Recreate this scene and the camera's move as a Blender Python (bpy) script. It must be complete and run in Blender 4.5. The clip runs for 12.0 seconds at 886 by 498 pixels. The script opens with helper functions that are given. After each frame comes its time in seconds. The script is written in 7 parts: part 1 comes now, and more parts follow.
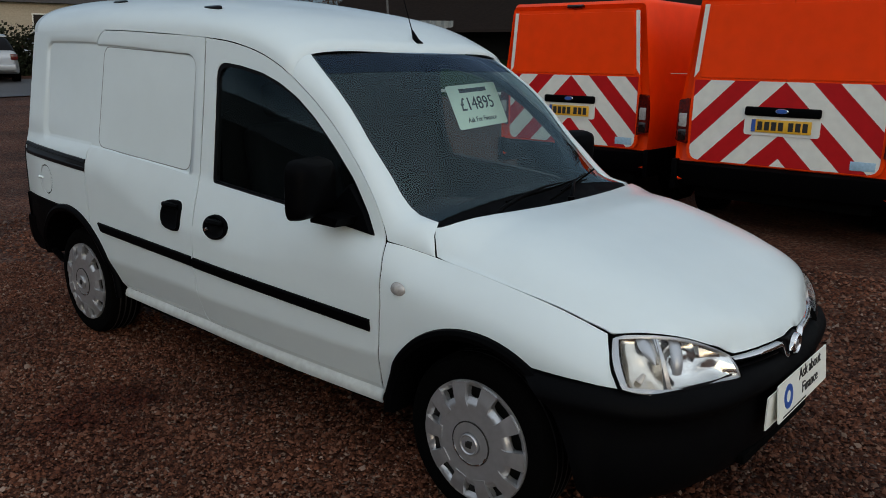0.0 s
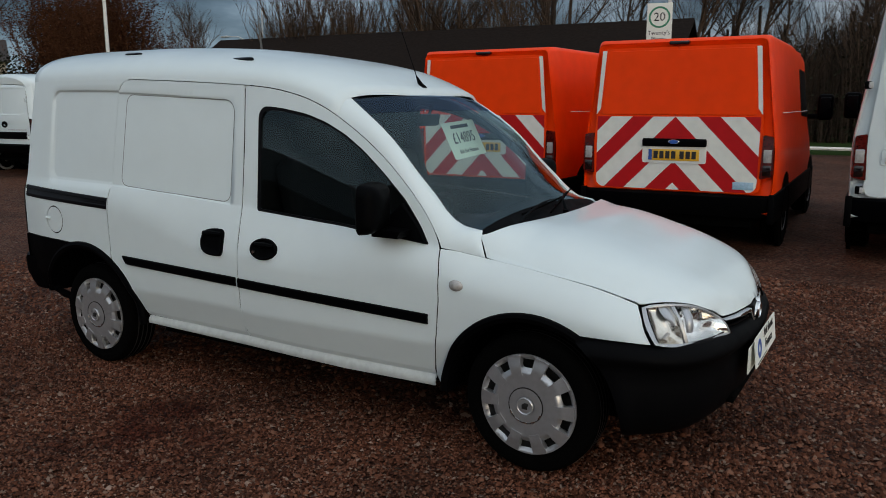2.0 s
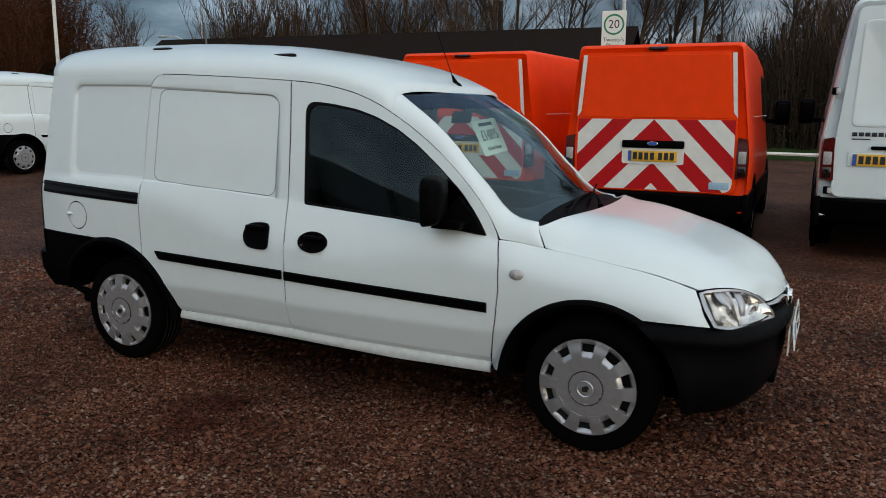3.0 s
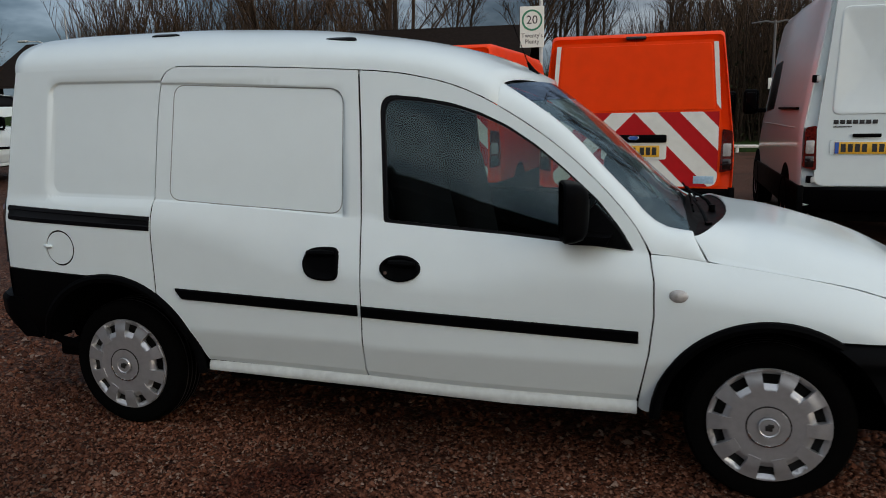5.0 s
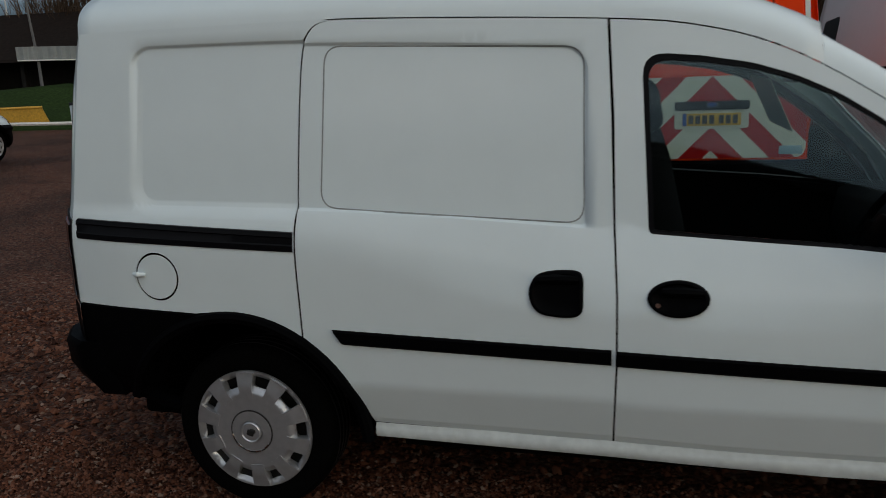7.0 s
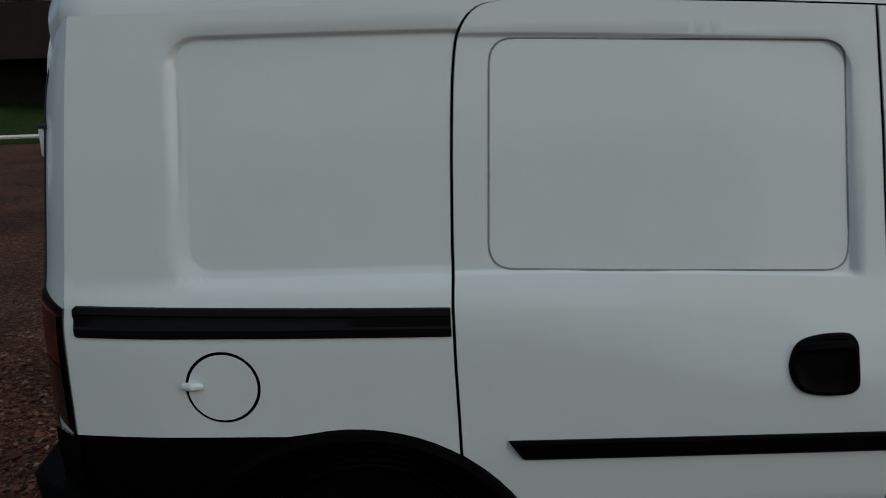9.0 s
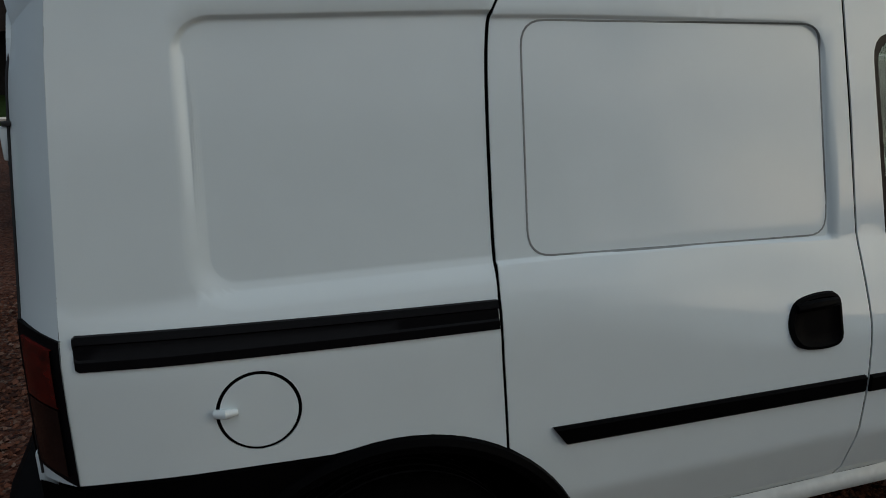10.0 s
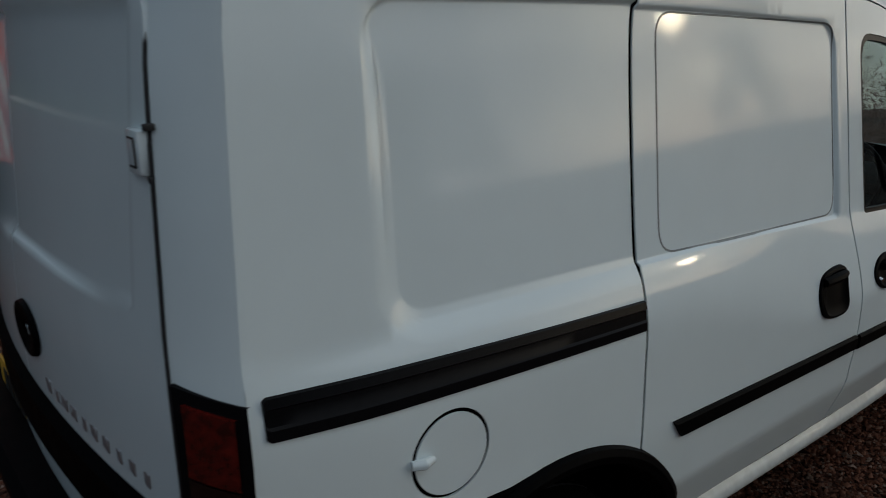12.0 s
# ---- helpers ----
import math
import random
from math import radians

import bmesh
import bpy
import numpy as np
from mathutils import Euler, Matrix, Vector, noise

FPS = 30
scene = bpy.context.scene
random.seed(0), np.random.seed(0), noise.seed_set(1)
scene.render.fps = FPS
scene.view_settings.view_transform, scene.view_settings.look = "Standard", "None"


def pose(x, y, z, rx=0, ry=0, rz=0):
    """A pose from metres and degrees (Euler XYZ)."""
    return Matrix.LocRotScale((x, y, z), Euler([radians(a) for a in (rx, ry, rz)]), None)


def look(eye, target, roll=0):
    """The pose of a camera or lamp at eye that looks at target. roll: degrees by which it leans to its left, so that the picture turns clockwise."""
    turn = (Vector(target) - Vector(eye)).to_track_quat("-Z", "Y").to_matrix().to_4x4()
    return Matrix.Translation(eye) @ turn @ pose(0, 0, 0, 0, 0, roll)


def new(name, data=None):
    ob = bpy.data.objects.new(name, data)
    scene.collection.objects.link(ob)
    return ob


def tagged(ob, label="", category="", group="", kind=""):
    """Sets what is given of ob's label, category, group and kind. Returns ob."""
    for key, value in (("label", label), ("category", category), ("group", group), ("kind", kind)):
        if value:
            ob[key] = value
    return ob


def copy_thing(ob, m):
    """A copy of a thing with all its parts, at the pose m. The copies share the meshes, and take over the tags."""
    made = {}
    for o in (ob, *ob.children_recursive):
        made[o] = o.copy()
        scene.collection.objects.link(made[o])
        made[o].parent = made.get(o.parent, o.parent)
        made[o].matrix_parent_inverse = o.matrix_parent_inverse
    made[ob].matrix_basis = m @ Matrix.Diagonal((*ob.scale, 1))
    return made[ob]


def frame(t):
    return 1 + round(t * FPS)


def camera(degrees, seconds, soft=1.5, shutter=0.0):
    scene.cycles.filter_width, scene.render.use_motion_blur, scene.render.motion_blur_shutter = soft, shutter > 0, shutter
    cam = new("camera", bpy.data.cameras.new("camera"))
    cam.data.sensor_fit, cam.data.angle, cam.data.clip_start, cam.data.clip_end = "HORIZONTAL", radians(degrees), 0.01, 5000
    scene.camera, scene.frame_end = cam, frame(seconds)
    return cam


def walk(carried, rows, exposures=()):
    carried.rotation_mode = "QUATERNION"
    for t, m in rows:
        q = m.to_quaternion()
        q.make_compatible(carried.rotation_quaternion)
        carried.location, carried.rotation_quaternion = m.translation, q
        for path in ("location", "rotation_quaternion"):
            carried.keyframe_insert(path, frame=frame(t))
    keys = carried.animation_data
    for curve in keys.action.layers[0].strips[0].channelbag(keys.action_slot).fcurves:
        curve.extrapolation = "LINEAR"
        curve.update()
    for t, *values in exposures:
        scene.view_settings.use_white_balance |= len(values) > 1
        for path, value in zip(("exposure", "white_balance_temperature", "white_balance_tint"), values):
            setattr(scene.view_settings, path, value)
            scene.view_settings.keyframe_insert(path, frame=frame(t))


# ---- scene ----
from mathutils.geometry import delaunay_2d_cdt

# ---- camera ----
cam = camera(58.9, 12.0, soft=0.8, shutter=0.3)
PATH = [
    (0, (1.443, -2.608, 1.494), (0.168, -1.14, 1.024), 0.9),
    (0.5, (1.347, -2.782, 1.482), (0.146, -1.246, 1.035), 0.7),
    (1, (1.279, -3.023, 1.484), (0.161, -1.42, 1.058), -0.5),
    (1.5, (1.296, -3.282, 1.482), (0.213, -1.649, 1.085), 0.2),
    (2, (1.253, -3.509, 1.476), (0.237, -1.826, 1.113), -0.1),
    (2.5, (1.065, -3.748, 1.444), (0.154, -2.01, 1.055), -1.1),
    (3, (0.853, -3.871, 1.439), (-0.022, -2.107, 1.087), 0.5),
    (3.2, (0.751, -3.883, 1.426), (-0.108, -2.114, 1.06), -0.2),
    (4.8, (-0.189, -3.7, 1.408), (-0.791, -1.822, 1.073), -0.6),
    (5, (-0.288, -3.618, 1.405), (-0.887, -1.742, 1.057), -1.0),
    (5.5, (-0.563, -3.413, 1.417), (-1.117, -1.532, 1.026), 0.3),
    (6, (-0.893, -3.308, 1.409), (-1.36, -1.395, 1.059), -1.0),
    (6.5, (-1.185, -3.215, 1.428), (-1.646, -1.309, 1.034), -1.2),
    (7, (-1.464, -3.002, 1.424), (-1.950, -1.110, 0.998), -2.2),
    (7.2, (-1.560, -2.923, 1.431), (-2.046, -1.035, 0.989), -2.6),
    (8.8, (-2.448, -2.461, 1.439), (-2.451, -0.509, 1.003), -4.1),
    (9, (-2.551, -2.413, 1.451), (-2.500, -0.459, 1.026), -2.4),
    (9.5, (-2.822, -2.329, 1.451), (-2.437, -0.418, 1.006), -1.6),
    (10, (-3.053, -2.253, 1.477), (-2.479, -0.401, 0.986), -2.7),
    (10.5, (-3.166, -2.072, 1.482), (-2.417, -0.272, 1.035), -2.3),
    (11, (-3.295, -1.895, 1.498), (-2.408, -0.175, 0.993), -0.9),
    (11.5, (-3.514, -1.757, 1.512), (-2.348, -0.233, 0.948), -1.2),
    (12, (-3.723, -1.720, 1.526), (-2.529, -0.221, 0.954), -0.5),
]
EXPOSURES = [(0.0, -0.46, 6450, 13), (1.5, -0.39, 6520, 13), (2.5, -0.33, 6570, 13), (3.0, -0.2, 6600, 13), (5.0, -0.3, 6680, 15), (6.5, -0.56, 6750, 15), (7.2, -0.82, 6650, 13), (8.8, -0.94, 6550, 12), (10.0, -1.02, 6450, 13), (12.0, -1.1, 6300, 12)]
walk(cam, [(t, look(eye, target, roll)) for t, eye, target, roll in PATH], EXPOSURES)

# ---- sky and sun ----
SUN_AZ, SUN_EL = radians(-33.0), radians(8.8)
world = bpy.data.worlds.new("sky")
scene.world = world
world.use_nodes = True
wt = world.node_tree
wt.nodes.clear()


def wnode(kind, **inputs):
    n = wt.nodes.new(kind)
    for k, v in inputs.items():
        n.inputs[k.replace("_", " ")].default_value = v
    return n


sky = wt.nodes.new("ShaderNodeTexSky")
sky.sky_type, sky.sun_disc = "NISHITA", False
sky.sun_elevation, sky.sun_rotation = SUN_EL, radians(90) - SUN_AZ
geo = wt.nodes.new("ShaderNodeTexCoord")
squash = wt.nodes.new("ShaderNodeMapping")
squash.inputs["Scale"].default_value = (1.0, 1.0, 3.2)
cloud = wnode("ShaderNodeTexNoise", Scale=4.6, Detail=5.0, Roughness=0.52, Distortion=0.1)
ramp = wt.nodes.new("ShaderNodeValToRGB")
ramp.color_ramp.elements[0].position, ramp.color_ramp.elements[0].color = 0.37, (0.15, 0.185, 0.23, 1)
ramp.color_ramp.elements[1].position, ramp.color_ramp.elements[1].color = 0.61, (1.15, 1.16, 1.14, 1)
mid = ramp.color_ramp.elements.new(0.49)
mid.color = (0.48, 0.53, 0.57, 1)
dim = wt.nodes.new("ShaderNodeMix")
dim.data_type, dim.blend_type = "RGBA", "MULTIPLY"
dim.inputs[0].default_value = 1.0
dim.inputs[7].default_value = (0.09, 0.09, 0.09, 1)
over = wt.nodes.new("ShaderNodeMix")
over.data_type = "RGBA"
back = wt.nodes.new("ShaderNodeBackground")
back.inputs["Strength"].default_value = 1.0
out = wt.nodes.new("ShaderNodeOutputWorld")
wt.links.new(geo.outputs["Generated"], squash.inputs["Vector"])
wt.links.new(squash.outputs["Vector"], cloud.inputs["Vector"])
wt.links.new(cloud.outputs["Fac"], ramp.inputs["Fac"])
wt.links.new(sky.outputs["Color"], dim.inputs[6])
wt.links.new(dim.outputs[2], over.inputs[6])
# overhead the cloud lies in one even sheet, brighter than near the horizon
split = wt.nodes.new("ShaderNodeSeparateXYZ")
high = wt.nodes.new("ShaderNodeMapRange")
high.inputs["From Min"].default_value, high.inputs["From Max"].default_value = 0.12, 0.55
high.inputs["To Min"].default_value, high.inputs["To Max"].default_value = 0.0, 0.85
even = wt.nodes.new("ShaderNodeMix")
even.data_type = "RGBA"
even.inputs[7].default_value = (0.84, 0.95, 1.02, 1)
wt.links.new(geo.outputs["Generated"], split.inputs[0])
wt.links.new(split.outputs["Z"], high.inputs["Value"])
wt.links.new(high.outputs["Result"], even.inputs[0])
wt.links.new(ramp.outputs["Color"], even.inputs[6])
wt.links.new(even.outputs[2], over.inputs[7])
# the cloud is brighter round the hidden sun than away from it
aim = wt.nodes.new("ShaderNodeVectorMath")
aim.operation = "DOT_PRODUCT"
aim.inputs[1].default_value = (math.cos(SUN_AZ), math.sin(SUN_AZ), 0.35)
lift = wt.nodes.new("ShaderNodeMapRange")
lift.inputs["From Min"].default_value, lift.inputs["From Max"].default_value = -0.4, 1.0
lift.inputs["To Min"].default_value, lift.inputs["To Max"].default_value = 0.64, 1.72
cover = wt.nodes.new("ShaderNodeMapRange")
cover.inputs["From Min"].default_value, cover.inputs["From Max"].default_value = -1.0, 0.4
cover.inputs["To Min"].default_value, cover.inputs["To Max"].default_value = 0.70, 0.90
glow = wt.nodes.new("ShaderNodeMix")
glow.data_type, glow.blend_type = "RGBA", "MULTIPLY"
glow.inputs[0].default_value = 1.0
wt.links.new(geo.outputs["Generated"], aim.inputs[0])
wt.links.new(aim.outputs["Value"], lift.inputs["Value"])
wt.links.new(aim.outputs["Value"], cover.inputs["Value"])
wt.links.new(cover.outputs["Result"], over.inputs[0])
wt.links.new(over.outputs[2], glow.inputs[6])
near = wt.nodes.new("ShaderNodeVectorMath")
near.operation = "DOT_PRODUCT"
near.inputs[1].default_value = (math.cos(SUN_EL) * math.cos(SUN_AZ), math.cos(SUN_EL) * math.sin(SUN_AZ), math.sin(SUN_EL))
patch = wt.nodes.new("ShaderNodeMapRange")
patch.interpolation_type = "SMOOTHERSTEP"
patch.inputs["From Min"].default_value, patch.inputs["From Max"].default_value = 0.93, 1.0
patch.inputs["To Min"].default_value, patch.inputs["To Max"].default_value = 0.0, 1.0
core = wt.nodes.new("ShaderNodeMapRange")
core.interpolation_type = "SMOOTHERSTEP"
core.inputs["From Min"].default_value, core.inputs["From Max"].default_value = 0.9996, 1.0
core.inputs["To Min"].default_value, core.inputs["To Max"].default_value = 0.0, 70.0
heart = wt.nodes.new("ShaderNodeMath")
both = wt.nodes.new("ShaderNodeMath")
wt.links.new(geo.outputs["Generated"], near.inputs[0])
wt.links.new(near.outputs["Value"], patch.inputs["Value"])
wt.links.new(near.outputs["Value"], core.inputs["Value"])
wt.links.new(core.outputs["Result"], heart.inputs[0])
wt.links.new(patch.outputs["Result"], heart.inputs[1])
wt.links.new(heart.outputs[0], both.inputs[0])
wt.links.new(lift.outputs["Result"], both.inputs[1])
wt.links.new(both.outputs[0], glow.inputs[7])
# and bluer on the side away from the sun
cool = wt.nodes.new("ShaderNodeMapRange")
cool.inputs["From Min"].default_value, cool.inputs["From Max"].default_value = -1.0, 0.1
cool.inputs["To Min"].default_value, cool.inputs["To Max"].default_value = 1.0, 0.0
tone = wt.nodes.new("ShaderNodeMix")
tone.data_type, tone.blend_type = "RGBA", "MULTIPLY"
tone.inputs[7].default_value = (0.58, 0.79, 1.01, 1)
wt.links.new(aim.outputs["Value"], cool.inputs["Value"])
wt.links.new(cool.outputs["Result"], tone.inputs[0])
warm = wt.nodes.new("ShaderNodeMapRange")
warm.interpolation_type = "SMOOTHERSTEP"
warm.inputs["From Min"].default_value, warm.inputs["From Max"].default_value = 0.90, 0.995
amber = wt.nodes.new("ShaderNodeMix")
amber.data_type, amber.blend_type = "RGBA", "MULTIPLY"
amber.inputs[7].default_value = (1.0, 0.91, 0.68, 1)
wt.links.new(near.outputs["Value"], warm.inputs["Value"])
wt.links.new(warm.outputs["Result"], amber.inputs[0])
wt.links.new(glow.outputs[2], amber.inputs[6])
wt.links.new(amber.outputs[2], tone.inputs[6])
wt.links.new(tone.outputs[2], back.inputs["Color"])
wt.links.new(back.outputs["Background"], out.inputs["Surface"])

sun_data = bpy.data.lights.new("sun", "SUN")
sun_data.energy, sun_data.angle, sun_data.color = 0.5, radians(40), (1.0, 0.93, 0.82)
sun = new("sun", sun_data)
sun_dir = Vector((math.cos(SUN_EL) * math.cos(SUN_AZ), math.cos(SUN_EL) * math.sin(SUN_AZ), math.sin(SUN_EL)))
sun.matrix_world = look(tuple(sun_dir * 60), (0, 0, 0))


# ---- materials ----
def material(name, color, rough=0.5, metal=0.0, vary=0.12, grain=30.0, bump=0.0, coat=0.0, second=None, rand=0.0, spec=0.5, stain=0.0, polish=0.045):
    """A Principled surface with grain and broad wear; second: the colour that the grain leads to; rand: how far single pieces differ."""
    m = bpy.data.materials.new(name)
    m.use_nodes = True
    nt = m.node_tree
    p = nt.nodes["Principled BSDF"]
    p.inputs["Roughness"].default_value, p.inputs["Metallic"].default_value = rough, metal
    p.inputs["Coat Weight"].default_value, p.inputs["Coat Roughness"].default_value = coat, polish
    p.inputs["Specular IOR Level"].default_value = spec
    tc = nt.nodes.new("ShaderNodeTexCoord")
    fine, broad = nt.nodes.new("ShaderNodeTexNoise"), nt.nodes.new("ShaderNodeTexNoise")
    fine.inputs["Scale"].default_value, fine.inputs["Detail"].default_value = grain, 5.0
    broad.inputs["Scale"].default_value, broad.inputs["Detail"].default_value = grain / 14, 4.0
    for n in (fine, broad):
        nt.links.new(tc.outputs["Object"], n.inputs["Vector"])
    lo = tuple(c * (1 - vary) for c in color)
    hi = second or tuple(min(1, c * (1 + vary)) for c in color)
    r = nt.nodes.new("ShaderNodeValToRGB")
    r.color_ramp.elements[0].position, r.color_ramp.elements[1].position = 0.3, 0.7
    r.color_ramp.elements[0].color, r.color_ramp.elements[1].color = (*lo, 1), (*hi, 1)
    nt.links.new(fine.outputs["Fac"], r.inputs["Fac"])
    mul = nt.nodes.new("ShaderNodeMix")
    mul.data_type, mul.blend_type = "RGBA", "MULTIPLY"
    mul.inputs[0].default_value = min(1.0, vary * 2 + stain)
    nt.links.new(r.outputs["Color"], mul.inputs[6])
    br = nt.nodes.new("ShaderNodeMapRange")
    br.inputs["From Min"].default_value, br.inputs["From Max"].default_value = 0.3, 0.65
    br.inputs["To Min"].default_value, br.inputs["To Max"].default_value = 0.72, 1.0
    nt.links.new(broad.outputs["Fac"], br.inputs["Value"])
    nt.links.new(br.outputs["Result"], mul.inputs[7])
    last = mul.outputs[2]
    if rand:
        info = nt.nodes.new("ShaderNodeNewGeometry")
        ob = nt.nodes.new("ShaderNodeObjectInfo")
        add = nt.nodes.new("ShaderNodeMath")
        add.operation = "ADD"
        frac = nt.nodes.new("ShaderNodeMath")
        frac.operation = "FRACT"
        nt.links.new(info.outputs["Random Per Island"], add.inputs[0])
        nt.links.new(ob.outputs["Random"], add.inputs[1])
        nt.links.new(add.outputs[0], frac.inputs[0])
        hsv = nt.nodes.new("ShaderNodeHueSaturation")
        mr = nt.nodes.new("ShaderNodeMapRange")
        mr.inputs["To Min"].default_value, mr.inputs["To Max"].default_value = 1 - rand, 1 + rand
        nt.links.new(frac.outputs[0], mr.inputs["Value"])
        nt.links.new(mr.outputs["Result"], hsv.inputs["Value"])
        nt.links.new(last, hsv.inputs["Color"])
        last = hsv.outputs["Color"]
    nt.links.new(last, p.inputs["Base Color"])
    rr = nt.nodes.new("ShaderNodeMapRange")
    rr.inputs["To Min"].default_value, rr.inputs["To Max"].default_value = max(0.02, rough * 0.85), min(1, rough * 1.2)
    nt.links.new(broad.outputs["Fac"], rr.inputs["Value"])
    nt.links.new(rr.outputs["Result"], p.inputs["Roughness"])
    if bump:
        b = nt.nodes.new("ShaderNodeBump")
        b.inputs["Strength"].default_value, b.inputs["Distance"].default_value = 1.0, bump
        nt.links.new(fine.outputs["Fac"], b.inputs["Height"])
        nt.links.new(b.outputs["Normal"], p.inputs["Normal"])
    return m


def glass(name, tint, gloss=(1.0, 1.0, 1.0), ior=1.5):
    m = bpy.data.materials.new(name)
    m.use_nodes = True
    nt = m.node_tree
    nt.nodes.clear()
    t, g = nt.nodes.new("ShaderNodeBsdfTransparent"), nt.nodes.new("ShaderNodeBsdfGlossy")
    t.inputs["Color"].default_value = (*tint, 1)
    g.inputs["Color"].default_value, g.inputs["Roughness"].default_value = (*gloss, 1), 0.015
    # the same reflection from either side of a thin pane
    f0 = ((ior - 1) / (ior + 1)) ** 2
    w = nt.nodes.new("ShaderNodeLayerWeight")
    w.inputs["Blend"].default_value = 0.5
    steep, f = nt.nodes.new("ShaderNodeMath"), nt.nodes.new("ShaderNodeMath")
    steep.operation, f.operation = "POWER", "MULTIPLY_ADD"
    steep.inputs[1].default_value = 5.0
    f.inputs[1].default_value, f.inputs[2].default_value = 1 - f0, f0
    nt.links.new(w.outputs["Facing"], steep.inputs[0])
    nt.links.new(steep.outputs[0], f.inputs[0])
    mix, o = nt.nodes.new("ShaderNodeMixShader"), nt.nodes.new("ShaderNodeOutputMaterial")
    nt.links.new(f.outputs[0], mix.inputs["Fac"])
    nt.links.new(t.outputs["BSDF"], mix.inputs[1])
    nt.links.new(g.outputs["BSDF"], mix.inputs[2])
    nt.links.new(mix.outputs["Shader"], o.inputs["Surface"])
    return m


WHITE = material("white_paint", (0.69, 0.775, 0.795), 0.5, vary=0.012, grain=9, coat=0.88, stain=0.03, spec=0.12, polish=0.075)
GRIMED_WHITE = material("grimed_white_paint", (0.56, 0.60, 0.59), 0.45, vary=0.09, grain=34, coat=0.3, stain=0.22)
ORANGE = material("orange_paint", (0.92, 0.054, 0.0013), 0.38, vary=0.05, grain=6, coat=0.05, spec=0.15)
GREEN = material("green_paint", (0.02, 0.36, 0.16), 0.25, vary=0.03, grain=6, coat=0.5)
SILVER_PAINT = material("silver_paint", (0.42, 0.43, 0.44), 0.3, metal=0.5, vary=0.03, grain=6, coat=0.5)
PLASTIC = material("black_plastic", (0.0014, 0.0015, 0.0019), 0.5, vary=0.2, grain=260, bump=0.0003, spec=0.03)
# Slightly paler PLASTIC: sky light on the bumper's lip is put into its colour.
SKYLIT_PLASTIC = material("skylit_black_plastic", (0.0022, 0.0023, 0.0028), 0.55, vary=0.25, grain=200, bump=0.0003, spec=0.04)
GLOSS_BLACK = material("gloss_black", (0.004, 0.004, 0.005), 0.3, vary=0.15, grain=60, spec=0.09)
SEAL_GREY = material("grey_sealer", (0.22, 0.24, 0.24), 0.6, vary=0.2, grain=60)
RUBBER = material("rubber", (0.0016, 0.0016, 0.0016), 0.85, vary=0.25, grain=90, bump=0.0006, spec=0.03)
CABIN = material("cabin_grey", (0.007, 0.0075, 0.009), 0.8, vary=0.25, grain=120, bump=0.0008, spec=0.12)
CLOTH = material("seat_cloth", (0.007, 0.0075, 0.009), 0.95, vary=0.35, grain=200, bump=0.001, spec=0.08)
TRIM_SILVER = material("trim_silver", (0.44, 0.45, 0.47), 0.30, metal=0.65, vary=0.06, grain=45, stain=0.1)
CHROME = material("chrome", (0.78, 0.79, 0.80), 0.07, metal=1.0, vary=0.02, grain=20)
STEEL = material("dark_steel", (0.02, 0.019, 0.018), 0.6, metal=0.4, vary=0.3, grain=40)
GLASS = glass("clear_glass", (0.86, 0.93, 0.94), (0.68, 0.90, 0.97), 1.66)
SIDE_GLASS = glass("side_glass", (0.60, 0.68, 0.65), (0.56, 0.78, 0.86), 1.62)
BAND_GLASS = glass("shade_band_glass", (0.50, 0.56, 0.66), (0.5, 0.6, 0.75), 1.25)
LENS = glass("lamp_lens", (0.95, 0.96, 0.97), ior=1.4)
REFLECTOR = material("lamp_reflector", (0.88, 0.87, 0.83), 0.16, metal=1.0, vary=0.04, grain=30)
SMOKED_CHROME = material("dull_chrome", (0.66, 0.61, 0.53), 0.2, metal=1.0, vary=0.1, grain=40)
RED_LENS = material("red_lens", (0.075, 0.003, 0.003), 0.15, vary=0.6, grain=55, coat=0.35, second=(0.15, 0.010, 0.006))
DARK_LENS = material("smoked_lens", (0.010, 0.004, 0.004), 0.15, vary=0.5, grain=55, coat=0.35)
CLEAR_LENS = material("pale_lens", (0.38, 0.37, 0.36), 0.15, vary=0.2, grain=70, coat=0.8)
RED_FILM = material("red_reflective_film", (0.46, 0.008, 0.010), 0.45, vary=0.06, grain=12, spec=0.2)
WHITE_FILM = material("white_reflective_film", (0.74, 0.75, 0.70), 0.45, vary=0.05, grain=12)
YELLOW = material("plate_yellow", (0.75, 0.42, 0.03), 0.35, vary=0.04, grain=20)
BLUE = material("badge_blue", (0.03, 0.10, 0.40), 0.35, vary=0.05, grain=20)
PALE_BLUE = material("label_blue", (0.35, 0.52, 0.66), 0.4, vary=0.1, grain=40)
CARD = material("white_card", (0.78, 0.80, 0.74), 0.55, vary=0.03, grain=15)
CARD_GREEN = material("pale_green_card", (0.60, 0.75, 0.62), 0.55, vary=0.03, grain=15)
INK = material("black_ink", (0.015, 0.015, 0.016), 0.5, vary=0.1, grain=30)
SIGN_GREEN = material("sign_green", (0.03, 0.22, 0.12), 0.4, vary=0.06, grain=20)
BARK = material("bark", (0.040, 0.029, 0.022), 0.9, vary=0.4, grain=18, bump=0.01, rand=0.35, spec=0.08)
TWIG = material("brown_twigs", (0.062, 0.041, 0.028), 0.9, vary=0.4, grain=12, rand=0.45, spec=0.08)
BRUSH = material("pale_twigs", (0.095, 0.062, 0.040), 0.9, vary=0.4, grain=12, rand=0.45, spec=0.08)
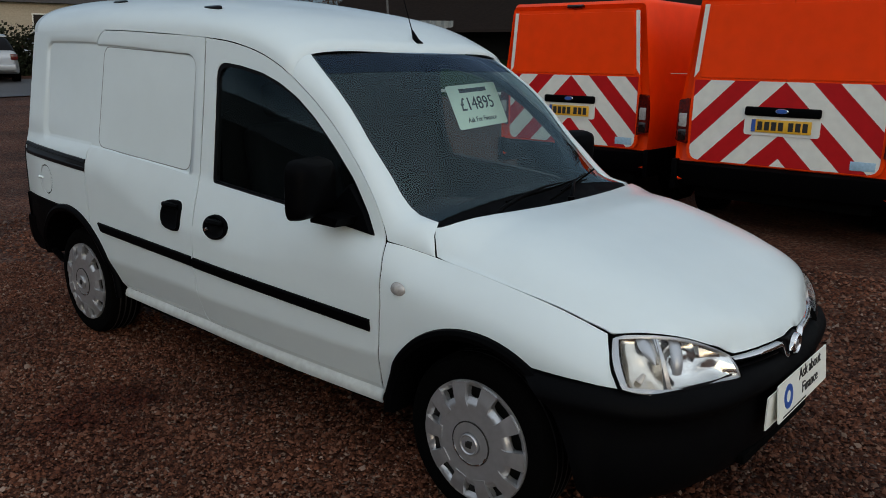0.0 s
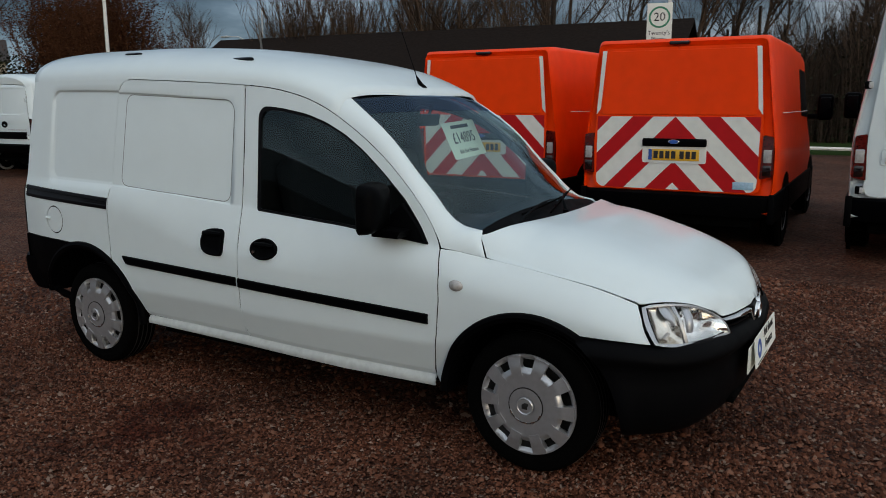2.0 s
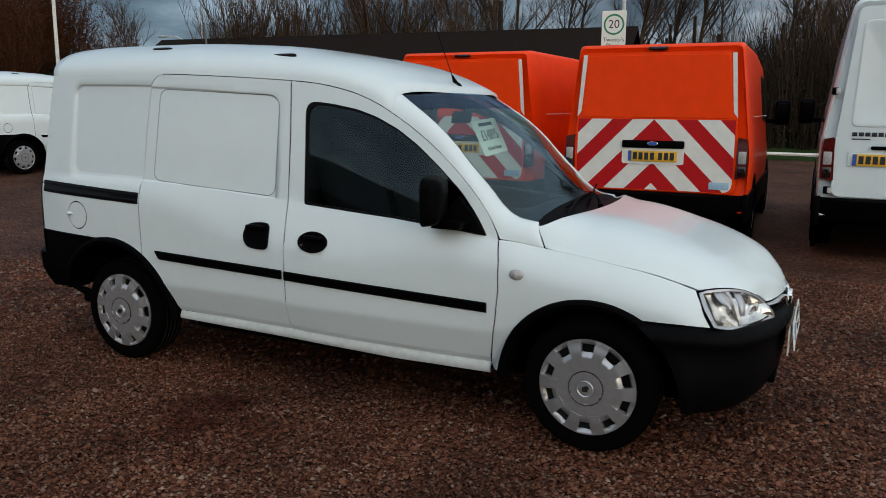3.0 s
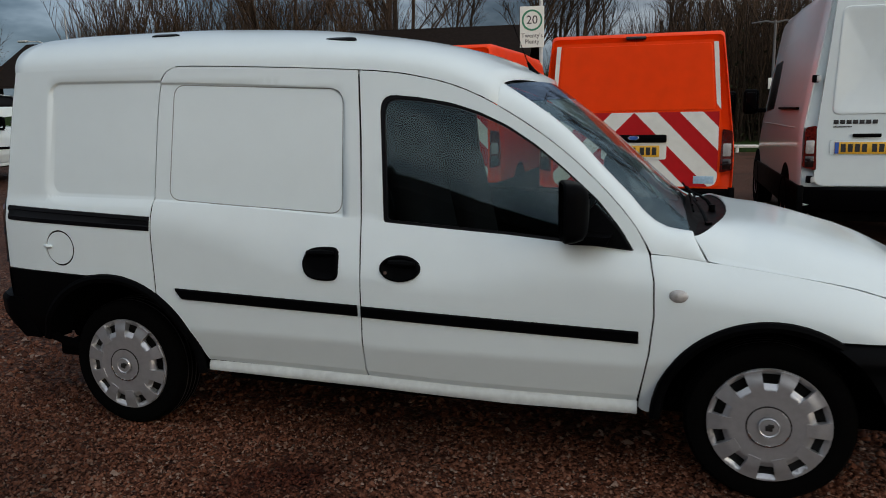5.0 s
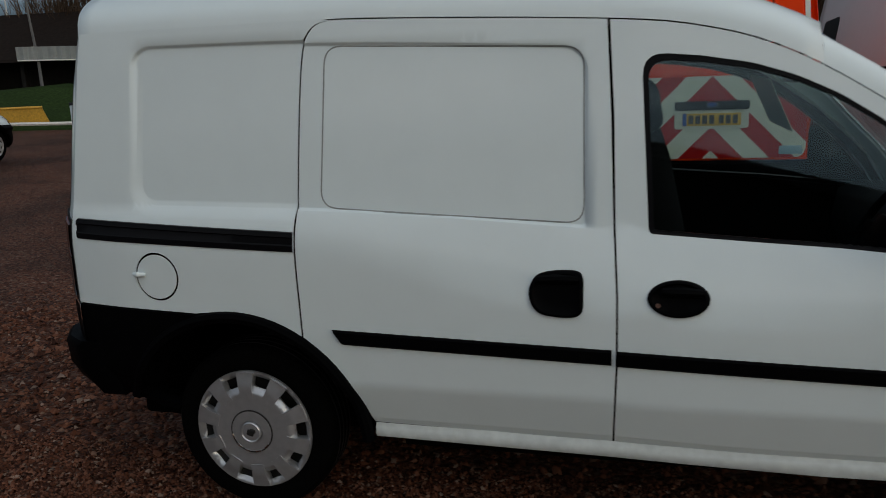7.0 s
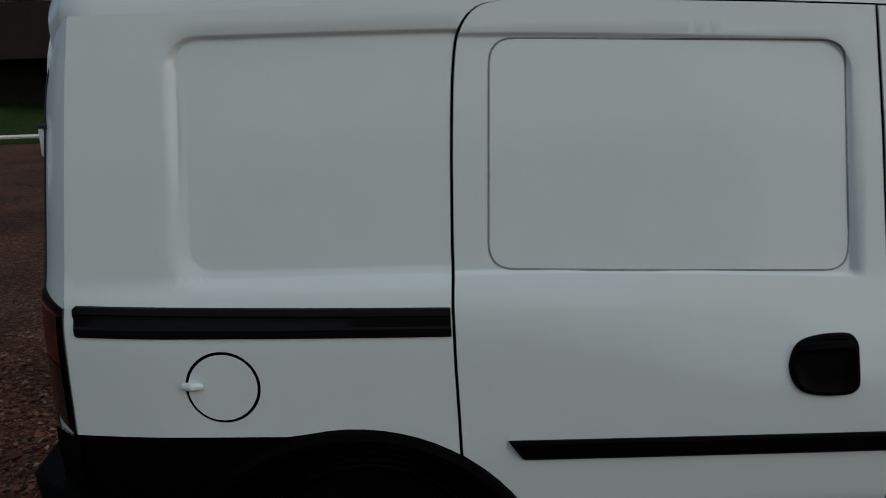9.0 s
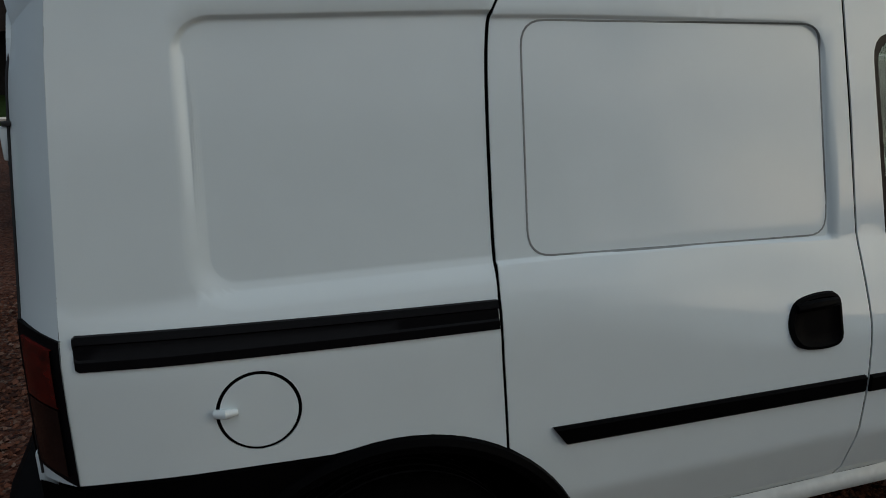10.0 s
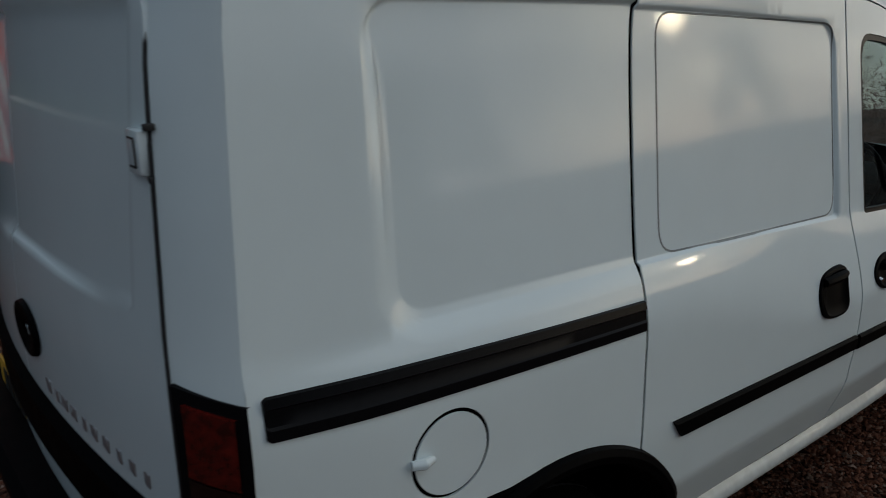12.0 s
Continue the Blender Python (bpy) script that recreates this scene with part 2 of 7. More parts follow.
BROWN_ROOF = material("brown_sheeting", (0.013, 0.0085, 0.0065), 0.9, vary=0.25, grain=8, bump=0.01, spec=0.1)
DARK_WOOD = material("dark_stems", (0.030, 0.021, 0.015), 0.9, vary=0.4, grain=12, rand=0.5, spec=0.08)
RUSSET = material("russet_twigs", (0.066, 0.026, 0.012), 0.9, vary=0.4, grain=12, rand=0.45, spec=0.05)
LEAF = material("dark_leaves", (0.020, 0.022, 0.011), 0.8, vary=0.45, grain=9, rand=0.5, spec=0.08)
GRASS = material("grass", (0.020, 0.036, 0.010), 0.9, vary=0.4, grain=14, rand=0.35, spec=0.04)
EARTH = material("dark_earth", (0.018, 0.014, 0.010), 0.95, vary=0.4, grain=3, bump=0.03, spec=0.05)
DULL_METAL = material("dull_metal", (0.13, 0.13, 0.13), 0.6, metal=0.2, vary=0.15, grain=30)
PALE_METAL = material("galvanised", (0.55, 0.56, 0.55), 0.5, metal=0.3, vary=0.12, grain=30)
WHITE_RAIL = material("white_weathered", (0.70, 0.69, 0.65), 0.6, vary=0.12, grain=25, stain=0.2)
SKIP_YELLOW = material("worn_yellow", (0.55, 0.30, 0.03), 0.6, vary=0.2, grain=20, stain=0.3)
RENDER_WALL = material("harled_wall", (0.42, 0.35, 0.26), 0.9, vary=0.12, grain=10, bump=0.01)
ROOF_SLATE = material("roof_tiles", (0.036, 0.029, 0.026), 0.85, vary=0.25, grain=8, bump=0.02)
DARK_WALL = material("dark_cladding", (0.014, 0.013, 0.012), 0.7, vary=0.2, grain=5, spec=0.15)
ASPHALT = material("wet_asphalt", (0.055, 0.053, 0.055), 0.6, vary=0.2, grain=12, bump=0.004)


def gravel_material(name, stones):
    m = bpy.data.materials.new(name)
    m.use_nodes = True
    nt = m.node_tree
    p = nt.nodes["Principled BSDF"]
    p.inputs["Roughness"].default_value = 0.72
    p.inputs["Specular IOR Level"].default_value = 0.15
    tc = nt.nodes.new("ShaderNodeTexCoord")
    ramp = nt.nodes.new("ShaderNodeValToRGB")
    cr = ramp.color_ramp
    # Same colours, darker for the bed: shade between the chips is put in here.
    k = 0.98 if stones else 0.59
    cr.elements[0].position, cr.elements[0].color = 0.0, (0.036 * k, 0.011 * k, 0.006 * k, 1)
    cr.elements[1].position, cr.elements[1].color = 1.0, (0.34 * k, 0.23 * k, 0.18 * k, 1)
    for pos, c in ((0.30, (0.105, 0.035, 0.017)), (0.55, (0.160, 0.056, 0.029)), (0.84, (0.235, 0.100, 0.060)), (0.96, (0.22, 0.145, 0.105))):
        cr.elements.new(pos).color = (c[0] * k, c[1] * k, c[2] * k, 1)
    if stones:
        g = nt.nodes.new("ShaderNodeNewGeometry")
        nt.links.new(g.outputs["Random Per Island"], ramp.inputs["Fac"])
    else:
        v = nt.nodes.new("ShaderNodeTexVoronoi")
        v.inputs["Scale"].default_value = 52
        nt.links.new(tc.outputs["Object"], v.inputs["Vector"])
        sep = nt.nodes.new("ShaderNodeSeparateColor")
        nt.links.new(v.outputs["Color"], sep.inputs["Color"])
        nt.links.new(sep.outputs["Red"], ramp.inputs["Fac"])
        b = nt.nodes.new("ShaderNodeBump")
        b.inputs["Strength"].default_value, b.inputs["Distance"].default_value, b.invert = 1.0, 0.012, True
        nt.links.new(v.outputs["Distance"], b.inputs["Height"])
        nt.links.new(b.outputs["Normal"], p.inputs["Normal"])
    broad = nt.nodes.new("ShaderNodeTexNoise")
    broad.inputs["Scale"].default_value, broad.inputs["Detail"].default_value = 0.9, 6
    nt.links.new(tc.outputs["Object"], broad.inputs["Vector"])
    mr = nt.nodes.new("ShaderNodeMapRange")
    mr.inputs["From Min"].default_value, mr.inputs["From Max"].default_value = 0.36, 0.60
    mr.inputs["To Min"].default_value, mr.inputs["To Max"].default_value = 0.50, 1.0
    nt.links.new(broad.outputs["Fac"], mr.inputs["Value"])
    mul = nt.nodes.new("ShaderNodeMix")
    mul.data_type, mul.blend_type = "RGBA", "MULTIPLY"
    mul.inputs[0].default_value = 1.0
    nt.links.new(ramp.outputs["Color"], mul.inputs[6])
    nt.links.new(mr.outputs["Result"], mul.inputs[7])
    # a damp hollow, darker and redder, with a ragged edge
    off = nt.nodes.new("ShaderNodeVectorMath")
    off.operation = "SUBTRACT"
    off.inputs[1].default_value = (DAMP[0], DAMP[1], 0)
    nt.links.new(tc.outputs["Object"], off.inputs[0])
    wob = nt.nodes.new("ShaderNodeTexNoise")
    wob.inputs["Scale"].default_value, wob.inputs["Detail"].default_value = 3.5, 5
    nt.links.new(tc.outputs["Object"], wob.inputs["Vector"])
    size = nt.nodes.new("ShaderNodeVectorMath")
    size.operation = "LENGTH"
    nt.links.new(off.outputs[0], size.inputs[0])
    edge_ = nt.nodes.new("ShaderNodeMath")
    edge_.operation = "MULTIPLY_ADD"
    edge_.inputs[1].default_value = 1.3
    nt.links.new(wob.outputs["Fac"], edge_.inputs[0])
    nt.links.new(size.outputs["Value"], edge_.inputs[2])
    damp = nt.nodes.new("ShaderNodeMapRange")
    damp.inputs["From Min"].default_value, damp.inputs["From Max"].default_value = 0.72, 1.05
    damp.inputs["To Min"].default_value, damp.inputs["To Max"].default_value = 1.0, 0.0
    nt.links.new(edge_.outputs[0], damp.inputs["Value"])
    wet = nt.nodes.new("ShaderNodeMix")
    wet.data_type, wet.blend_type = "RGBA", "MULTIPLY"
    wet.inputs[7].default_value = (0.55, 0.34, 0.28, 1)
    nt.links.new(damp.outputs["Result"], wet.inputs[0])
    nt.links.new(mul.outputs[2], wet.inputs[6])
    nt.links.new(wet.outputs[2], p.inputs["Base Color"])
    return m


DAMP = (-1.70, -1.28)
GRAVEL = gravel_material("red_gravel_bed", False)
STONES = gravel_material("red_gravel_chips", True)


# ---- mesh helpers ----
def curve(xs, ys):
    """A smooth curve through the given points, level past its ends."""
    xs, ys = list(xs), list(ys)
    n = len(xs)
    d = [(ys[i + 1] - ys[i]) / (xs[i + 1] - xs[i]) for i in range(n - 1)]
    m = [d[0]] + [0 if d[i - 1] * d[i] <= 0 else 2 * d[i - 1] * d[i] / (d[i - 1] + d[i]) for i in range(1, n - 1)] + [d[-1]]

    def f(x):
        if x <= xs[0]:
            return ys[0]
        if x >= xs[-1]:
            return ys[-1]
        i = 0
        while xs[i + 1] < x:
            i += 1
        h = xs[i + 1] - xs[i]
        t = (x - xs[i]) / h
        return (ys[i] * (1 + 2 * t) * (1 - t) ** 2 + m[i] * h * t * (1 - t) ** 2 + ys[i + 1] * t * t * (3 - 2 * t) + m[i + 1] * h * t * t * (t - 1))
    return f


def step01(e0, e1, x):
    t = min(1, max(0, (x - e0) / (e1 - e0)))
    return t * t * (3 - 2 * t)


def thing(name, label, category, group="", kind="", at=None):
    ob = tagged(new(name), label, category, group, kind)
    if at is not None:
        ob.matrix_world = at
    return ob


def part(name, data, mat, parent=None, label="", smooth=35):
    """One mesh object from (vertices, faces) or a bmesh, under a thing or a part."""
    me = bpy.data.meshes.new(name)
    if isinstance(data, bmesh.types.BMesh):
        data.to_mesh(me)
        data.free()
    else:
        me.from_pydata([tuple(v) for v in data[0]], [], data[1])
        me.validate()
    for m in (mat if isinstance(mat, (list, tuple)) else [mat]):
        me.materials.append(m)
    if smooth:
        me.polygons.foreach_set("use_smooth", [True] * len(me.polygons))
        me.set_sharp_from_angle(angle=radians(smooth))
    ob = new(name, me)
    if parent is not None:
        ob.parent = parent
    return tagged(ob, label)


def merge(*lots):
    v, f = [], []
    for a, b in lots:
        k = len(v)
        v += [tuple(p) for p in a]
        f += [tuple(i + k for i in q) for q in b]
    return v, f


def moved(lot, m):
    return [tuple(m @ Vector(p)) for p in lot[0]], lot[1]


def box(x0, x1, y0, y1, z0, z1, r=0.0, seg=2):
    bm = bmesh.new()
    bmesh.ops.create_cube(bm, size=1, matrix=Matrix.LocRotScale(((x0 + x1) / 2, (y0 + y1) / 2, (z0 + z1) / 2), None, (x1 - x0, y1 - y0, z1 - z0)))
    if r:
        bmesh.ops.bevel(bm, geom=bm.edges[:], offset=r, segments=seg, profile=0.5, affect="EDGES")
    bm.verts.index_update()
    lot = [tuple(v.co) for v in bm.verts], [tuple(v.index for v in f.verts) for f in bm.faces]
    bm.free()
    return lot


def loft(rings, closed=True, caps=False):
    n = len(rings[0])
    v = [p for r in rings for p in r]
    f = []
    for i in range(len(rings) - 1):
        for j in range(n if closed else n - 1):
            k = (j + 1) % n
            f.append((i * n + j, i * n + k, (i + 1) * n + k, (i + 1) * n + j))
    if caps:
        f.append(tuple(range(n - 1, -1, -1)))
        f.append(tuple((len(rings) - 1) * n + j for j in range(n)))
    return v, f


def tube(pts, radii, n=6, caps=True):
    pts = [Vector(p) for p in pts]
    rings = []
    for i, p in enumerate(pts):
        d = (pts[min(i + 1, len(pts) - 1)] - pts[max(i - 1, 0)]).normalized()
        a = d.cross(Vector((0, 0, 1)) if abs(d.z) < 0.9 else Vector((1, 0, 0))).normalized()
        b = d.cross(a)
        r = radii[i] if isinstance(radii, (list, tuple)) else radii
        rings.append([p + (a * math.cos(t) + b * math.sin(t)) * r for t in (2 * math.pi * k / n for k in range(n))])
    return loft(rings, True, caps)


def lathe_y(profile, n=48, centre=(0, 0, 0)):
    """Turns (radius, y) about the y axis."""
    cx, cy, cz = centre
    return loft([[(cx + r * math.sin(2 * math.pi * k / n), cy + y, cz + r * math.cos(2 * math.pi * k / n)) for k in range(n)] for r, y in profile])


def prism(poly, fn, depth):
    """A flat outline (u, v) laid out by fn(u, v, w), from w = 0 to depth."""
    n = len(poly)
    v = [fn(a, b, 0) for a, b in poly] + [fn(a, b, depth) for a, b in poly]
    f = [tuple(range(n)), tuple(range(2 * n - 1, n - 1, -1))]
    return v, f + [(i, n + i, n + (i + 1) % n, (i + 1) % n) for i in range(n)]


def rounded(poly, r, n=5):
    """An outline with its corners rounded; r: one radius, or one a corner."""
    out_ = []
    k = len(poly)
    for i in range(k):
        a, b, c = Vector(poly[i - 1]), Vector(poly[i]), Vector(poly[(i + 1) % k])
        ri = r[i] if isinstance(r, (list, tuple)) else r
        if ri <= 0:
            out_.append(tuple(b))
            continue
        d0, d1 = (a - b), (c - b)
        q = min(ri, d0.length * 0.48, d1.length * 0.48)
        p0, p1 = b + d0.normalized() * q, b + d1.normalized() * q
        for s in range(n + 1):
            t = s / n
            out_.append(tuple(p0 * (1 - t) ** 2 + b * 2 * t * (1 - t) + p1 * t * t))
    return out_


def ring(cx, cz, r, n=40, rx=None):
    return [(cx + (rx or r) * math.cos(2 * math.pi * k / n), cz + r * math.sin(2 * math.pi * k / n)) for k in range(n)]


def resample(poly, step):
    out_ = []
    for i, a in enumerate(poly):
        b = poly[(i + 1) % len(poly)]
        k = max(1, int(math.ceil(math.dist(a, b) / step)))
        out_ += [(a[0] + (b[0] - a[0]) * s / k, a[1] + (b[1] - a[1]) * s / k) for s in range(k)]
    return out_


def inside(poly, pts):
    p, q = np.array(poly), np.array(pts)
    hit = np.zeros(len(q), bool)
    for i in range(len(p)):
        (x0, y0), (x1, y1) = p[i - 1], p[i]
        if y0 == y1:
            continue
        c = ((y0 > q[:, 1]) != (y1 > q[:, 1])) & (q[:, 0] < (x1 - x0) * (q[:, 1] - y0) / (y1 - y0) + x0)
        hit ^= c
    return hit


def skin(name, outline, fn, mat, parent, holes=(), step=0.035, thick=0.012, flip=False, extra=(), lines=(), label=""):
    """A curved sheet: the outline, in two coordinates, meshed inside and laid on fn(u, v), with turned-in edges."""
    loops = [resample(outline, step)] + [resample(h, step) for h in holes]
    edge = np.array([p for lp in loops for p in lp])
    lo, hi = edge.min(0), edge.max(0)
    gx, gy = np.meshgrid(np.arange(lo[0], hi[0], step), np.arange(lo[1], hi[1], step))
    grid = np.column_stack([gx.ravel(), gy.ravel()])
    if len(lines):
        ex = np.array([p for ln in lines for p in ln])
        far = np.ones(len(grid), bool)
        for q in ex:
            far &= ((grid - q) ** 2).sum(1) > (step * 0.35) ** 2
        grid = grid[far]
    if len(extra):
        ex = np.array(extra)
        far = np.min(((grid[:, None, :] - ex[None]) ** 2).sum(2), axis=1) > (step * 0.35) ** 2
        grid = np.vstack([grid[far], ex])
    ok = inside(loops[0], grid)
    for h in loops[1:]:
        ok &= ~inside(h, grid)
    grid = grid[ok]
    if len(grid):
        near = np.array([((edge - g) ** 2).sum(1).min() for g in grid])
        grid = grid[near > (step * 0.3) ** 2]
    flat = [Vector(p) for p in edge] + [Vector(p) for p in grid]
    edges, k = [], 0
    for lp in loops:
        edges += [(k + i, k + (i + 1) % len(lp)) for i in range(len(lp))]
        k += len(lp)
    k = len(flat)
    for ln in lines:
        flat += [Vector(p) for p in ln]
        edges += [(k + i, k + (i + 1) % len(ln)) for i in range(len(ln))]
        k += len(ln)
    v2, _, faces, *_ = delaunay_2d_cdt(flat, edges, [], 0, 1e-6)
    cent = [tuple((v2[f[0]] + v2[f[1]] + v2[f[2]]) / 3) for f in faces]
    keep = inside(loops[0], cent)
    for h in loops[1:]:
        keep &= ~inside(h, cent)
    tris = [tuple(f) for f, q in zip(faces, keep) if q]
    # one sheet: drop loose slivers
    root = list(range(len(v2)))

    def find(i):
        while root[i] != i:
            root[i] = root[root[i]]
            i = root[i]
        return i
    for a, b, c in tris:
        ra = find(a)
        root[find(b)] = ra
        root[find(c)] = ra
    size = {}
    for t_ in tris:
        size[find(t_[0])] = size.get(find(t_[0]), 0) + 1
    most = max(size, key=size.get)
    tris = [t_ for t_ in tris if find(t_[0]) == most]
    pos, nor = [], []
    e = 0.002
    for p in v2:
        c = Vector(fn(p.x, p.y))
        du, dv = Vector(fn(p.x + e, p.y)) - Vector(fn(p.x - e, p.y)), Vector(fn(p.x, p.y + e)) - Vector(fn(p.x, p.y - e))
        n = du.cross(dv).normalized()
        pos.append(c)
        nor.append(-n if flip else n)
    if flip:
        tris = [(a, c, b) for a, b, c in tris]
    # outline edges of the kept triangles, each turned in
    count = {}
    for a, b, c in tris:
        for q in ((a, b), (b, c), (c, a)):
            count[q] = count.get(q, 0) + 1
    rim = [q for q in count if (q[1], q[0]) not in count]
    used = sorted({i for t_ in tris for i in t_})
    index = {i: k for k, i in enumerate(used)}
    pos, nor = [pos[i] for i in used], [nor[i] for i in used]
    tris = [tuple(index[i] for i in t_) for t_ in tris]
    rim = [(index[a], index[b]) for a, b in rim]
    verts, allf = list(pos), list(tris)
    low = {}
    for a, b in rim:
        for i in (a, b):
            if i not in low:
                low[i] = len(verts)
                verts.append(pos[i] - nor[i] * thick)
        allf.append((b, a, low[a], low[b]))
    me = bpy.data.meshes.new(name)
    me.from_pydata([tuple(p) for p in verts], [], allf)
    me.materials.append(mat)
    me.polygons.foreach_set("use_smooth", [True] * len(me.polygons))
    ln = []
    for poly in me.polygons:
        if len(poly.vertices) == 3:
            ln += [tuple(nor[i]) for i in poly.vertices]
        else:
            ln += [tuple(poly.normal)] * 4
    me.normals_split_custom_set(ln)
    ob = new(name, me)
    ob.parent = parent
    return tagged(ob, label)


def text(name, words, size, mat, parent, m, depth=0.0008):
    cu = bpy.data.curves.new(name, "FONT")
    cu.body, cu.size, cu.extrude, cu.align_x, cu.align_y = words, size, depth, "CENTER", "CENTER"
    cu.resolution_u = 3
    tmp = bpy.data.objects.new(name, cu)
    scene.collection.objects.link(tmp)
    me = bpy.data.meshes.new_from_object(tmp.evaluated_get(bpy.context.evaluated_depsgraph_get()))
    bpy.data.objects.remove(tmp)
    me.materials.clear()
    me.materials.append(mat)
    ob = new(name, me)
    ob.parent = parent
    ob.matrix_local = m
    return ob


# ---- the white van: its surfaces ----
# x runs to its nose, the front axle at 0; its driver's side faces -y
LO = curve((-3.45, -3.3, -3.1, -2.6, -1.5, -0.4, 0.0, 0.3, 0.5, 0.62), (0.76, 0.79, 0.816, 0.833, 0.840, 0.812, 0.80, 0.785, 0.738, 0.66))
ZB = curve((-3.4, -2.45, -1.54, -0.418, -0.227, -0.04, 0.13, 0.26, 0.41, 0.55), (1.058, 1.046, 0.990, 0.888, 0.857, 0.831, 0.803, 0.776, 0.728, 0.665))
YB = curve((-3.4, -3.3, -2.45, -1.5, -0.418, -0.227, 0.13, 0.41, 0.55), (0.745, 0.762, 0.798, 0.775, 0.753, 0.722, 0.705, 0.671, 0.60))
SLOPE = curve((-3.3, -2.4, -1.5, -0.95, -0.41), (0.135, 0.135, 0.14, 0.17, 0.20))
ZS = curve((-3.4, -2.36, -2.14, -1.545, -1.406, -1.269, -1.179, -1.068, -0.958, -0.849, -0.742, -0.635, -0.530, -0.468, -0.436, -0.418),
           (1.608, 1.608, 1.601, 1.569, 1.556, 1.530, 1.505, 1.460, 1.400, 1.331, 1.252, 1.158, 1.050, 0.971, 0.920, 0.886))
ZR = curve((-3.4, -3.1, -2.6, -2.0, -1.5, -1.25, -1.05, -0.9), (1.797, 1.810, 1.809, 1.785, 1.722, 1.672, 1.597, 1.520))


RTOP = curve((-3.1, -2.465, -1.6), (1.561, 1.553, 1.510))


def quarter_edge(z):
    """The rear edge of the pressed panel, which leans forward."""
    return -3.101 + 0.058 * (z - 1.1)


def recess(x, z):
    """How deep the pressed panel lies at this place of the load bay's side."""
    if x > -1.60 or x < -3.12 or z < 0.95:
        return 0.0
    top, bottom, left, right, r = RTOP(x) - 0.009, ZB(x) - 0.003, -3.07, -1.610, 0.075
    quarter = x < SLIDE_X(z)
    if quarter:
        top, bottom, left, r = top + 0.009, bottom - 0.035, quarter_edge(z), 0.075 + 0.03 * step01(1.35, 1.2, z)
    near = 0.0 if quarter else step01(bottom + 0.10, bottom + 0.02, z)
    r -= 0.057 * near
    cx, cz, hx, hz = (left + right) / 2, (top + bottom) / 2, (right - left) / 2, (top - bottom) / 2
    qx, qz = abs(x - cx) - hx + r, abs(z - cz) - hz + r
    d = math.hypot(max(qx, 0), max(qz, 0)) + min(max(qx, qz), 0) - r
    tall, low = step01(top - 0.02, top - 0.14, z) * step01(-2.90, -2.99, x), (1.0 if quarter else 0.0) * step01(bottom + 0.14, bottom + 0.05, z)
    w = 0.011 + max(0.041 * tall, 0.041 * low)
    w = w * (1 - 0.70 * near)
    k = min(1.0, max(0.0, -d / w))
    return (0.0125 if quarter else 0.0085 - 0.001 * near) * (0.55 * k ** 1.5 + 0.45 * step01(0, 1, k))


SKIRT = curve((-2.28, -1.907, -1.53, -1.163, -0.72, -0.456), (0.3385, 0.338, 0.334, 0.322, 0.318, 0.319))


def half(x, z):
    zb, lo, yb = ZB(x), LO(x), YB(x)
    if z > zb:
        w = yb - SLOPE(x) * (z - zb)
    else:
        m = step01(-2.4, -1.8, x) * (1 - step01(-1.2, -0.5, x))
        k = max(0.0, 1 + (z - zb) / (0.17 + 0.07 * m))
        w = lo - (lo - yb) * k ** (2.2 - 0.95 * m)
    if z < 0.66:
        w -= 0.08 * (0.66 - z) ** 2 / (0.69 - z)
    if z < 0.49:
        w -= 0.28 * (0.49 - z) ** 2 / (0.496 - z)
    fold = SKIRT(x) + 0.027 - z
    if fold > 0 and -2.33 < x < -0.44:
        w -= 0.42 * fold * step01(-2.33, -2.28, x) * (1 - step01(-0.46, -0.44, x))
    return w - recess(x, z)


def right(x, z, out_=0.0):
    return (x, -half(x, z) - out_, z)


def far_in(x, z):
    """The cab's passenger side leans in a little more than the driver's."""
    return 0.045 * step01(-2.4, -1.3, x) * step01(0.95, 1.15, z)


def left(x, z, out_=0.0):
    return (x, half(x, z) - far_in(x, z) + out_, z)


def roof_at(x, a):
    """The roof's section at x: a from 0 (driver's side) to pi."""
    zs, zr = ZS(x), ZR(x)
    n = 2.35 + 0.75 * step01(-2.2, -1.0, x)
    u, c = abs(math.sin(a)) ** (2 / n), abs(math.cos(a)) ** (2 / n)
    z = zs + (zr - zs) * u
    w = (half(x, zs) - SLOPE(x) * (z - zs)) * c
    return (x, -w if math.cos(a) > 0 else w * (1 - far_in(x, z) / 0.66), z)


EDGE_Z = curve((-1.003, -0.80, -0.70, -0.60, -0.51, -0.43, -0.37, -0.279), (1.510, 1.378, 1.293, 1.186, 1.095, 1.006, 0.970, 0.956))
EDGE_W = curve((-1.003, -0.90, -0.80, -0.60, -0.279), (0.594, 0.618, 0.633, 0.648, 0.650))


def screen_edge(t):
    """The windscreen's side edge, from its top (0) to the bonnet's corner (1)."""
    x = -1.003 + 0.724 * t
    return (x, EDGE_W(x), EDGE_Z(x))


van = thing("panel_van", "small white panel van with black bumpers, parked on red gravel", "van")

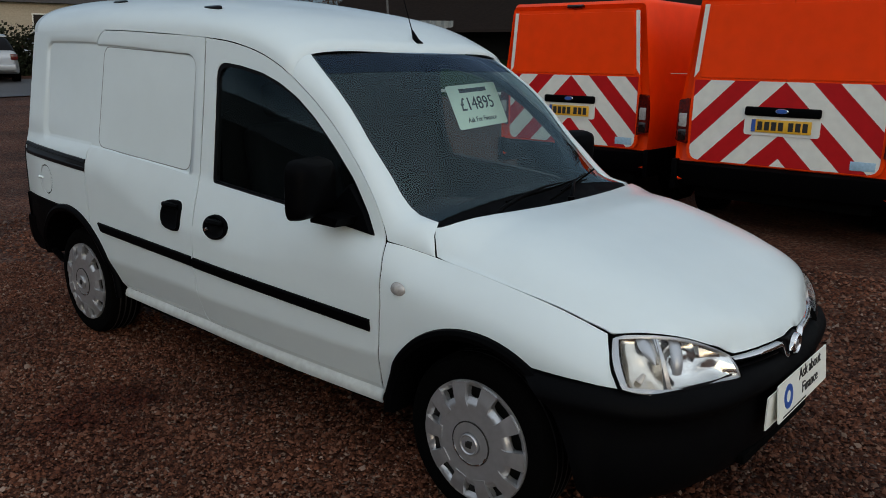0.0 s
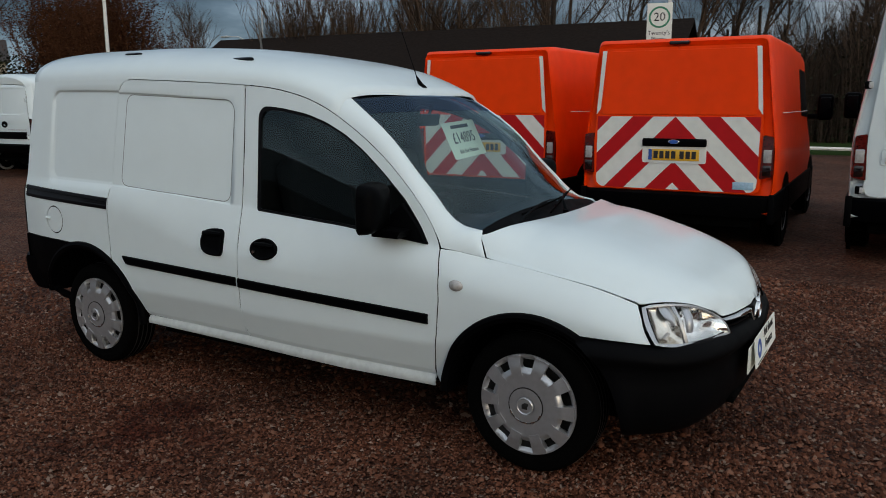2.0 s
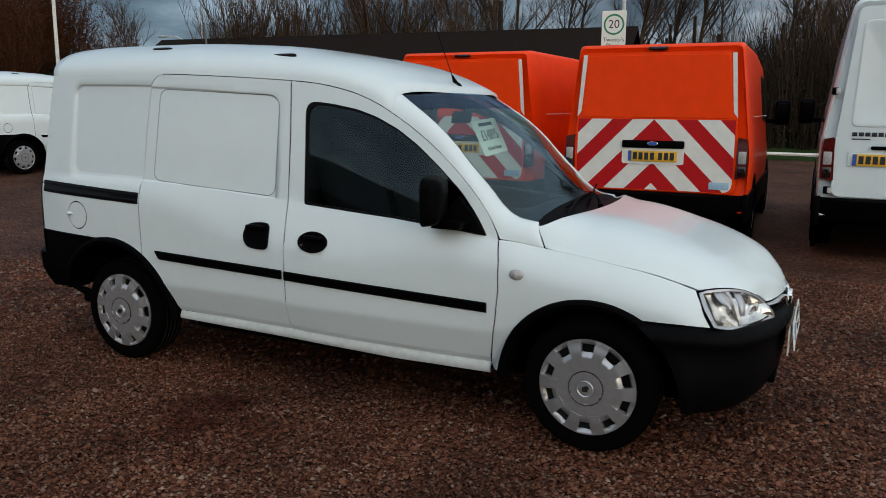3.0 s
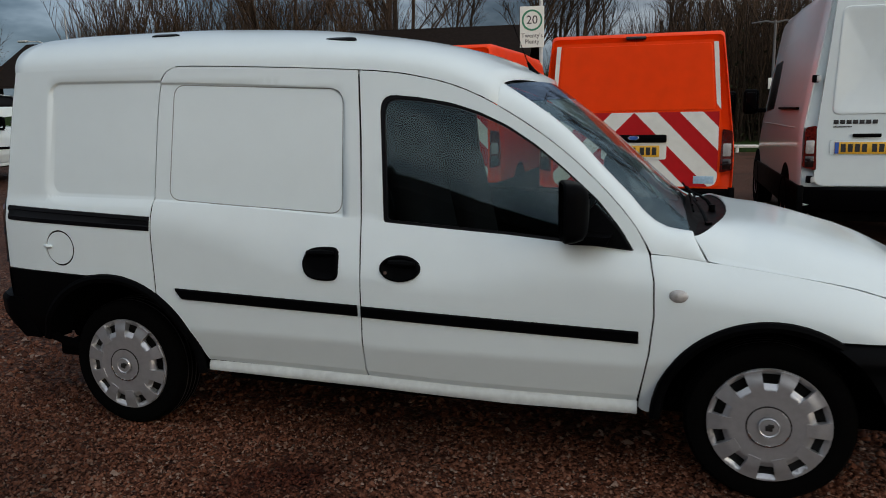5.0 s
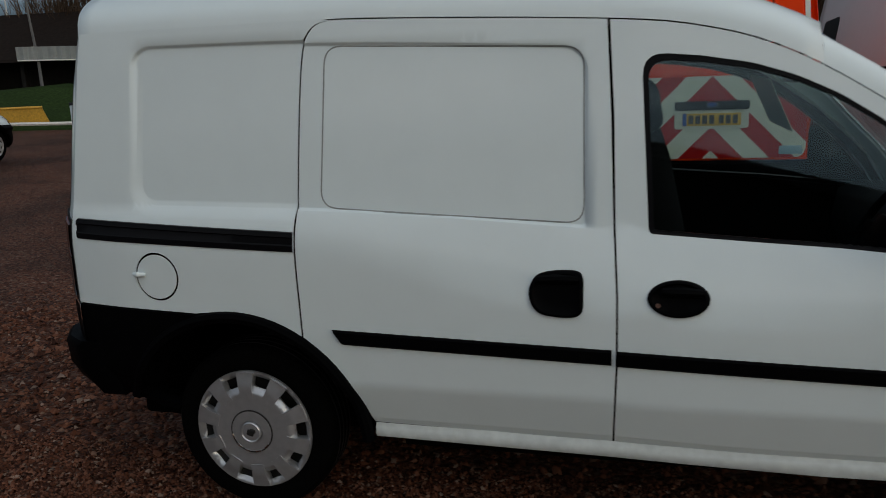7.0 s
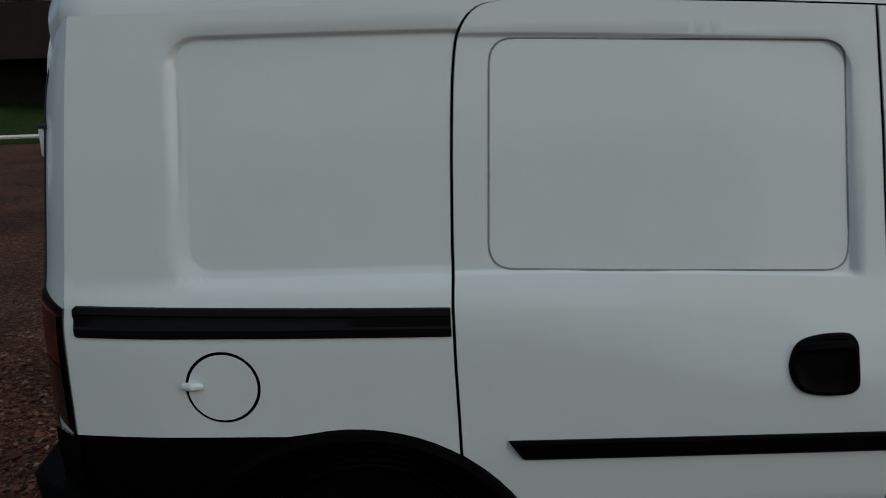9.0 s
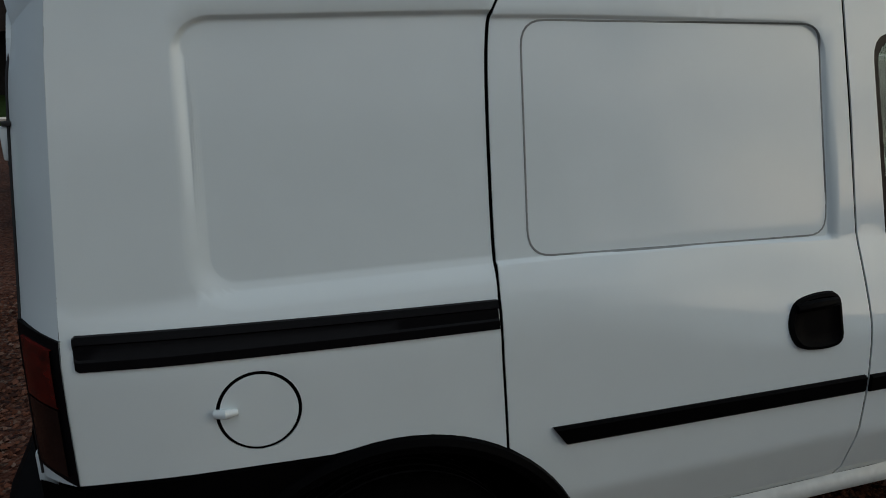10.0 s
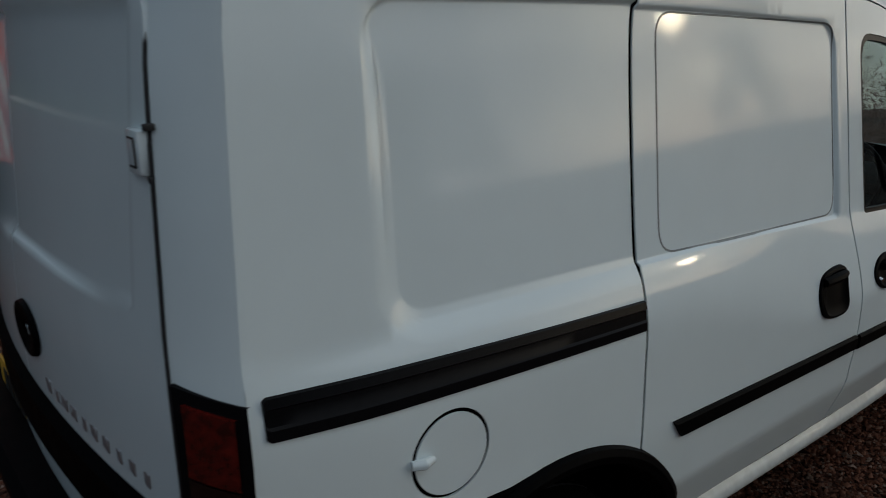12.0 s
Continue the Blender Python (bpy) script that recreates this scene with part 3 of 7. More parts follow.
DOOR_TOP = [(x, ZS(x) - 0.0042) for x in (-1.553, -1.48, -1.406, -1.337, -1.269, -1.224, -1.179, -1.123, -1.068, -1.013, -0.958, -0.904, -0.849, -0.796, -0.742, -0.688, -0.635, -0.582, -0.530, -0.499, -0.470)]
DOOR = [(-1.529, 0.334), (-1.519, 0.6), (-1.520, 0.80), (-1.531, 1.0), (-1.538, 1.3)] + DOOR_TOP + [
    (-0.441, 0.918), (-0.425, 0.880), (-0.407, 0.792), (-0.403, 0.671), (-0.418, 0.524), (-0.439, 0.412), (-0.459, 0.319), (-0.72, 0.318), (-1.163, 0.322)]
WINDOW = rounded([(-1.440, 0.976), (-1.467, 1.474), (-1.312, 1.458), (-1.177, 1.434), (-1.066, 1.398), (-0.956, 1.346), (-0.847, 1.275), (-0.739, 1.188),
                  (-0.612, 1.074), (-0.527, 0.972), (-0.478, 0.893), (-0.729, 0.919), (-0.941, 0.940), (-1.161, 0.955)],
                 [0.015, 0.07, 0, 0.03, 0.03, 0.03, 0.03, 0.03, 0.03, 0.03, 0.01, 0, 0, 0])
SLIDE_EDGE = [(-2.484, 0.644), (-2.486, 0.741), (-2.489, 0.839), (-2.490, 0.915), (-2.490, 0.98), (-2.488, 1.015), (-2.486, 1.038), (-2.485, 1.060), (-2.485, 1.09), (-2.483, 1.16), (-2.479, 1.27), (-2.472, 1.411), (-2.465, 1.490), (-2.457, 1.535), (-2.441, 1.568), (-2.418, 1.590), (-2.392, 1.600), (-2.355, 1.6045)]
SLIDE_EDGE = SLIDE_EDGE[:10] + [tuple(0.5 * (2 * b + (c - a) * t + (2 * a - 5 * b + 4 * c - d) * t * t + (3 * b - a - 3 * c + d) * t ** 3) for a, b, c, d in zip(SLIDE_EDGE[i - 1], SLIDE_EDGE[i], SLIDE_EDGE[i + 1], SLIDE_EDGE[min(i + 2, 17)]))
                                for i in range(10, 17) for t in (0.0, 0.25, 0.5, 0.75)] + SLIDE_EDGE[17:]
SLIDE_X = curve([z for x, z in SLIDE_EDGE], [x - 0.0035 for x, z in SLIDE_EDGE])
ARCH = (-2.735, 0.262, 0.456)
ARCH_R = [(ARCH[0] + ARCH[2] * math.cos(radians(a)), ARCH[1] + ARCH[2] * math.sin(radians(a))) for a in (10.3, 14, 19, 24, 29, 34, 39, 44, 49, 54)]
SLIDE = ARCH_R + SLIDE_EDGE + [(-2.14, ZS(-2.14) - 0.0035), (-1.8, ZS(-1.8) - 0.0035), (-1.561, ZS(-1.561) - 0.0035), (-1.547, 1.3), (-1.537, 1.0), (-1.526, 0.80), (-1.525, 0.6), (-1.535, 0.334), (-1.907, 0.338)]
XE = curve((0.3, 0.715, 0.95, 1.18, 1.37, 1.52, 1.608), (-3.315, -3.328, -3.326, -3.310, -3.294, -3.280, -3.268))
ARCH_R2 = [(ARCH[0] + ARCH[2] * math.cos(radians(a)), ARCH[1] + ARCH[2] * math.sin(radians(a))) for a in range(60, 102, 5)]
QUARTER = [(x - 0.007, z) for x, z in SLIDE_EDGE[:-1]] + [(-2.393, 1.608), (-2.6, 1.608), (-3.0, 1.608)] + [(XE(z), z) for z in (1.608, 1.5, 1.37, 1.28, 1.18, 1.05, 0.95, 0.82, 0.718)] + [(-3.1, 0.713), (-2.86, 0.706)] + ARCH_R2[::-1]
FLAP = ring(-2.992, 0.824, 0.081, 40)
WING_ARCH = [(0.410 * math.cos(radians(a)), 0.262 + 0.410 * math.sin(radians(a))) for a in range(178, 56, -6)]
WING = [(-0.455, 0.290), (-0.433, 0.412), (-0.412, 0.524), (-0.397, 0.671), (-0.401, 0.792), (-0.419, 0.882)] + [(x, ZB(x) - 0.001) for x in (-0.35, -0.29, -0.228)] + [
    (x, ZB(x) - 0.001) for x in (-0.13, -0.04, 0.05, 0.13, 0.2, 0.26, 0.33, 0.398)] + [(0.422, 0.690), (0.449, 0.645), (0.480, 0.600), (0.36, 0.608), (0.235, 0.610)] + WING_ARCH[::-1] + [(-0.42, 0.276)]
SILL = [(-2.280, 0.300), (-2.284, 0.3405), (-1.907, 0.3395), (-1.53, 0.3355), (-1.163, 0.3235), (-0.72, 0.3195), (-0.456, 0.3205), (-0.456, 0.272), (-0.94, 0.270), (-1.54, 0.290)]


def seam(o, foot=0.075, drop=0.0):
    """The pressed panel's outline, drawn in by o."""
    pts = []
    sink = 0.003 if drop else -0.002
    corners = ((-3.07 + o, lambda x: ZB(x) - sink + o, 1, 1), (-3.07 + o, lambda x: RTOP(x) - drop - o, 1, -1), (-1.610 - o, lambda x: RTOP(x) - drop - o, -1, -1), (-1.610 - o, lambda x: ZB(x) - sink + o, -1, 1))
    for k, (x, z, sx, sz) in enumerate(corners):
        r = max(0.004, (foot if k == 0 else 0.018 if k == 3 and drop else 0.075) - o)
        turn = [(x + sx * (r - r * math.cos(t)), sz * (r - r * math.sin(t))) for t in (math.pi / 2 * i / 8 for i in range(9))]
        if k % 2 == 0:
            turn = turn[::-1]
        pts += [(px, z(px) + dz) for px, dz in turn]
        if k in (1, 3):
            xs = [pts[-1][0] + ((-1.610 - o - r if k == 1 else -3.07 + foot) - pts[-1][0]) * i / 40 for i in range(1, 40)]
            pts += [(px, z(px)) for px in xs]
    return pts


SEAMS = [seam(o, drop=0.009) for o in (0.0, 0.004, 0.008, 0.012, 0.0155, 0.0185, 0.024, 0.0275, 0.0305, 0.036, 0.0415, 0.0445)]
BELT_X = [-2.465 + 0.0225 * k for k in range(41)]
BELT = [[(x, ZB(x) - hi) for x in BELT_X] + [(x, ZB(x) - lo) for x in BELT_X[::-1]] for hi, lo in ((0.007, 0.012), (0.018, 0.025), (0.034, 0.046), (0.060, 0.076))]
def foot_lines(x0, x1):
    xs = [x0 + (x1 - x0) * k / 30 for k in range(31)]
    return [[(x, SKIRT(x) + hi) for x in xs] + [(x, SKIRT(x) + lo) for x in xs[::-1]] for hi, lo in ((0.034, 0.029), (0.025, 0.018))]


QUARTER_SEAMS = [[(x + (quarter_edge(z) + 3.07) * step01(-2.85, -2.98, x), z - 0.04 * step01(1.35, 1.12, z)) for x, z in ln] for ln in (seam(o, 0.105) for o in (0.0, 0.004, 0.008, 0.012, 0.0158, 0.020, 0.025, 0.030, 0.035, 0.040, 0.044, 0.048, 0.0515, 0.056, 0.062))]

for side, fn, flip in (("right", right, False), ("left", left, True)):
    skin("front_door", DOOR, fn, WHITE, van, holes=[WINDOW], flip=flip, thick=0.004, lines=foot_lines(-1.515, -0.475))
    skin("sliding_door", SLIDE, fn, WHITE, van, flip=flip, thick=0.004, lines=SEAMS + BELT + foot_lines(-2.25, -1.545))
    skin("rear_quarter_panel", QUARTER, fn, WHITE, van, holes=[FLAP] if side == "right" else (), flip=flip, thick=0.004, lines=QUARTER_SEAMS)
    skin("front_wing", WING, fn, WHITE, van, flip=flip, thick=0.004)
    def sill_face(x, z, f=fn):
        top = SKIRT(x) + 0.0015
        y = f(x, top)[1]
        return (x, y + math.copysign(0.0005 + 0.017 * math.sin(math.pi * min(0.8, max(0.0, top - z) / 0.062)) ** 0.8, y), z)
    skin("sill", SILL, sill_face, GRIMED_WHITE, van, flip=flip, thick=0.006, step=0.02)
    s = -1 if side == "right" else 1
    # the dark sheet behind the gaps between the panels
    skin("inner_side", [(-2.28, 0.30), (-2.31, 0.46), (-2.44, 0.63), (-2.50, 0.70), (-3.3, 0.73), (-3.29, 1.4), (-3.24, 1.59), (-2.0, 1.58), (-1.53, 1.552), (-1.179, 1.49), (-0.958, 1.385), (-0.742, 1.238), (-0.53, 1.035),
                        (-0.42, 0.87), (0.0, 0.81), (0.38, 0.70), (0.44, 0.62), (0.2, 0.63), (0.0, 0.68), (-0.2, 0.64), (-0.38, 0.46), (-0.43, 0.29)],
         (lambda x, z, f=fn, s=s: (f(x, z)[0], f(x, z)[1] - s * 0.014, z)), RUBBER, van, holes=[[(x, z) for x, z in WINDOW]], flip=flip, step=0.09, thick=0.004)
    # window: rubber seal and glass
    inner = [(x + (-1.0 - x) * 0.035, z + (1.15 - z) * 0.055) for x, z in WINDOW]
    skin("window_seal", WINDOW, (lambda x, z, f=fn, s=s: (x, f(x, z)[1] - s * 0.003, z)), GLOSS_BLACK, van, holes=[inner], flip=flip, thick=0.02)
    pane = skin("side_window", [(x, z) for x, z in inner], (lambda x, z, f=fn, s=s: (x, f(x, z)[1] - s * 0.010, z)), SIDE_GLASS, van, flip=flip, thick=0.0, label="tinted driver's door window" if s < 0 else "")
    pane.visible_shadow = False

    # A pillar, from the roof down to the bonnet's rear corner
    a_line = [(x, fn(x, ZS(x))[1], ZS(x)) for x in (-1.000, -0.960, -0.904, -0.849, -0.796, -0.742, -0.688, -0.635, -0.582, -0.530, -0.499, -0.468, -0.436, -0.418, -0.35, -0.29, -0.228)]
    a_line = [(x, s * YB(x), ZB(x)) if x > -0.418 else p for p in a_line for x in (p[0],)]
    b_line = [Vector((ex, s * ey - (far_in(ex, ez) if s > 0 else 0.0), ez)) for ex, ey, ez in (screen_edge(t) for t in (0, 0.05, 0.13, 0.21, 0.29, 0.37, 0.45, 0.53, 0.61, 0.69, 0.76, 0.82, 0.88, 0.94, 1.0))]
    b_line += [Vector((-0.263, s * 0.690, 0.920)), Vector((-0.228, s * 0.722, 0.858))]
    rows = []
    for a, b in zip(a_line, b_line):
        a = Vector(a)
        w = (a - b).length
        rows.append([tuple(a.lerp(b, t) + Vector((0.25, s * 0.6, 0.75)) * 0.16 * w * 4 * t * (1 - t)) for t in (0, 0.12, 0.25, 0.4, 0.55, 0.7, 0.85, 1.0)])
    rows = [[tuple(Vector(r[0]) + Vector((0, -s * 0.014, -0.006)))] + r + [tuple(Vector(r[-1]) + Vector((-0.012, -s * 0.01, -0.014)))] for r in rows]
    v, f = loft(rows, closed=False)
    part("windscreen_pillar", (v, f if s < 0 else [q[::-1] for q in f]), WHITE, van)

    # black lips of the wheel arches
    for ax, r0, a0, a1, edge in ((0.0, 0.410, 178, 28, 0.0), (-2.735, 0.456, 164, 4, 0.004)):
        rows = []
        for k in range(41):
            t = radians(a0 + (a1 - a0) * k / 40)
            row = []
            for r, o in ((r0 + 0.001, -0.004), (r0 - 0.004, 0.012), (r0 - 0.018, 0.018), (r0 - 0.036, 0.012), (r0 - 0.042, -0.01), (r0 - 0.046, -0.12)):
                x, z = ax + r * math.cos(t), 0.262 + r * math.sin(t)
                row.append((x, s * (half(max(-3.2, min(0.45, x)), max(0.42, z)) + o), z))
            rows.append(row)
        v, f = loft(rows, closed=False)
        part("wheel_arch_trim", (v, f if s > 0 else [q[::-1] for q in f]), PLASTIC, van, "black plastic wheel arch lip")
        # liner
        rows = [[(ax + r0 * 0.93 * math.cos(t), s * y, 0.262 + r0 * 0.93 * math.sin(t)) for y in (0.775, 0.42)] for t in (radians(a) for a in range(4, 183 if ax == 0.0 else 165, 8))]
        v, f = loft(rows, closed=False)
        part("wheel_arch_liner", (v, f), RUBBER, van)

    # side mouldings, one on each door
    for x0, x1, z0, z1, tip in ((-2.384, -1.5365, 0.651, 0.6275, 0.032), (-1.519, -0.452, 0.6245, 0.587, 0.0)):
        rows = []
        n = 24
        for k in range(n + 1):
            x = x0 + (x1 - x0) * k / n
            zc = z0 + (z1 - z0) * k / n
            row = []
            for dz, o in ((-0.0225, -0.004), (-0.0225, 0.006), (-0.017, 0.011), (0.017, 0.011), (0.0225, 0.006), (0.0225, -0.004)):
                xx = x + (tip * (0.5 - dz / 0.045) if k == 0 else 0)
                row.append((xx, s * (half(xx, zc + dz) + o), zc + dz))
            rows.append(row)
        part("side_moulding", loft(rows, closed=True, caps=True), PLASTIC, van)

    # rail of the sliding door
    rows = []
    for k in [0, 0.12] + list(range(1, 17)):
        x = -3.303 + 0.804 * k / 16
        zt, zl = 1.010 - 0.031 * k / 16, 0.941 - 0.025 * k / 16
        if k == 0:
            zt, zl = zt - 0.005, zl + 0.005
        prof = ((zl, -0.003), (zl + 0.002, 0.004), (zl + 0.020, 0.005), (zl + 0.024, 0.0015), (zt - 0.020, 0.0015), (zt - 0.016, 0.007), (zt - 0.002, 0.006), (zt, -0.003))
        rows.append([(x, s * (half(x, z) + o), z) for z, o in prof])
    part("door_rail", loft(rows, closed=True, caps=True), GLOSS_BLACK, van, "black sliding door rail")

    # door handles
    def dish(name, outline, cx, cz, label=""):
        rows = []
        for sc, o in ((1.0, -0.003), (0.97, 0.008), (0.86, 0.010), (0.74, 0.003), (0.4, 0.002)):
            rows.append([(cx + (x - cx) * sc, s * (half(cx, cz + (z - cz) * sc) + o), cz + (z - cz) * sc) for x, z in outline])
        v, f = loft(rows)
        f.append(tuple(range(4 * len(outline), 5 * len(outline))))
        return part(name, (v, f), PLASTIC, van, label)
    d_shape = rounded([(-1.779, 0.806), (-1.757, 0.866), (-1.692, 0.878), (-1.616, 0.875), (-1.616, 0.745), (-1.682, 0.740), (-1.752, 0.752)], [0.03, 0.03, 0.04, 0.03, 0.03, 0.04, 0.03], 4)
    h = dish("door_handle", d_shape, -1.692, 0.809, "black recessed sliding door handle")
    grip = [(-1.75, s * (half(-1.75, 0.83) + 0.004), 0.850), (-1.69, s * (half(-1.69, 0.83) + 0.014), 0.856), (-1.632, s * (half(-1.632, 0.83) + 0.004), 0.852)]
    part("grip", tube(grip, [0.012, 0.014, 0.011], 8), PLASTIC, h)
    h = dish("door_handle", ring(-1.358, 0.803, 0.051, 28, 0.085), -1.358, 0.803, "black oval front door handle")
    grip = [(-1.40, s * (half(-1.40, 0.8) + 0.006), 0.824), (-1.34, s * (half(-1.34, 0.8) + 0.015), 0.826), (-1.295, s * (half(-1.295, 0.8) + 0.006), 0.822)]
    part("grip", tube(grip, [0.012, 0.015, 0.011], 8), PLASTIC, h)
    part("lock", lathe_y([(0.0001, s * 0.013), (0.007, s * 0.013), (0.009, s * 0.004)], 16, (-1.412, s * half(-1.412, 0.79), 0.787)), CHROME, h, "small metal key lock")

    # side repeater on the wing
    rows = []
    for sc, o in ((1.15, -0.001), (1.05, 0.003), (0.85, 0.010), (0.45, 0.014), (0.02, 0.015)):
        rows.append([(-0.319 + 0.029 * sc * math.cos(t), s * (half(-0.319, 0.745) + o), 0.745 + 0.021 * sc * math.sin(t)) for t in (2 * math.pi * k / 24 for k in range(24))])
    part("side_repeater", loft(rows), CLEAR_LENS, van, "small clear side indicator lens")

    # door mirror
    mir = new("door_mirror")
    mir.parent = van
    tagged(mir, "black plastic door mirror")
    rows = []
    for x, cy, cz, hy, hz in ((-0.722, 0.868, 1.046, 0.101, 0.100), (-0.714, 0.868, 1.046, 0.107, 0.106), (-0.682, 0.866, 1.047, 0.106, 0.103), (-0.654, 0.860, 1.048, 0.098, 0.096), (-0.634, 0.852, 1.050, 0.080, 0.078), (-0.624, 0.846, 1.050, 0.035, 0.04)):
        rows.append([(x + 0.25 * (cy + u - 0.886), s * (cy + u), cz + w) for u, w in rounded([(-hy, -hz), (hy, -hz), (hy, hz), (-hy, hz)], [hy * 0.22, hy * 0.42, hy * 0.5, hy * 0.35], 5)])
    v, f = loft(rows, closed=True)
    n = len(rows[0])
    f.append(tuple(range(5 * n, 6 * n)))
    part("housing", (v, f), PLASTIC, mir)
    pl = rounded([(-0.074, -0.094), (0.074, -0.094), (0.074, 0.094), (-0.074, 0.094)], [0.018, 0.034, 0.04, 0.028], 5)
    part("mirror_glass", prism(pl, lambda u, w, d, s=s: (-0.712 + 0.25 * u + d, s * (0.886 + u), 1.046 + w), 0.004), CHROME, mir, "mirror glass", smooth=0)
    sail = [(-0.745, 0.938), (-0.62, 1.062), (-0.53, 0.968), (-0.482, 0.897), (-0.57, 0.906), (-0.67, 0.914)]
    rows = [[(x, s * (half(x, z) + o), z) for x, z in [(-0.565 + (x - -0.565) * k, 0.945 + (z - 0.945) * k) for x, z in rounded(sail, 0.012, 3)]] for k, o in ((1.0, -0.004), (0.99, 0.010), (0.9, 0.018))]
    v, f = loft(rows)
    n = len(rows[0])
    f.append(tuple(range(2 * n, 3 * n)))
    part("base", (v, f), PLASTIC, mir)
    part("arm", loft([[(x, s * y, z) for x, z in ((-0.70, 0.925), (-0.57, 0.925), (-0.555, 0.955), (-0.70, 0.960))] for y in (0.74, 0.80, 0.86)], True, True), PLASTIC, mir)

# recessed edge lines of the sliding door's blank panel
BLANK = rounded([(-2.413, 1.050), (-2.393, 1.530), (-1.624, 1.496), (-1.619, 1.003)], 0.055, 6)
rows = []
pts = resample(BLANK, 0.04)
for i, (x, z) in enumerate(pts):
    (xa, za), (xb, zb_) = pts[i - 1], pts[(i + 1) % len(pts)]
    dx, dz = xb - xa, zb_ - za
    q = math.hypot(dx, dz)
    nx, nz = -dz / q, dx / q
    rows.append([right(x + nx * o, z + nz * o, h) for o, h in ((-0.0022, 0.0002), (-0.0016, 0.0010), (0.0016, 0.0010), (0.0022, 0.0002))])
rows.append(rows[0])
part("panel_seal", loft(rows, closed=False), SEAL_GREY, van, "thin sealed edge of the blanked side window")

# fuel flap
skin("fuel_flap", ring(-2.992, 0.824, 0.0740, 40), lambda x, z: right(x, z, 0.001), WHITE, van, thick=0.003, label="round white fuel flap")
part("flap_tab", tube([right(-3.075, 0.832, 0.004), right(-3.055, 0.832, 0.011), right(-3.033, 0.830, 0.004)], [0.008, 0.010, 0.006], 10), WHITE, van)

# roof
NA, NX = 48, 40
rows = []
for j in range(NX + 1):
    row = []
    for i in range(NA + 1):
        a = math.pi * i / NA
        y = roof_at(-1.0, a)[1]
        xf = -1.000 + 0.073 * max(0.0, 1 - (y / 0.60) ** 2)
        xr = -3.270 - 0.045 * math.sin(a)
        row.append(roof_at(xr + (xf - xr) * j / NX, a))
    rows.append(row)
back_edge = rows[0]
front_edge = rows[-1]
def bend(i, t):
    m = abs(math.cos(math.pi * i / NA)) ** 0.4
    return m * math.sin(t) + (1 - m) * (1 - math.cos(t))


tail = [[(p[0] - 0.070 * math.sin(t), p[1] * (1 - 0.113 * bend(i, t)), p[2] - 0.055 * bend(i, t)) for i, p in enumerate(back_edge)] for t in (radians(90), radians(68), radians(45), radians(22))]
header = [[(p[0] + 0.004, p[1] * 0.998, p[2] - 0.020) for p in front_edge]]
v, f = loft(tail + rows + header, closed=False)
part("roof", (v, [q[::-1] for q in f]), WHITE, van, smooth=60)
for cx, cy in ((-1.69, 0.57), (-2.55, 0.545)):
    for s in (-1, 1):
        zc = 1.0
        a = min((radians(k) for k in range(5, 88)), key=lambda q: abs(abs(roof_at(cx, q)[1]) - cy))
        p = roof_at(cx, a)
        rows = [[(cx + 0.075 * sc * math.cos(t), s * (cy + 0.012 * sc * math.sin(t)), p[2] + h - 0.35 * 0.012 * sc * math.sin(t)) for t in (2 * math.pi * k / 20 for k in range(20))] for sc, h in ((1.0, -0.006), (0.96, 0.005), (0.8, 0.008), (0.02, 0.008))]
        part("roof_bar_cap", loft(rows), GLOSS_BLACK, van, "black cover of a roof bar mounting")


# windscreen
def screen(u, t, o=0.0):
    """u from -1 (driver's side) to 1, t from 0 (top) to 1 (foot)."""
    c = Vector((-0.929, 0, 1.526)).lerp(Vector((-0.305, 0, 0.990)), t) + Vector((0.62, 0.0, 0.78)) * (0.004 * 4 * t * (1 - t))
    ex, ey, ez = screen_edge(t)
    k = abs(u) ** 2.2
    return Vector((c.x + (ex - c.x) * k, ey * u - (far_in(ex, ez) * u if u > 0 else 0.0), c.z + (ez - c.z) * k)) + Vector((0.62, 0.0, 0.78)) * (o + 0.012 * (1 - u * u) * max(0.0, math.sin(math.pi * min(1.0, max(0.0, t)))) ** 0.7)


def sheet(fn, us, ts, flip=False):
    v, f = loft([[tuple(fn(u, t)) for u in us] for t in ts], closed=False)
    return v, [q[::-1] for q in f] if flip else f


US = [-1 + 2 * k / 30 for k in range(31)]
ws = part("windscreen", sheet(lambda u, t: screen(u * 0.995, 0.005 + 0.985 * t, -0.004), US, [k / 20 for k in range(21)], True), GLASS, van, "clear windscreen with a tinted top band")
ws.visible_shadow = False
band = []
for u0, u1, t0, t1 in ((-1, 1, 0.0, 0.03), (-1, -0.968, 0.0, 1.0), (0.968, 1, 0.0, 1.0)):
    band.append(sheet(lambda u, t: screen((u0 + (u1 - u0) * (u + 1) / 2) * 0.998, t0 + (t1 - t0) * t, -0.009), US, [k / 12 for k in range(13)], True))
part("screen_border", merge(*band), GLOSS_BLACK, van, "black border printed on the windscreen")

part("shade_band", sheet(lambda u, t: screen(u * 0.98, 0.01 + 0.15 * t, -0.002), US, [k / 4 for k in range(5)], True), BAND_GLASS, van, "dark tinted band along the top of the windscreen").visible_shadow = False

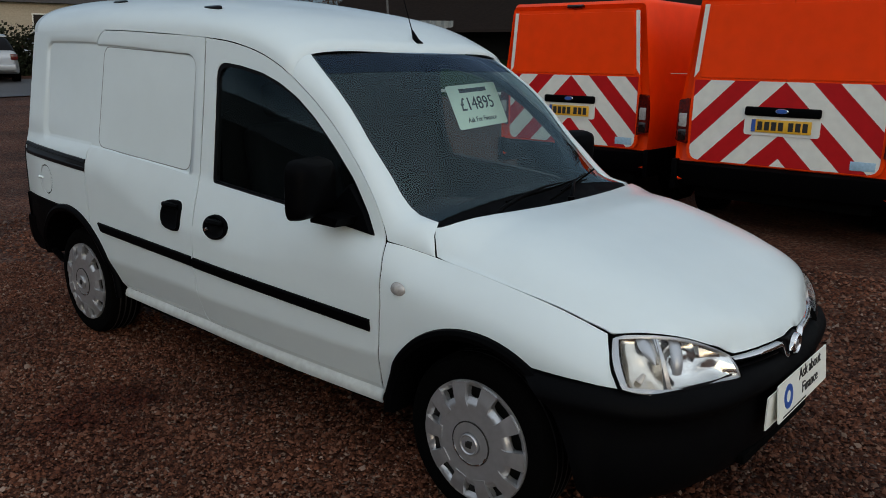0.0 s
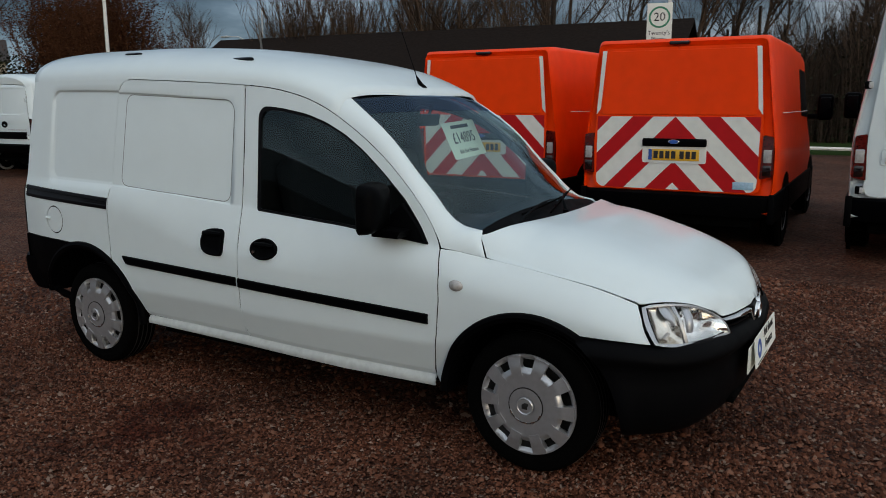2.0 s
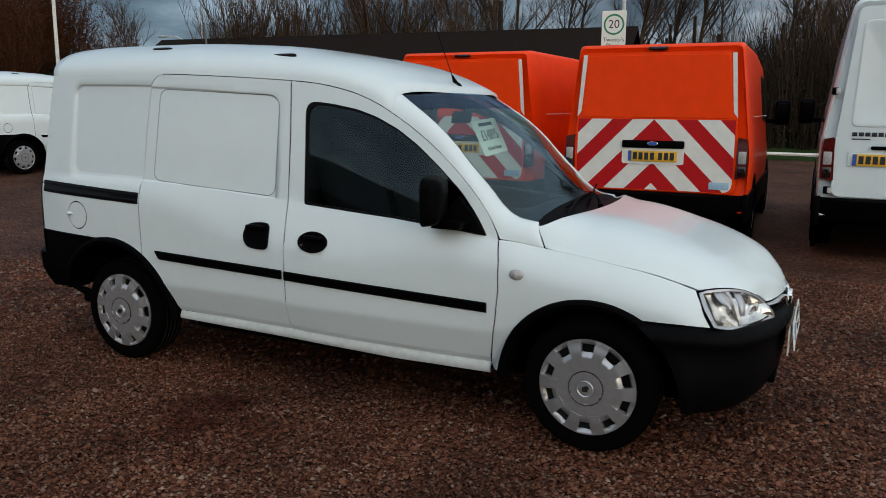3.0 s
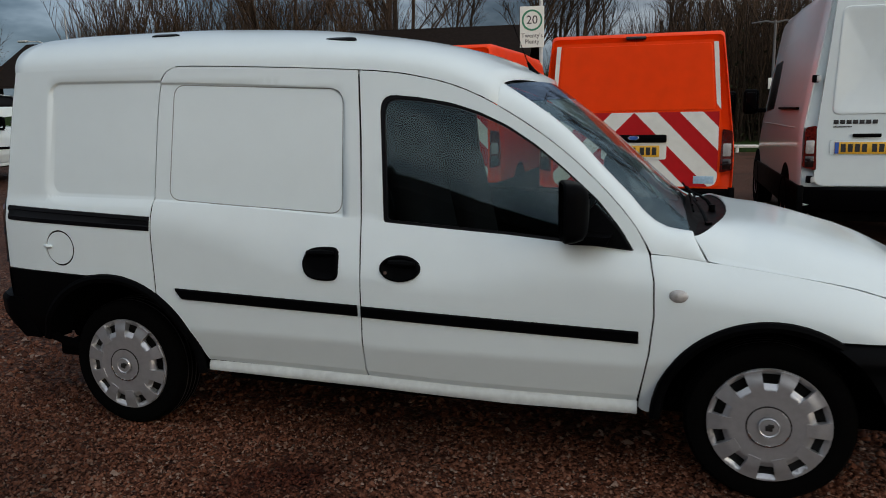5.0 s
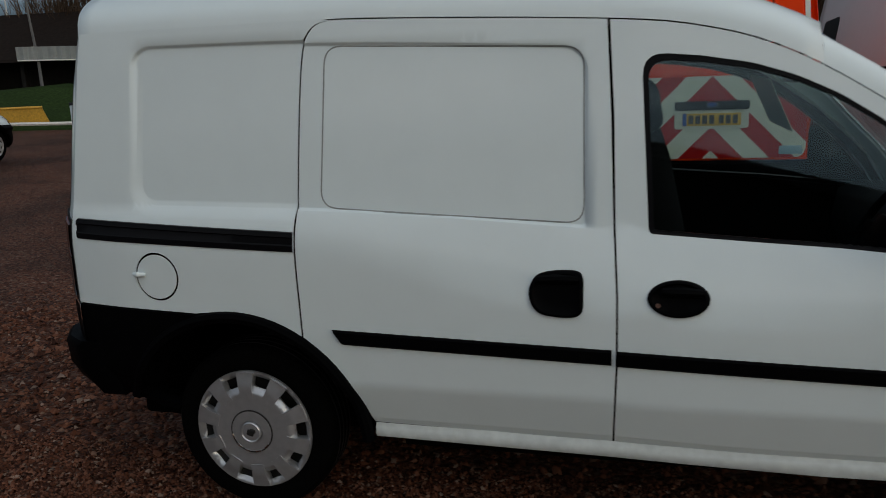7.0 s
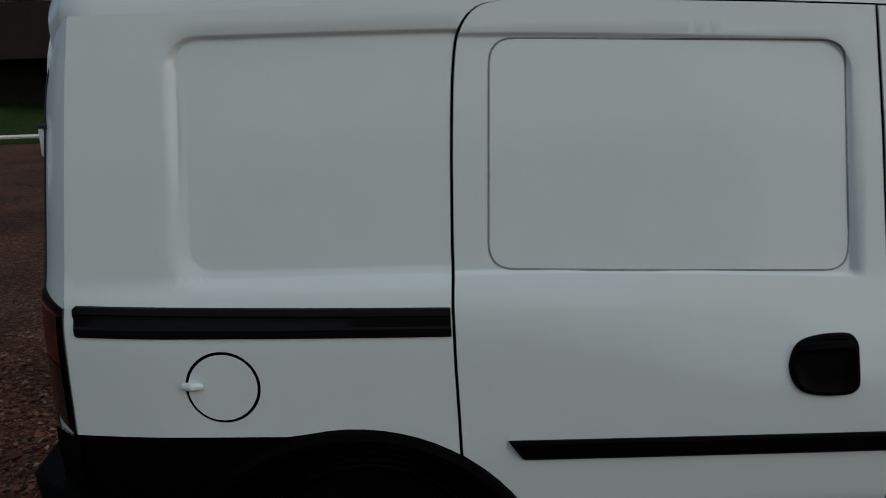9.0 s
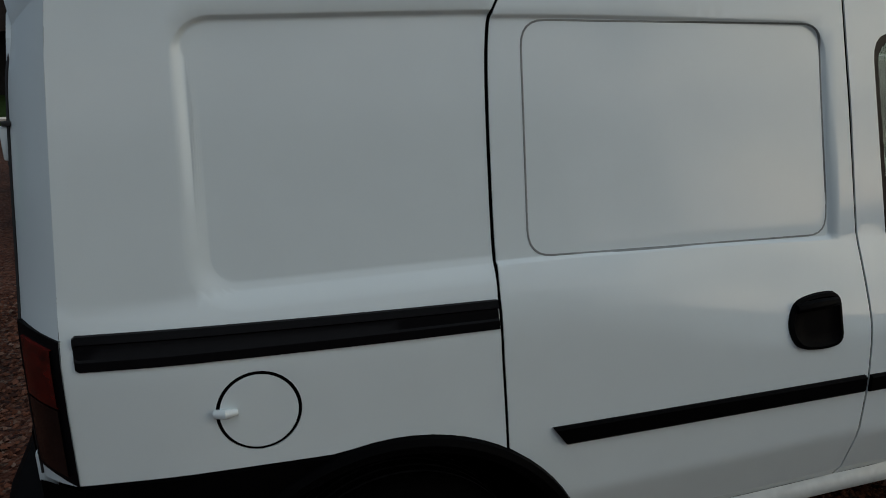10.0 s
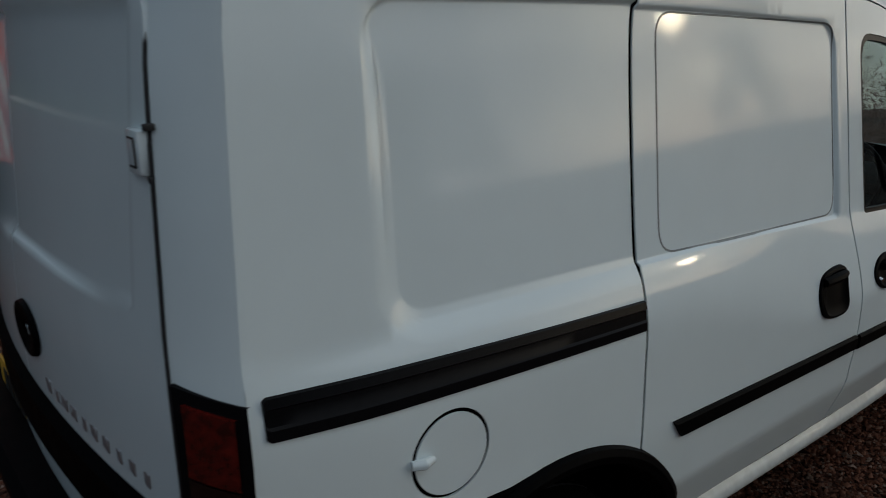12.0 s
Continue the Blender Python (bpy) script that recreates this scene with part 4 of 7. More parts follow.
# bonnet
ZC = curve((-0.3, -0.144, 0.0, 0.1, 0.23, 0.34, 0.43, 0.513, 0.60, 0.66, 0.70, 0.715), (0.988, 0.972, 0.956, 0.935, 0.898, 0.866, 0.833, 0.793, 0.747, 0.703, 0.656, 0.632))
NOSE_X = curve((0.0, 0.06, 0.12, 0.22, 0.33, 0.362), (0.703, 0.700, 0.694, 0.678, 0.650, 0.640))
NOSE_Y = curve((0.40, 0.41, 0.474, 0.517, 0.555, 0.587, 0.614, 0.641, 0.65, 0.678, 0.694, 0.700, 0.703), (0.672, 0.668, 0.628, 0.590, 0.546, 0.497, 0.442, 0.360, 0.33, 0.22, 0.12, 0.06, 0.02))
NOSE_Z = curve((0.40, 0.41, 0.474, 0.517, 0.555, 0.587, 0.614, 0.641, 0.678, 0.703), (0.731, 0.728, 0.735, 0.732, 0.720, 0.700, 0.673, 0.645, 0.642, 0.642))


def bonnet_z(x, y):
    """The bonnet's height: crowned, and level with the wings and lamps along its edges."""
    ye, ze = (YB(x), ZB(x)) if x < 0.40 else (NOSE_Y(x), NOSE_Z(x))
    return ZC(x) - max(0.0, ZC(x) - ze) * min(1.0, abs(y) / ye) ** (5.6 + 6.4 * step01(-0.08, -0.27, x))


def lamp_edge(u, t):
    """The headlamp's face, rounded at the wing and running to a point at the grille."""
    c = 0.5 + 0.05 * step01(0.6, 1.0, u)
    k = 1 - 0.10 * (1 - step01(-0.01, 0.07, u)) if t < c else (1 - 0.06 * (1 - step01(-0.02, 0.06, u))) * (1 - 0.10 * step01(0.85, 1.0, u))
    p = lamp_raw(u - 0.04 * math.sin(math.pi * min(1.0, max(0.0, t))) * (1 - step01(0.0, 0.25, u)), c + (t - c) * k)
    return p - Vector((0, 0, 0.026)) * 4 * u * (1 - u) * max(0.0, t - 0.5) * 2 + Vector((0.008, -0.002, -0.006)) * step01(0.8, 1.0, u) * t


def lamp_raw(u, t):
    """The headlamp's plane: u from the wing (0) to the grille (1), t from its top (0) to its foot (1)."""
    a = Vector((0.407, -0.668, 0.726)).lerp(Vector((0.641, -0.358, 0.641)), u)
    b = Vector((0.488, -0.736, 0.599)).lerp(Vector((0.676, -0.361, 0.588)), u)
    o = Vector((0.62, -0.62, 0.22))
    h = 4 * u * (1 - u) * (1 - 0.05 * step01(0.55, 0.95, u))
    return a.lerp(b, t) + o * (0.050 * h + 0.016 * 4 * t * (1 - t)) + Vector((0, 0, 0.030)) * h * (1 - t)


top_lamp = [lamp_raw(k / 20, 0) for k in range(21)]
half_edge = [(-0.222, -0.720), (-0.13, -0.7175), (-0.04, -0.714), (0.05, -0.7100), (0.13, -0.7044), (0.2, -0.6978), (0.26, -0.6910), (0.33, -0.6822)] + [(p.x - 0.003, p.y + 0.002 + 0.001 * min(1.0, k / 4)) for k, p in enumerate(top_lamp[:19])] + [(NOSE_X(0.34 - 0.02 * k), -0.34 + 0.02 * k) for k in range(17)]
rear_x_at = lambda y: -0.288 + 0.144 * max(0.0, 1 - (abs(y) / 0.671) ** 2.06) ** 0.44
rear_edge = [(rear_x_at(y), y) for y in (-0.669, -0.66, -0.64, -0.61, -0.58, -0.5, -0.4, -0.3, -0.2, -0.1, 0, 0.1, 0.2, 0.3, 0.4, 0.5, 0.58, 0.61, 0.64, 0.66, 0.669)]
BONNET = [(x, y) for x, y in half_edge] + [(0.702, 0.0)] + [(x, -y) for x, y in half_edge[::-1]] + [(-0.258, 0.690)] + rear_edge[::-1] + [(-0.258, -0.690)]
skin("bonnet", BONNET, lambda x, y: (x, y, bonnet_z(x, y)), WHITE, van, thick=0.007, step=0.02)
# dark trough at the windscreen's foot
rows = []
for k in range(31):
    y = -0.664 + 1.328 * k / 30
    u = y / 0.664
    g = screen(u, 1.0, -0.012)
    xe = rear_x_at(y)
    dip = 0.022 * (1 - u * u)
    rows.append([tuple(screen(u, 0.94, -0.010)), tuple(screen(u, 0.99, -0.008)), (g.x + 0.3 * (xe - g.x), y, g.z - 0.010 - dip), (g.x + 0.7 * (xe - g.x), y, bonnet_z(xe, y) - 0.012 - dip), (xe - 0.004, y, bonnet_z(xe, y) - 0.012), (xe + 0.03, y, bonnet_z(xe, y) - 0.018), (xe + 0.05, y, bonnet_z(xe, y) - 0.04)])
v, f = loft(rows, closed=False)
part("scuttle", (v, [q[::-1] for q in f]), PLASTIC, van, "black plastic scuttle panel")
# wipers
for pivot, blade0, blade1 in (((-0.222, -0.430, 0.948), (-0.278, -0.270, 0.984), (-0.300, 0.240, 1.010)), ((-0.200, 0.060, 0.958), (-0.246, -0.015, 0.964), (-0.332, 0.447, 1.034))):
    pivot, blade0, blade1 = Vector(pivot), Vector(blade0), Vector(blade1)
    wiper = new("wiper")
    wiper.parent = van
    mid_ = blade0.lerp(blade1, 0.5) + Vector((0.004, 0, 0.010))
    part("arm", merge(tube([pivot, pivot.lerp(mid_, 0.25) + Vector((0, 0, 0.014)), pivot.lerp(mid_, 0.6) + Vector((0, 0, 0.012)), mid_], [0.010, 0.008, 0.006, 0.005], 8), tube([pivot + Vector((0, 0, -0.03)), pivot + Vector((0, 0, 0.012))], 0.014, 12)), PLASTIC, wiper)
    part("yoke", tube([blade0.lerp(blade1, 0.22) + Vector((0, 0, 0.004)), mid_, blade0.lerp(blade1, 0.78) + Vector((0, 0, 0.004))], 0.004, 6), PLASTIC, wiper)
    part("blade", tube([blade0.lerp(blade1, k / 10) + Vector((0, 0, -0.008 + 0.004 * abs(k - 5) / 5)) for k in range(11)], 0.0045, 6), RUBBER, wiper)

# front bumper
PLAN = [(0.19, 0.803), (0.30, 0.795), (0.42, 0.768), (0.515, 0.720), (0.588, 0.648), (0.642, 0.55), (0.676, 0.43), (0.699, 0.29), (0.712, 0.15), (0.716, 0.0)]
plan = [(x, -y) for x, y in PLAN] + [(x, y) for x, y in PLAN[::-1][1:]]
PROFILE = [(-0.060, 0.598), (-0.030, 0.604), (-0.008, 0.598), (0.012, 0.578), (0.024, 0.554), (0.022, 0.538), (0.006, 0.522), (-0.004, 0.49), (0.000, 0.44), (0.000, 0.38), (-0.010, 0.32), (-0.034, 0.265), (-0.075, 0.225), (-0.14, 0.205)]
rows = []
for i, (x, y) in enumerate(plan):
    xa, ya = plan[max(i - 1, 0)]
    xb, yb = plan[min(i + 1, len(plan) - 1)]
    nx, ny = (yb - ya), -(xb - xa)
    q = math.hypot(nx, ny)
    nx, ny = nx / q, ny / q
    mid_ = 1 - min(1, abs(y) / 0.8)
    row = []
    for d, z in PROFILE:
        lift = -0.020 * step01(0.25, 0.9, mid_) - 0.012 * step01(0.78, 0.70, abs(y)) * step01(0.36, 0.46, abs(y)) if z > 0.5 else 0.0
        xs = x
        if x < 0.45:
            x0 = math.sqrt(max(0.0, 0.385 ** 2 - (z - 0.262) ** 2))
            xs = x0 + (x - 0.19) / 0.26 * (0.45 - x0)
        row.append((xs + nx * d, y + ny * d, z + lift))
    rows.append(row)
# finer along the corner
fine = []
for i in range(len(rows) - 1):
    for k in range(3):
        p0, p1, p2, p3 = rows[max(i - 1, 0)], rows[i], rows[i + 1], rows[min(i + 2, len(rows) - 1)]
        t = k / 3
        fine.append([tuple(0.5 * (2 * b + (c - a) * t + (2 * a - 5 * b + 4 * c - d) * t * t + (3 * b - a - 3 * c + d) * t ** 3) for a, b, c, d in zip(q0, q1, q2, q3)) for q0, q1, q2, q3 in zip(p0, p1, p2, p3)])
fine.append(rows[-1])
part("front_bumper", loft(fine, closed=False), SKYLIT_PLASTIC, van, "black unpainted plastic front bumper", smooth=50)
part("bumper_vent", box(0.660, 0.700, -0.30, 0.30, 0.27, 0.31, 0.01), RUBBER, van)

# headlamps
for s in (-1, 1):
    lamp = new("headlight")
    lamp.parent = van
    tagged(lamp, "clear-lens headlight with chrome reflectors")
    fx = (lambda p: (p[0], p[1] * -s, p[2]))
    uu, tt = [k / 16 for k in range(17)], [k / 10 for k in range(11)]

    def lot(fn, us=uu, ts=tt):
        v, f = loft([[fx(fn(u, t)) for u in us] for t in ts], closed=False)
        return v, [q[::-1] for q in f] if s < 0 else f
    inward = Vector((-0.75, 0.55, 0.0))
    glass_ob = part("lens", lot(lambda u, t: lamp_edge(u, t)), LENS, lamp, "clear lens")
    glass_ob.visible_shadow = False
    loop = [(k / 12, 0.0) for k in range(12)] + [(1.0, k / 6) for k in range(6)] + [(1 - k / 12, 1.0) for k in range(12)] + [(0.0, 1 - k / 6) for k in range(6)]
    rows = [[fx(lamp_edge(0.5 + (u - 0.5) * ku, 0.5 + (t - 0.5) * kt) + inward * o) for u, t in loop] for ku, kt, o in ((1.035, 1.07, 0.02), (1.022, 1.045, 0.001), (1.0, 1.0, 0.003), (0.995, 0.99, 0.01))]
    v, f = loft(rows)
    part("lamp_surround", (v, f if s < 0 else [q[::-1] for q in f]), RUBBER, lamp)

    # faceted main reflector, in bands that each tilt their own way
    def bowl(u, t):
        d = 1 - max(abs(2 * u - 1) ** 4, abs(2 * t - 1) ** 4)
        turn = math.atan2(t - 0.5, (u - 0.46) * 2.2)
        w = 0.008 * (abs((turn * 1.9 + 4.0 * math.hypot(t - 0.5, (u - 0.46) * 2.2)) % 2.0 - 1.0) - 0.5)
        return lamp_edge(u * 0.97 + 0.015, t * 0.94 + 0.03) + inward * (0.014 + (0.056 + w) * d)
    part("reflector", lot(bowl, [0.30 + 0.70 * k / 30 for k in range(31)], [k / 18 for k in range(19)]), REFLECTOR, lamp, "chrome reflector", smooth=40)
    ax = Vector((0.80, -0.52, 0.0)).normalized()
    e1, e2 = ax.cross(Vector((0, 0, 1))).normalized(), Vector((0, 0, 1))
    c = lamp_edge(0.52, 0.52) + inward * 0.056
    rows = []
    for k, h in ((0.90, -0.002), (0.75, -0.010), (0.55, -0.020), (0.30, -0.027), (0.17, -0.030)):
        rows.append([fx(c + ax * h + (e1 * math.cos(q) + e2 * math.sin(q)) * 0.060 * k) for q in (2 * math.pi * j / 36 for j in range(36))])
    part("lamp_bowl", loft(rows), REFLECTOR, lamp, smooth=60)
    # satin shield before the bulb, a tall half cylinder
    rows = []
    for k in range(9):
        m = lamp_edge(0.475 - 0.02 * (k / 8 - 0.5), 0.10 + 0.66 * k / 8) + inward * (0.034 + 0.006 * (k / 4 - 1) ** 2)
        rows.append([fx(m + (e1 * math.cos(q) + ax * (0.7 * math.sin(q))) * (0.019 - 0.004 * abs(k / 4 - 1) ** 3)) for q in (math.pi * j / 10 for j in range(11))])
    part("bulb_shield", loft(rows, closed=False), TRIM_SILVER, lamp, "satin bulb shield", smooth=60)
    # fluted cut by the grille end
    rows = [[fx(lamp_edge(0.68 + 0.21 * j / 24, 0.20 + 0.04 * j / 24 + (0.26 - 0.12 * j / 24) * k / 4) + inward * (0.028 + 0.0025 * (j % 2) + 0.010 * k / 4)) for j in range(25)] for k in range(5)]
    part("fluted_reflector", loft(rows, closed=False), SMOKED_CHROME, lamp, smooth=0)
    # the indicator's own well, with a smooth lobe at its head
    well = lambda u, t: lamp_edge(0.07 + 0.25 * u, 0.06 + 0.88 * t) + inward * (0.012 + 0.050 * (1 - max(abs(2 * u - 1) ** 3, abs(2 * t - 1) ** 4)))
    part("indicator_well", lot(well, [k / 12 for k in range(13)], [k / 12 for k in range(13)]), SMOKED_CHROME, lamp, "dull indicator reflector", smooth=50)
    rows = []
    for k in range(9):
        w = math.sin(math.pi * min(1.0, 0.12 + 0.88 * k / 8)) ** 0.6
        rows.append([fx(lamp_edge(0.235 + 0.055 * k / 8 + (0.055 * w + 0.004) * (j / 4 - 1), 0.10 + 0.50 * k / 8) + inward * (0.022 + 0.012 * (j / 4 - 1) ** 2)) for j in range(9)])
    part("indicator_lobe", loft(rows, closed=False), TRIM_SILVER, lamp, smooth=60)
    part("indicator_bulb", tube([fx(lamp_edge(0.16, 0.86) + inward * 0.03), fx(lamp_edge(0.20, 0.72) + inward * 0.022)], [0.011, 0.006], 10), CLEAR_LENS, lamp)
    # upright wing dividing the indicator from the main bowl
    rows = [[fx(lamp_edge(u0 + 0.05 * (k / 10) ** 1.5, 0.05 + 0.90 * k / 10) + inward * o) for u0, o in ((0.295, 0.050), (0.305, 0.016), (0.335, 0.012), (0.350, 0.050))] for k in range(11)]
    part("divider", loft(rows, closed=False), TRIM_SILVER, lamp, "satin chrome divider", smooth=40)
    def inset(u, t, k):
        return lamp_edge(0.5 + (u - 0.5) * (1 - 0.03 * k) + 0.045 * k * (1 - step01(0.0, 0.4, u)), 0.5 + (t - 0.5) * (1 - 0.13 * k) + 0.03 * k * (1 - t))
    rows = [[fx(inset(u, t, k) + inward * o) for u, t in loop] for k, o in ((0.15, 0.004), (0.5, 0.006), (1.0, 0.012), (1.05, 0.04))]
    v, f = loft(rows)
    part("bezel", (v, f if s < 0 else [q[::-1] for q in f]), TRIM_SILVER, lamp, "matt silver bezel")

# grille: dark opening, chrome bar in two wings, round badge
part("grille", sheet(lambda u, t: (NOSE_X(abs(0.362 * u)) - 0.006 - 0.030 * t, 0.362 * u, 0.644 - 0.075 * t), US, [0, 0.3, 0.7, 1.0]), RUBBER, van, "dark grille slot")
def nose_trim(u):
    """Where the chrome trim meets the bonnet's lip, u metres from the middle."""
    return NOSE_X(u) + 0.012, bonnet_z(NOSE_X(u), u) - 0.008


for s in (-1, 1):
    rows = []
    for k in range(25):
        u = 0.030 + (0.360 - 0.030) * k / 24
        x, zt = nose_trim(u)
        fall = 0.062 * step01(0.105, 0.034, u)
        hgt = 0.021 - 0.008 * k / 24
        rows.append([(x - 0.016, s * u, zt - fall), (x, s * u, zt - fall - 0.001), (x + 0.005, s * u, zt - fall - hgt * 0.5), (x + 0.001, s * u, zt - fall - hgt), (x - 0.016, s * u, zt - fall - hgt)])
    part("grille_bar", loft(rows, True, True), CHROME, van, "chrome wing of the grille trim", smooth=60)
    rows = []
    for k in range(17):
        u = 0.10 + (0.340 - 0.10) * k / 16
        x, zt = nose_trim(u)
        rows.append([(x - 0.014, s * u, zt - 0.036), (x - 0.006, s * u, zt - 0.037), (x - 0.006, s * u, zt - 0.041), (x - 0.014, s * u, zt - 0.042)])
    part("grille_rib", loft(rows, True, True), GLOSS_BLACK, van)
vee = rounded([(-0.056, 0.634), (0.056, 0.634), (0.036, 0.588), (0.0, 0.556), (-0.036, 0.588)], 0.014, 4)
part("badge_shield", loft([[(0.706 + d - 0.04 * abs(y), y * k, 0.60 + (z - 0.60) * k) for y, z in vee] for k, d in ((1.0, -0.03), (1.0, 0.0), (0.9, 0.005), (0.02, 0.007))]), GLOSS_BLACK, van, smooth=50)
part("badge", moved(lathe_y([(0.036, 0.008), (0.036, -0.004), (0.031, -0.009), (0.026, -0.004), (0.0001, -0.003)], 32), pose(0.722, 0, 0.604, 0, 8, 90)), CHROME, van, "round chrome front badge")
part("badge_emblem", box(0.722, 0.7285, -0.014, 0.014, 0.592, 0.616, 0.003), TRIM_SILVER, van)

# number plate and the paper plate over it
plate = new("front_plate")
plate.parent = van
plate.matrix_local = pose(0.738, -0.022, 0.450, 90, 0, 90)
part("plate", prism(rounded([(-0.255, -0.055), (0.255, -0.055), (0.255, 0.055), (-0.255, 0.055)], 0.008, 3), lambda u, v, d: (u, v, d), 0.004), CARD, plate, smooth=0)
board = thing("finance_board", "white card plate lettered for finance, propped on the front bumper", "sign", at=pose(0.756, 0.010, 0.474, 84, -1, 90))
part("card", prism(rounded([(-0.242, -0.062), (0.242, -0.062), (0.242, 0.062), (-0.242, 0.062)], 0.006, 3), lambda u, v, d: (u, v, d), 0.004), CARD, board, smooth=0)
text("lettering", "Ask about\nFinance", 0.054, INK, board, pose(0.060, 0.013, 0.0055))
part("roundel", merge(loft([[(-0.150 + r * math.cos(q), 0.002 + r * math.sin(q), h) for q in (2 * math.pi * k / 28 for k in range(28))] for r, h in ((0.040, 0.004), (0.040, 0.0055), (0.020, 0.0055), (0.020, 0.004))])), BLUE, board, "blue ring")
part("small_print", box(-0.20, 0.02, -0.056, -0.051, 0.004, 0.0052), INK, board)

# aerial
part("aerial", merge(tube([(-0.985, 0, 1.552), (-1.0, 0, 1.575), (-1.022, 0, 1.615)], [0.024, 0.014, 0.005], 10), tube([(-1.022, 0, 1.613), (-1.15, 0, 1.94)], [0.0024, 0.0015], 6)), PLASTIC, van, "black roof aerial")

# rear: corner pillars, lamps, doors
PILLAR_X, PILLAR_Y = 0.073, 0.079
XR = lambda z: XE(z) - PILLAR_X


def rear_x(y, z):
    w = half(XE(z), min(z, 1.608)) - PILLAR_Y
    return XR(min(z, 1.608)) - 0.056 * max(0.0, 1 - (y / w) ** 2) + 0.4 * max(0.0, z - 1.58)


for s in (-1, 1):
    rows = []
    for k in range(25):
        z = 0.716 + (1.608 - 0.716) * k / 24
        w = half(XE(z), z)
        drop = 0.055 * step01(1.42, 1.608, z)
        row = [(XE(z) - PILLAR_X * t - 0.004 * 4 * t * (1 - t), s * (w - PILLAR_Y * t + 0.003 * 4 * t * (1 - t)), z - drop * t) for t in (0, 0.06, 0.2, 0.4, 0.6, 0.8, 0.94, 1.0)]
        rows.append(row)
    v, f = loft(rows, closed=False)
    part("rear_pillar", (v, [q[::-1] for q in f] if s > 0 else f), WHITE, van)
    rows = []
    for k in range(8):
        z = 0.42 + (0.712 - 0.42) * k / 7
        w = half(XE(z), z) + 0.007
        rows.append([(XE(z) - (PILLAR_X + 0.007) * t, s * (w - PILLAR_Y * t), z) for t in (-0.1, 0, 0.06, 0.2, 0.4, 0.6, 0.8, 1.0)])
    v, f = loft(rows, closed=False)
    part("bumper_corner", (v, [q[::-1] for q in f] if s > 0 else f), PLASTIC, van)
    lamp = new("rear_lamp")
    lamp.parent = van
    tagged(lamp, "tall red rear lamp cluster in a black surround")

    def lamp_face(z0, z1, o, t0, t1):
        rows = []
        for k in range(9):
            z = z0 + (z1 - z0) * k / 8
            w = half(XE(z), z)
            rows.append([(XE(z) - PILLAR_X * t - (0.008 + o) * (0.4 + 0.6 * 4 * t * (1 - t)) * 0.8, s * (w - PILLAR_Y * t + (0.004 + o) * 0.7), z + 0.028 * t) for t in (t0 + (t1 - t0) * j / 8 for j in range(9))])
        edge_ = [[(p[0] + 0.03, p[1] - s * 0.02, p[2]) for p in r] for r in (rows[0], rows[-1])]
        v, f = loft([edge_[0]] + rows + [edge_[1]], closed=False)
        return v, [q[::-1] for q in f] if s > 0 else f
    part("surround", lamp_face(0.718, 1.002, 0.0, -0.02, 1.02), GLOSS_BLACK, lamp)
    part("brake_lens", lamp_face(0.872, 0.982, 0.006, 0.14, 0.86), RED_LENS, lamp, "red lens")
    part("lower_lens", lamp_face(0.735, 0.868, 0.006, 0.14, 0.86), DARK_LENS, lamp)
    # black corner below
    skin("rear_corner_trim", [(-2.80, 0.33), (-3.06, 0.345), (-3.31, 0.43), (-3.325, 0.50), (-3.325, 0.714), (-3.1, 0.709), (-2.87, 0.702), (-2.80, 0.700), (-2.90, 0.66), (-3.0, 0.60), (-3.09, 0.50), (-3.13, 0.42), (-3.12, 0.38), (-3.0, 0.36)],
         (lambda x, z, s=s: (x, s * (half(x, max(z, 0.36)) + 0.006), z)), PLASTIC, van, flip=s > 0, thick=0.03)


def rear_face(y, z):
    m = 0.0
    if 1.08 < z < 1.6 and -0.60 < y < 0.64:
        m = 0.014 * step01(0, 0.012, min(z - 1.095 - 0.02 * abs(y + 0.1), 1.55 - z, y + 0.575, 0.61 - y))
    return (rear_x(y, z) + m, y, z)


SIDE_R = [(-(half(XE(z), z) - PILLAR_Y - 0.005), z) for z in (0.70, 0.9, 1.0, 1.08, 1.25, 1.40, 1.48, 1.535)] + [(-0.595, 1.575), (-0.5, 1.60), (-0.2, 1.615)]
SIDE_R = [(SIDE_R[0][0], 0.50)] + SIDE_R
skin("rear_door", [(0.057, 0.50)] + SIDE_R + [(0.057, 1.62)], rear_face, WHITE, van, flip=True, thick=0.02, step=0.014)
skin("rear_door", [(0.063, 0.50), (0.063, 1.62)] + [(-y, z) for y, z in SIDE_R[::-1]], rear_face, WHITE, van, flip=True, thick=0.02, step=0.03)
part("rear_frame", box(-3.375, -3.30, -0.72, 0.72, 0.45, 0.52, 0.01), RUBBER, van)
skin("rear_backing", [(-0.70, 0.5), (0.70, 0.5), (0.675, 1.1), (0.625, 1.45), (0.5, 1.58), (-0.5, 1.58), (-0.625, 1.45), (-0.675, 1.1)], lambda y, z: (rear_x(y, z) + 0.03, y, z), RUBBER, van, flip=True, step=0.12, thick=0.004)
for s in (-1, 1):
    # Black tube laid in the rear door gap, standing in for its shade.
    part("gap_line", tube([(XR(z) - 0.003, s * (half(XE(z), z) - PILLAR_Y - 0.003), z - 0.055 * step01(1.42, 1.608, z)) for z in (0.72, 0.85, 1.0, 1.1, 1.2, 1.3, 1.4, 1.48, 1.55)], 0.003, 6), INK, van)
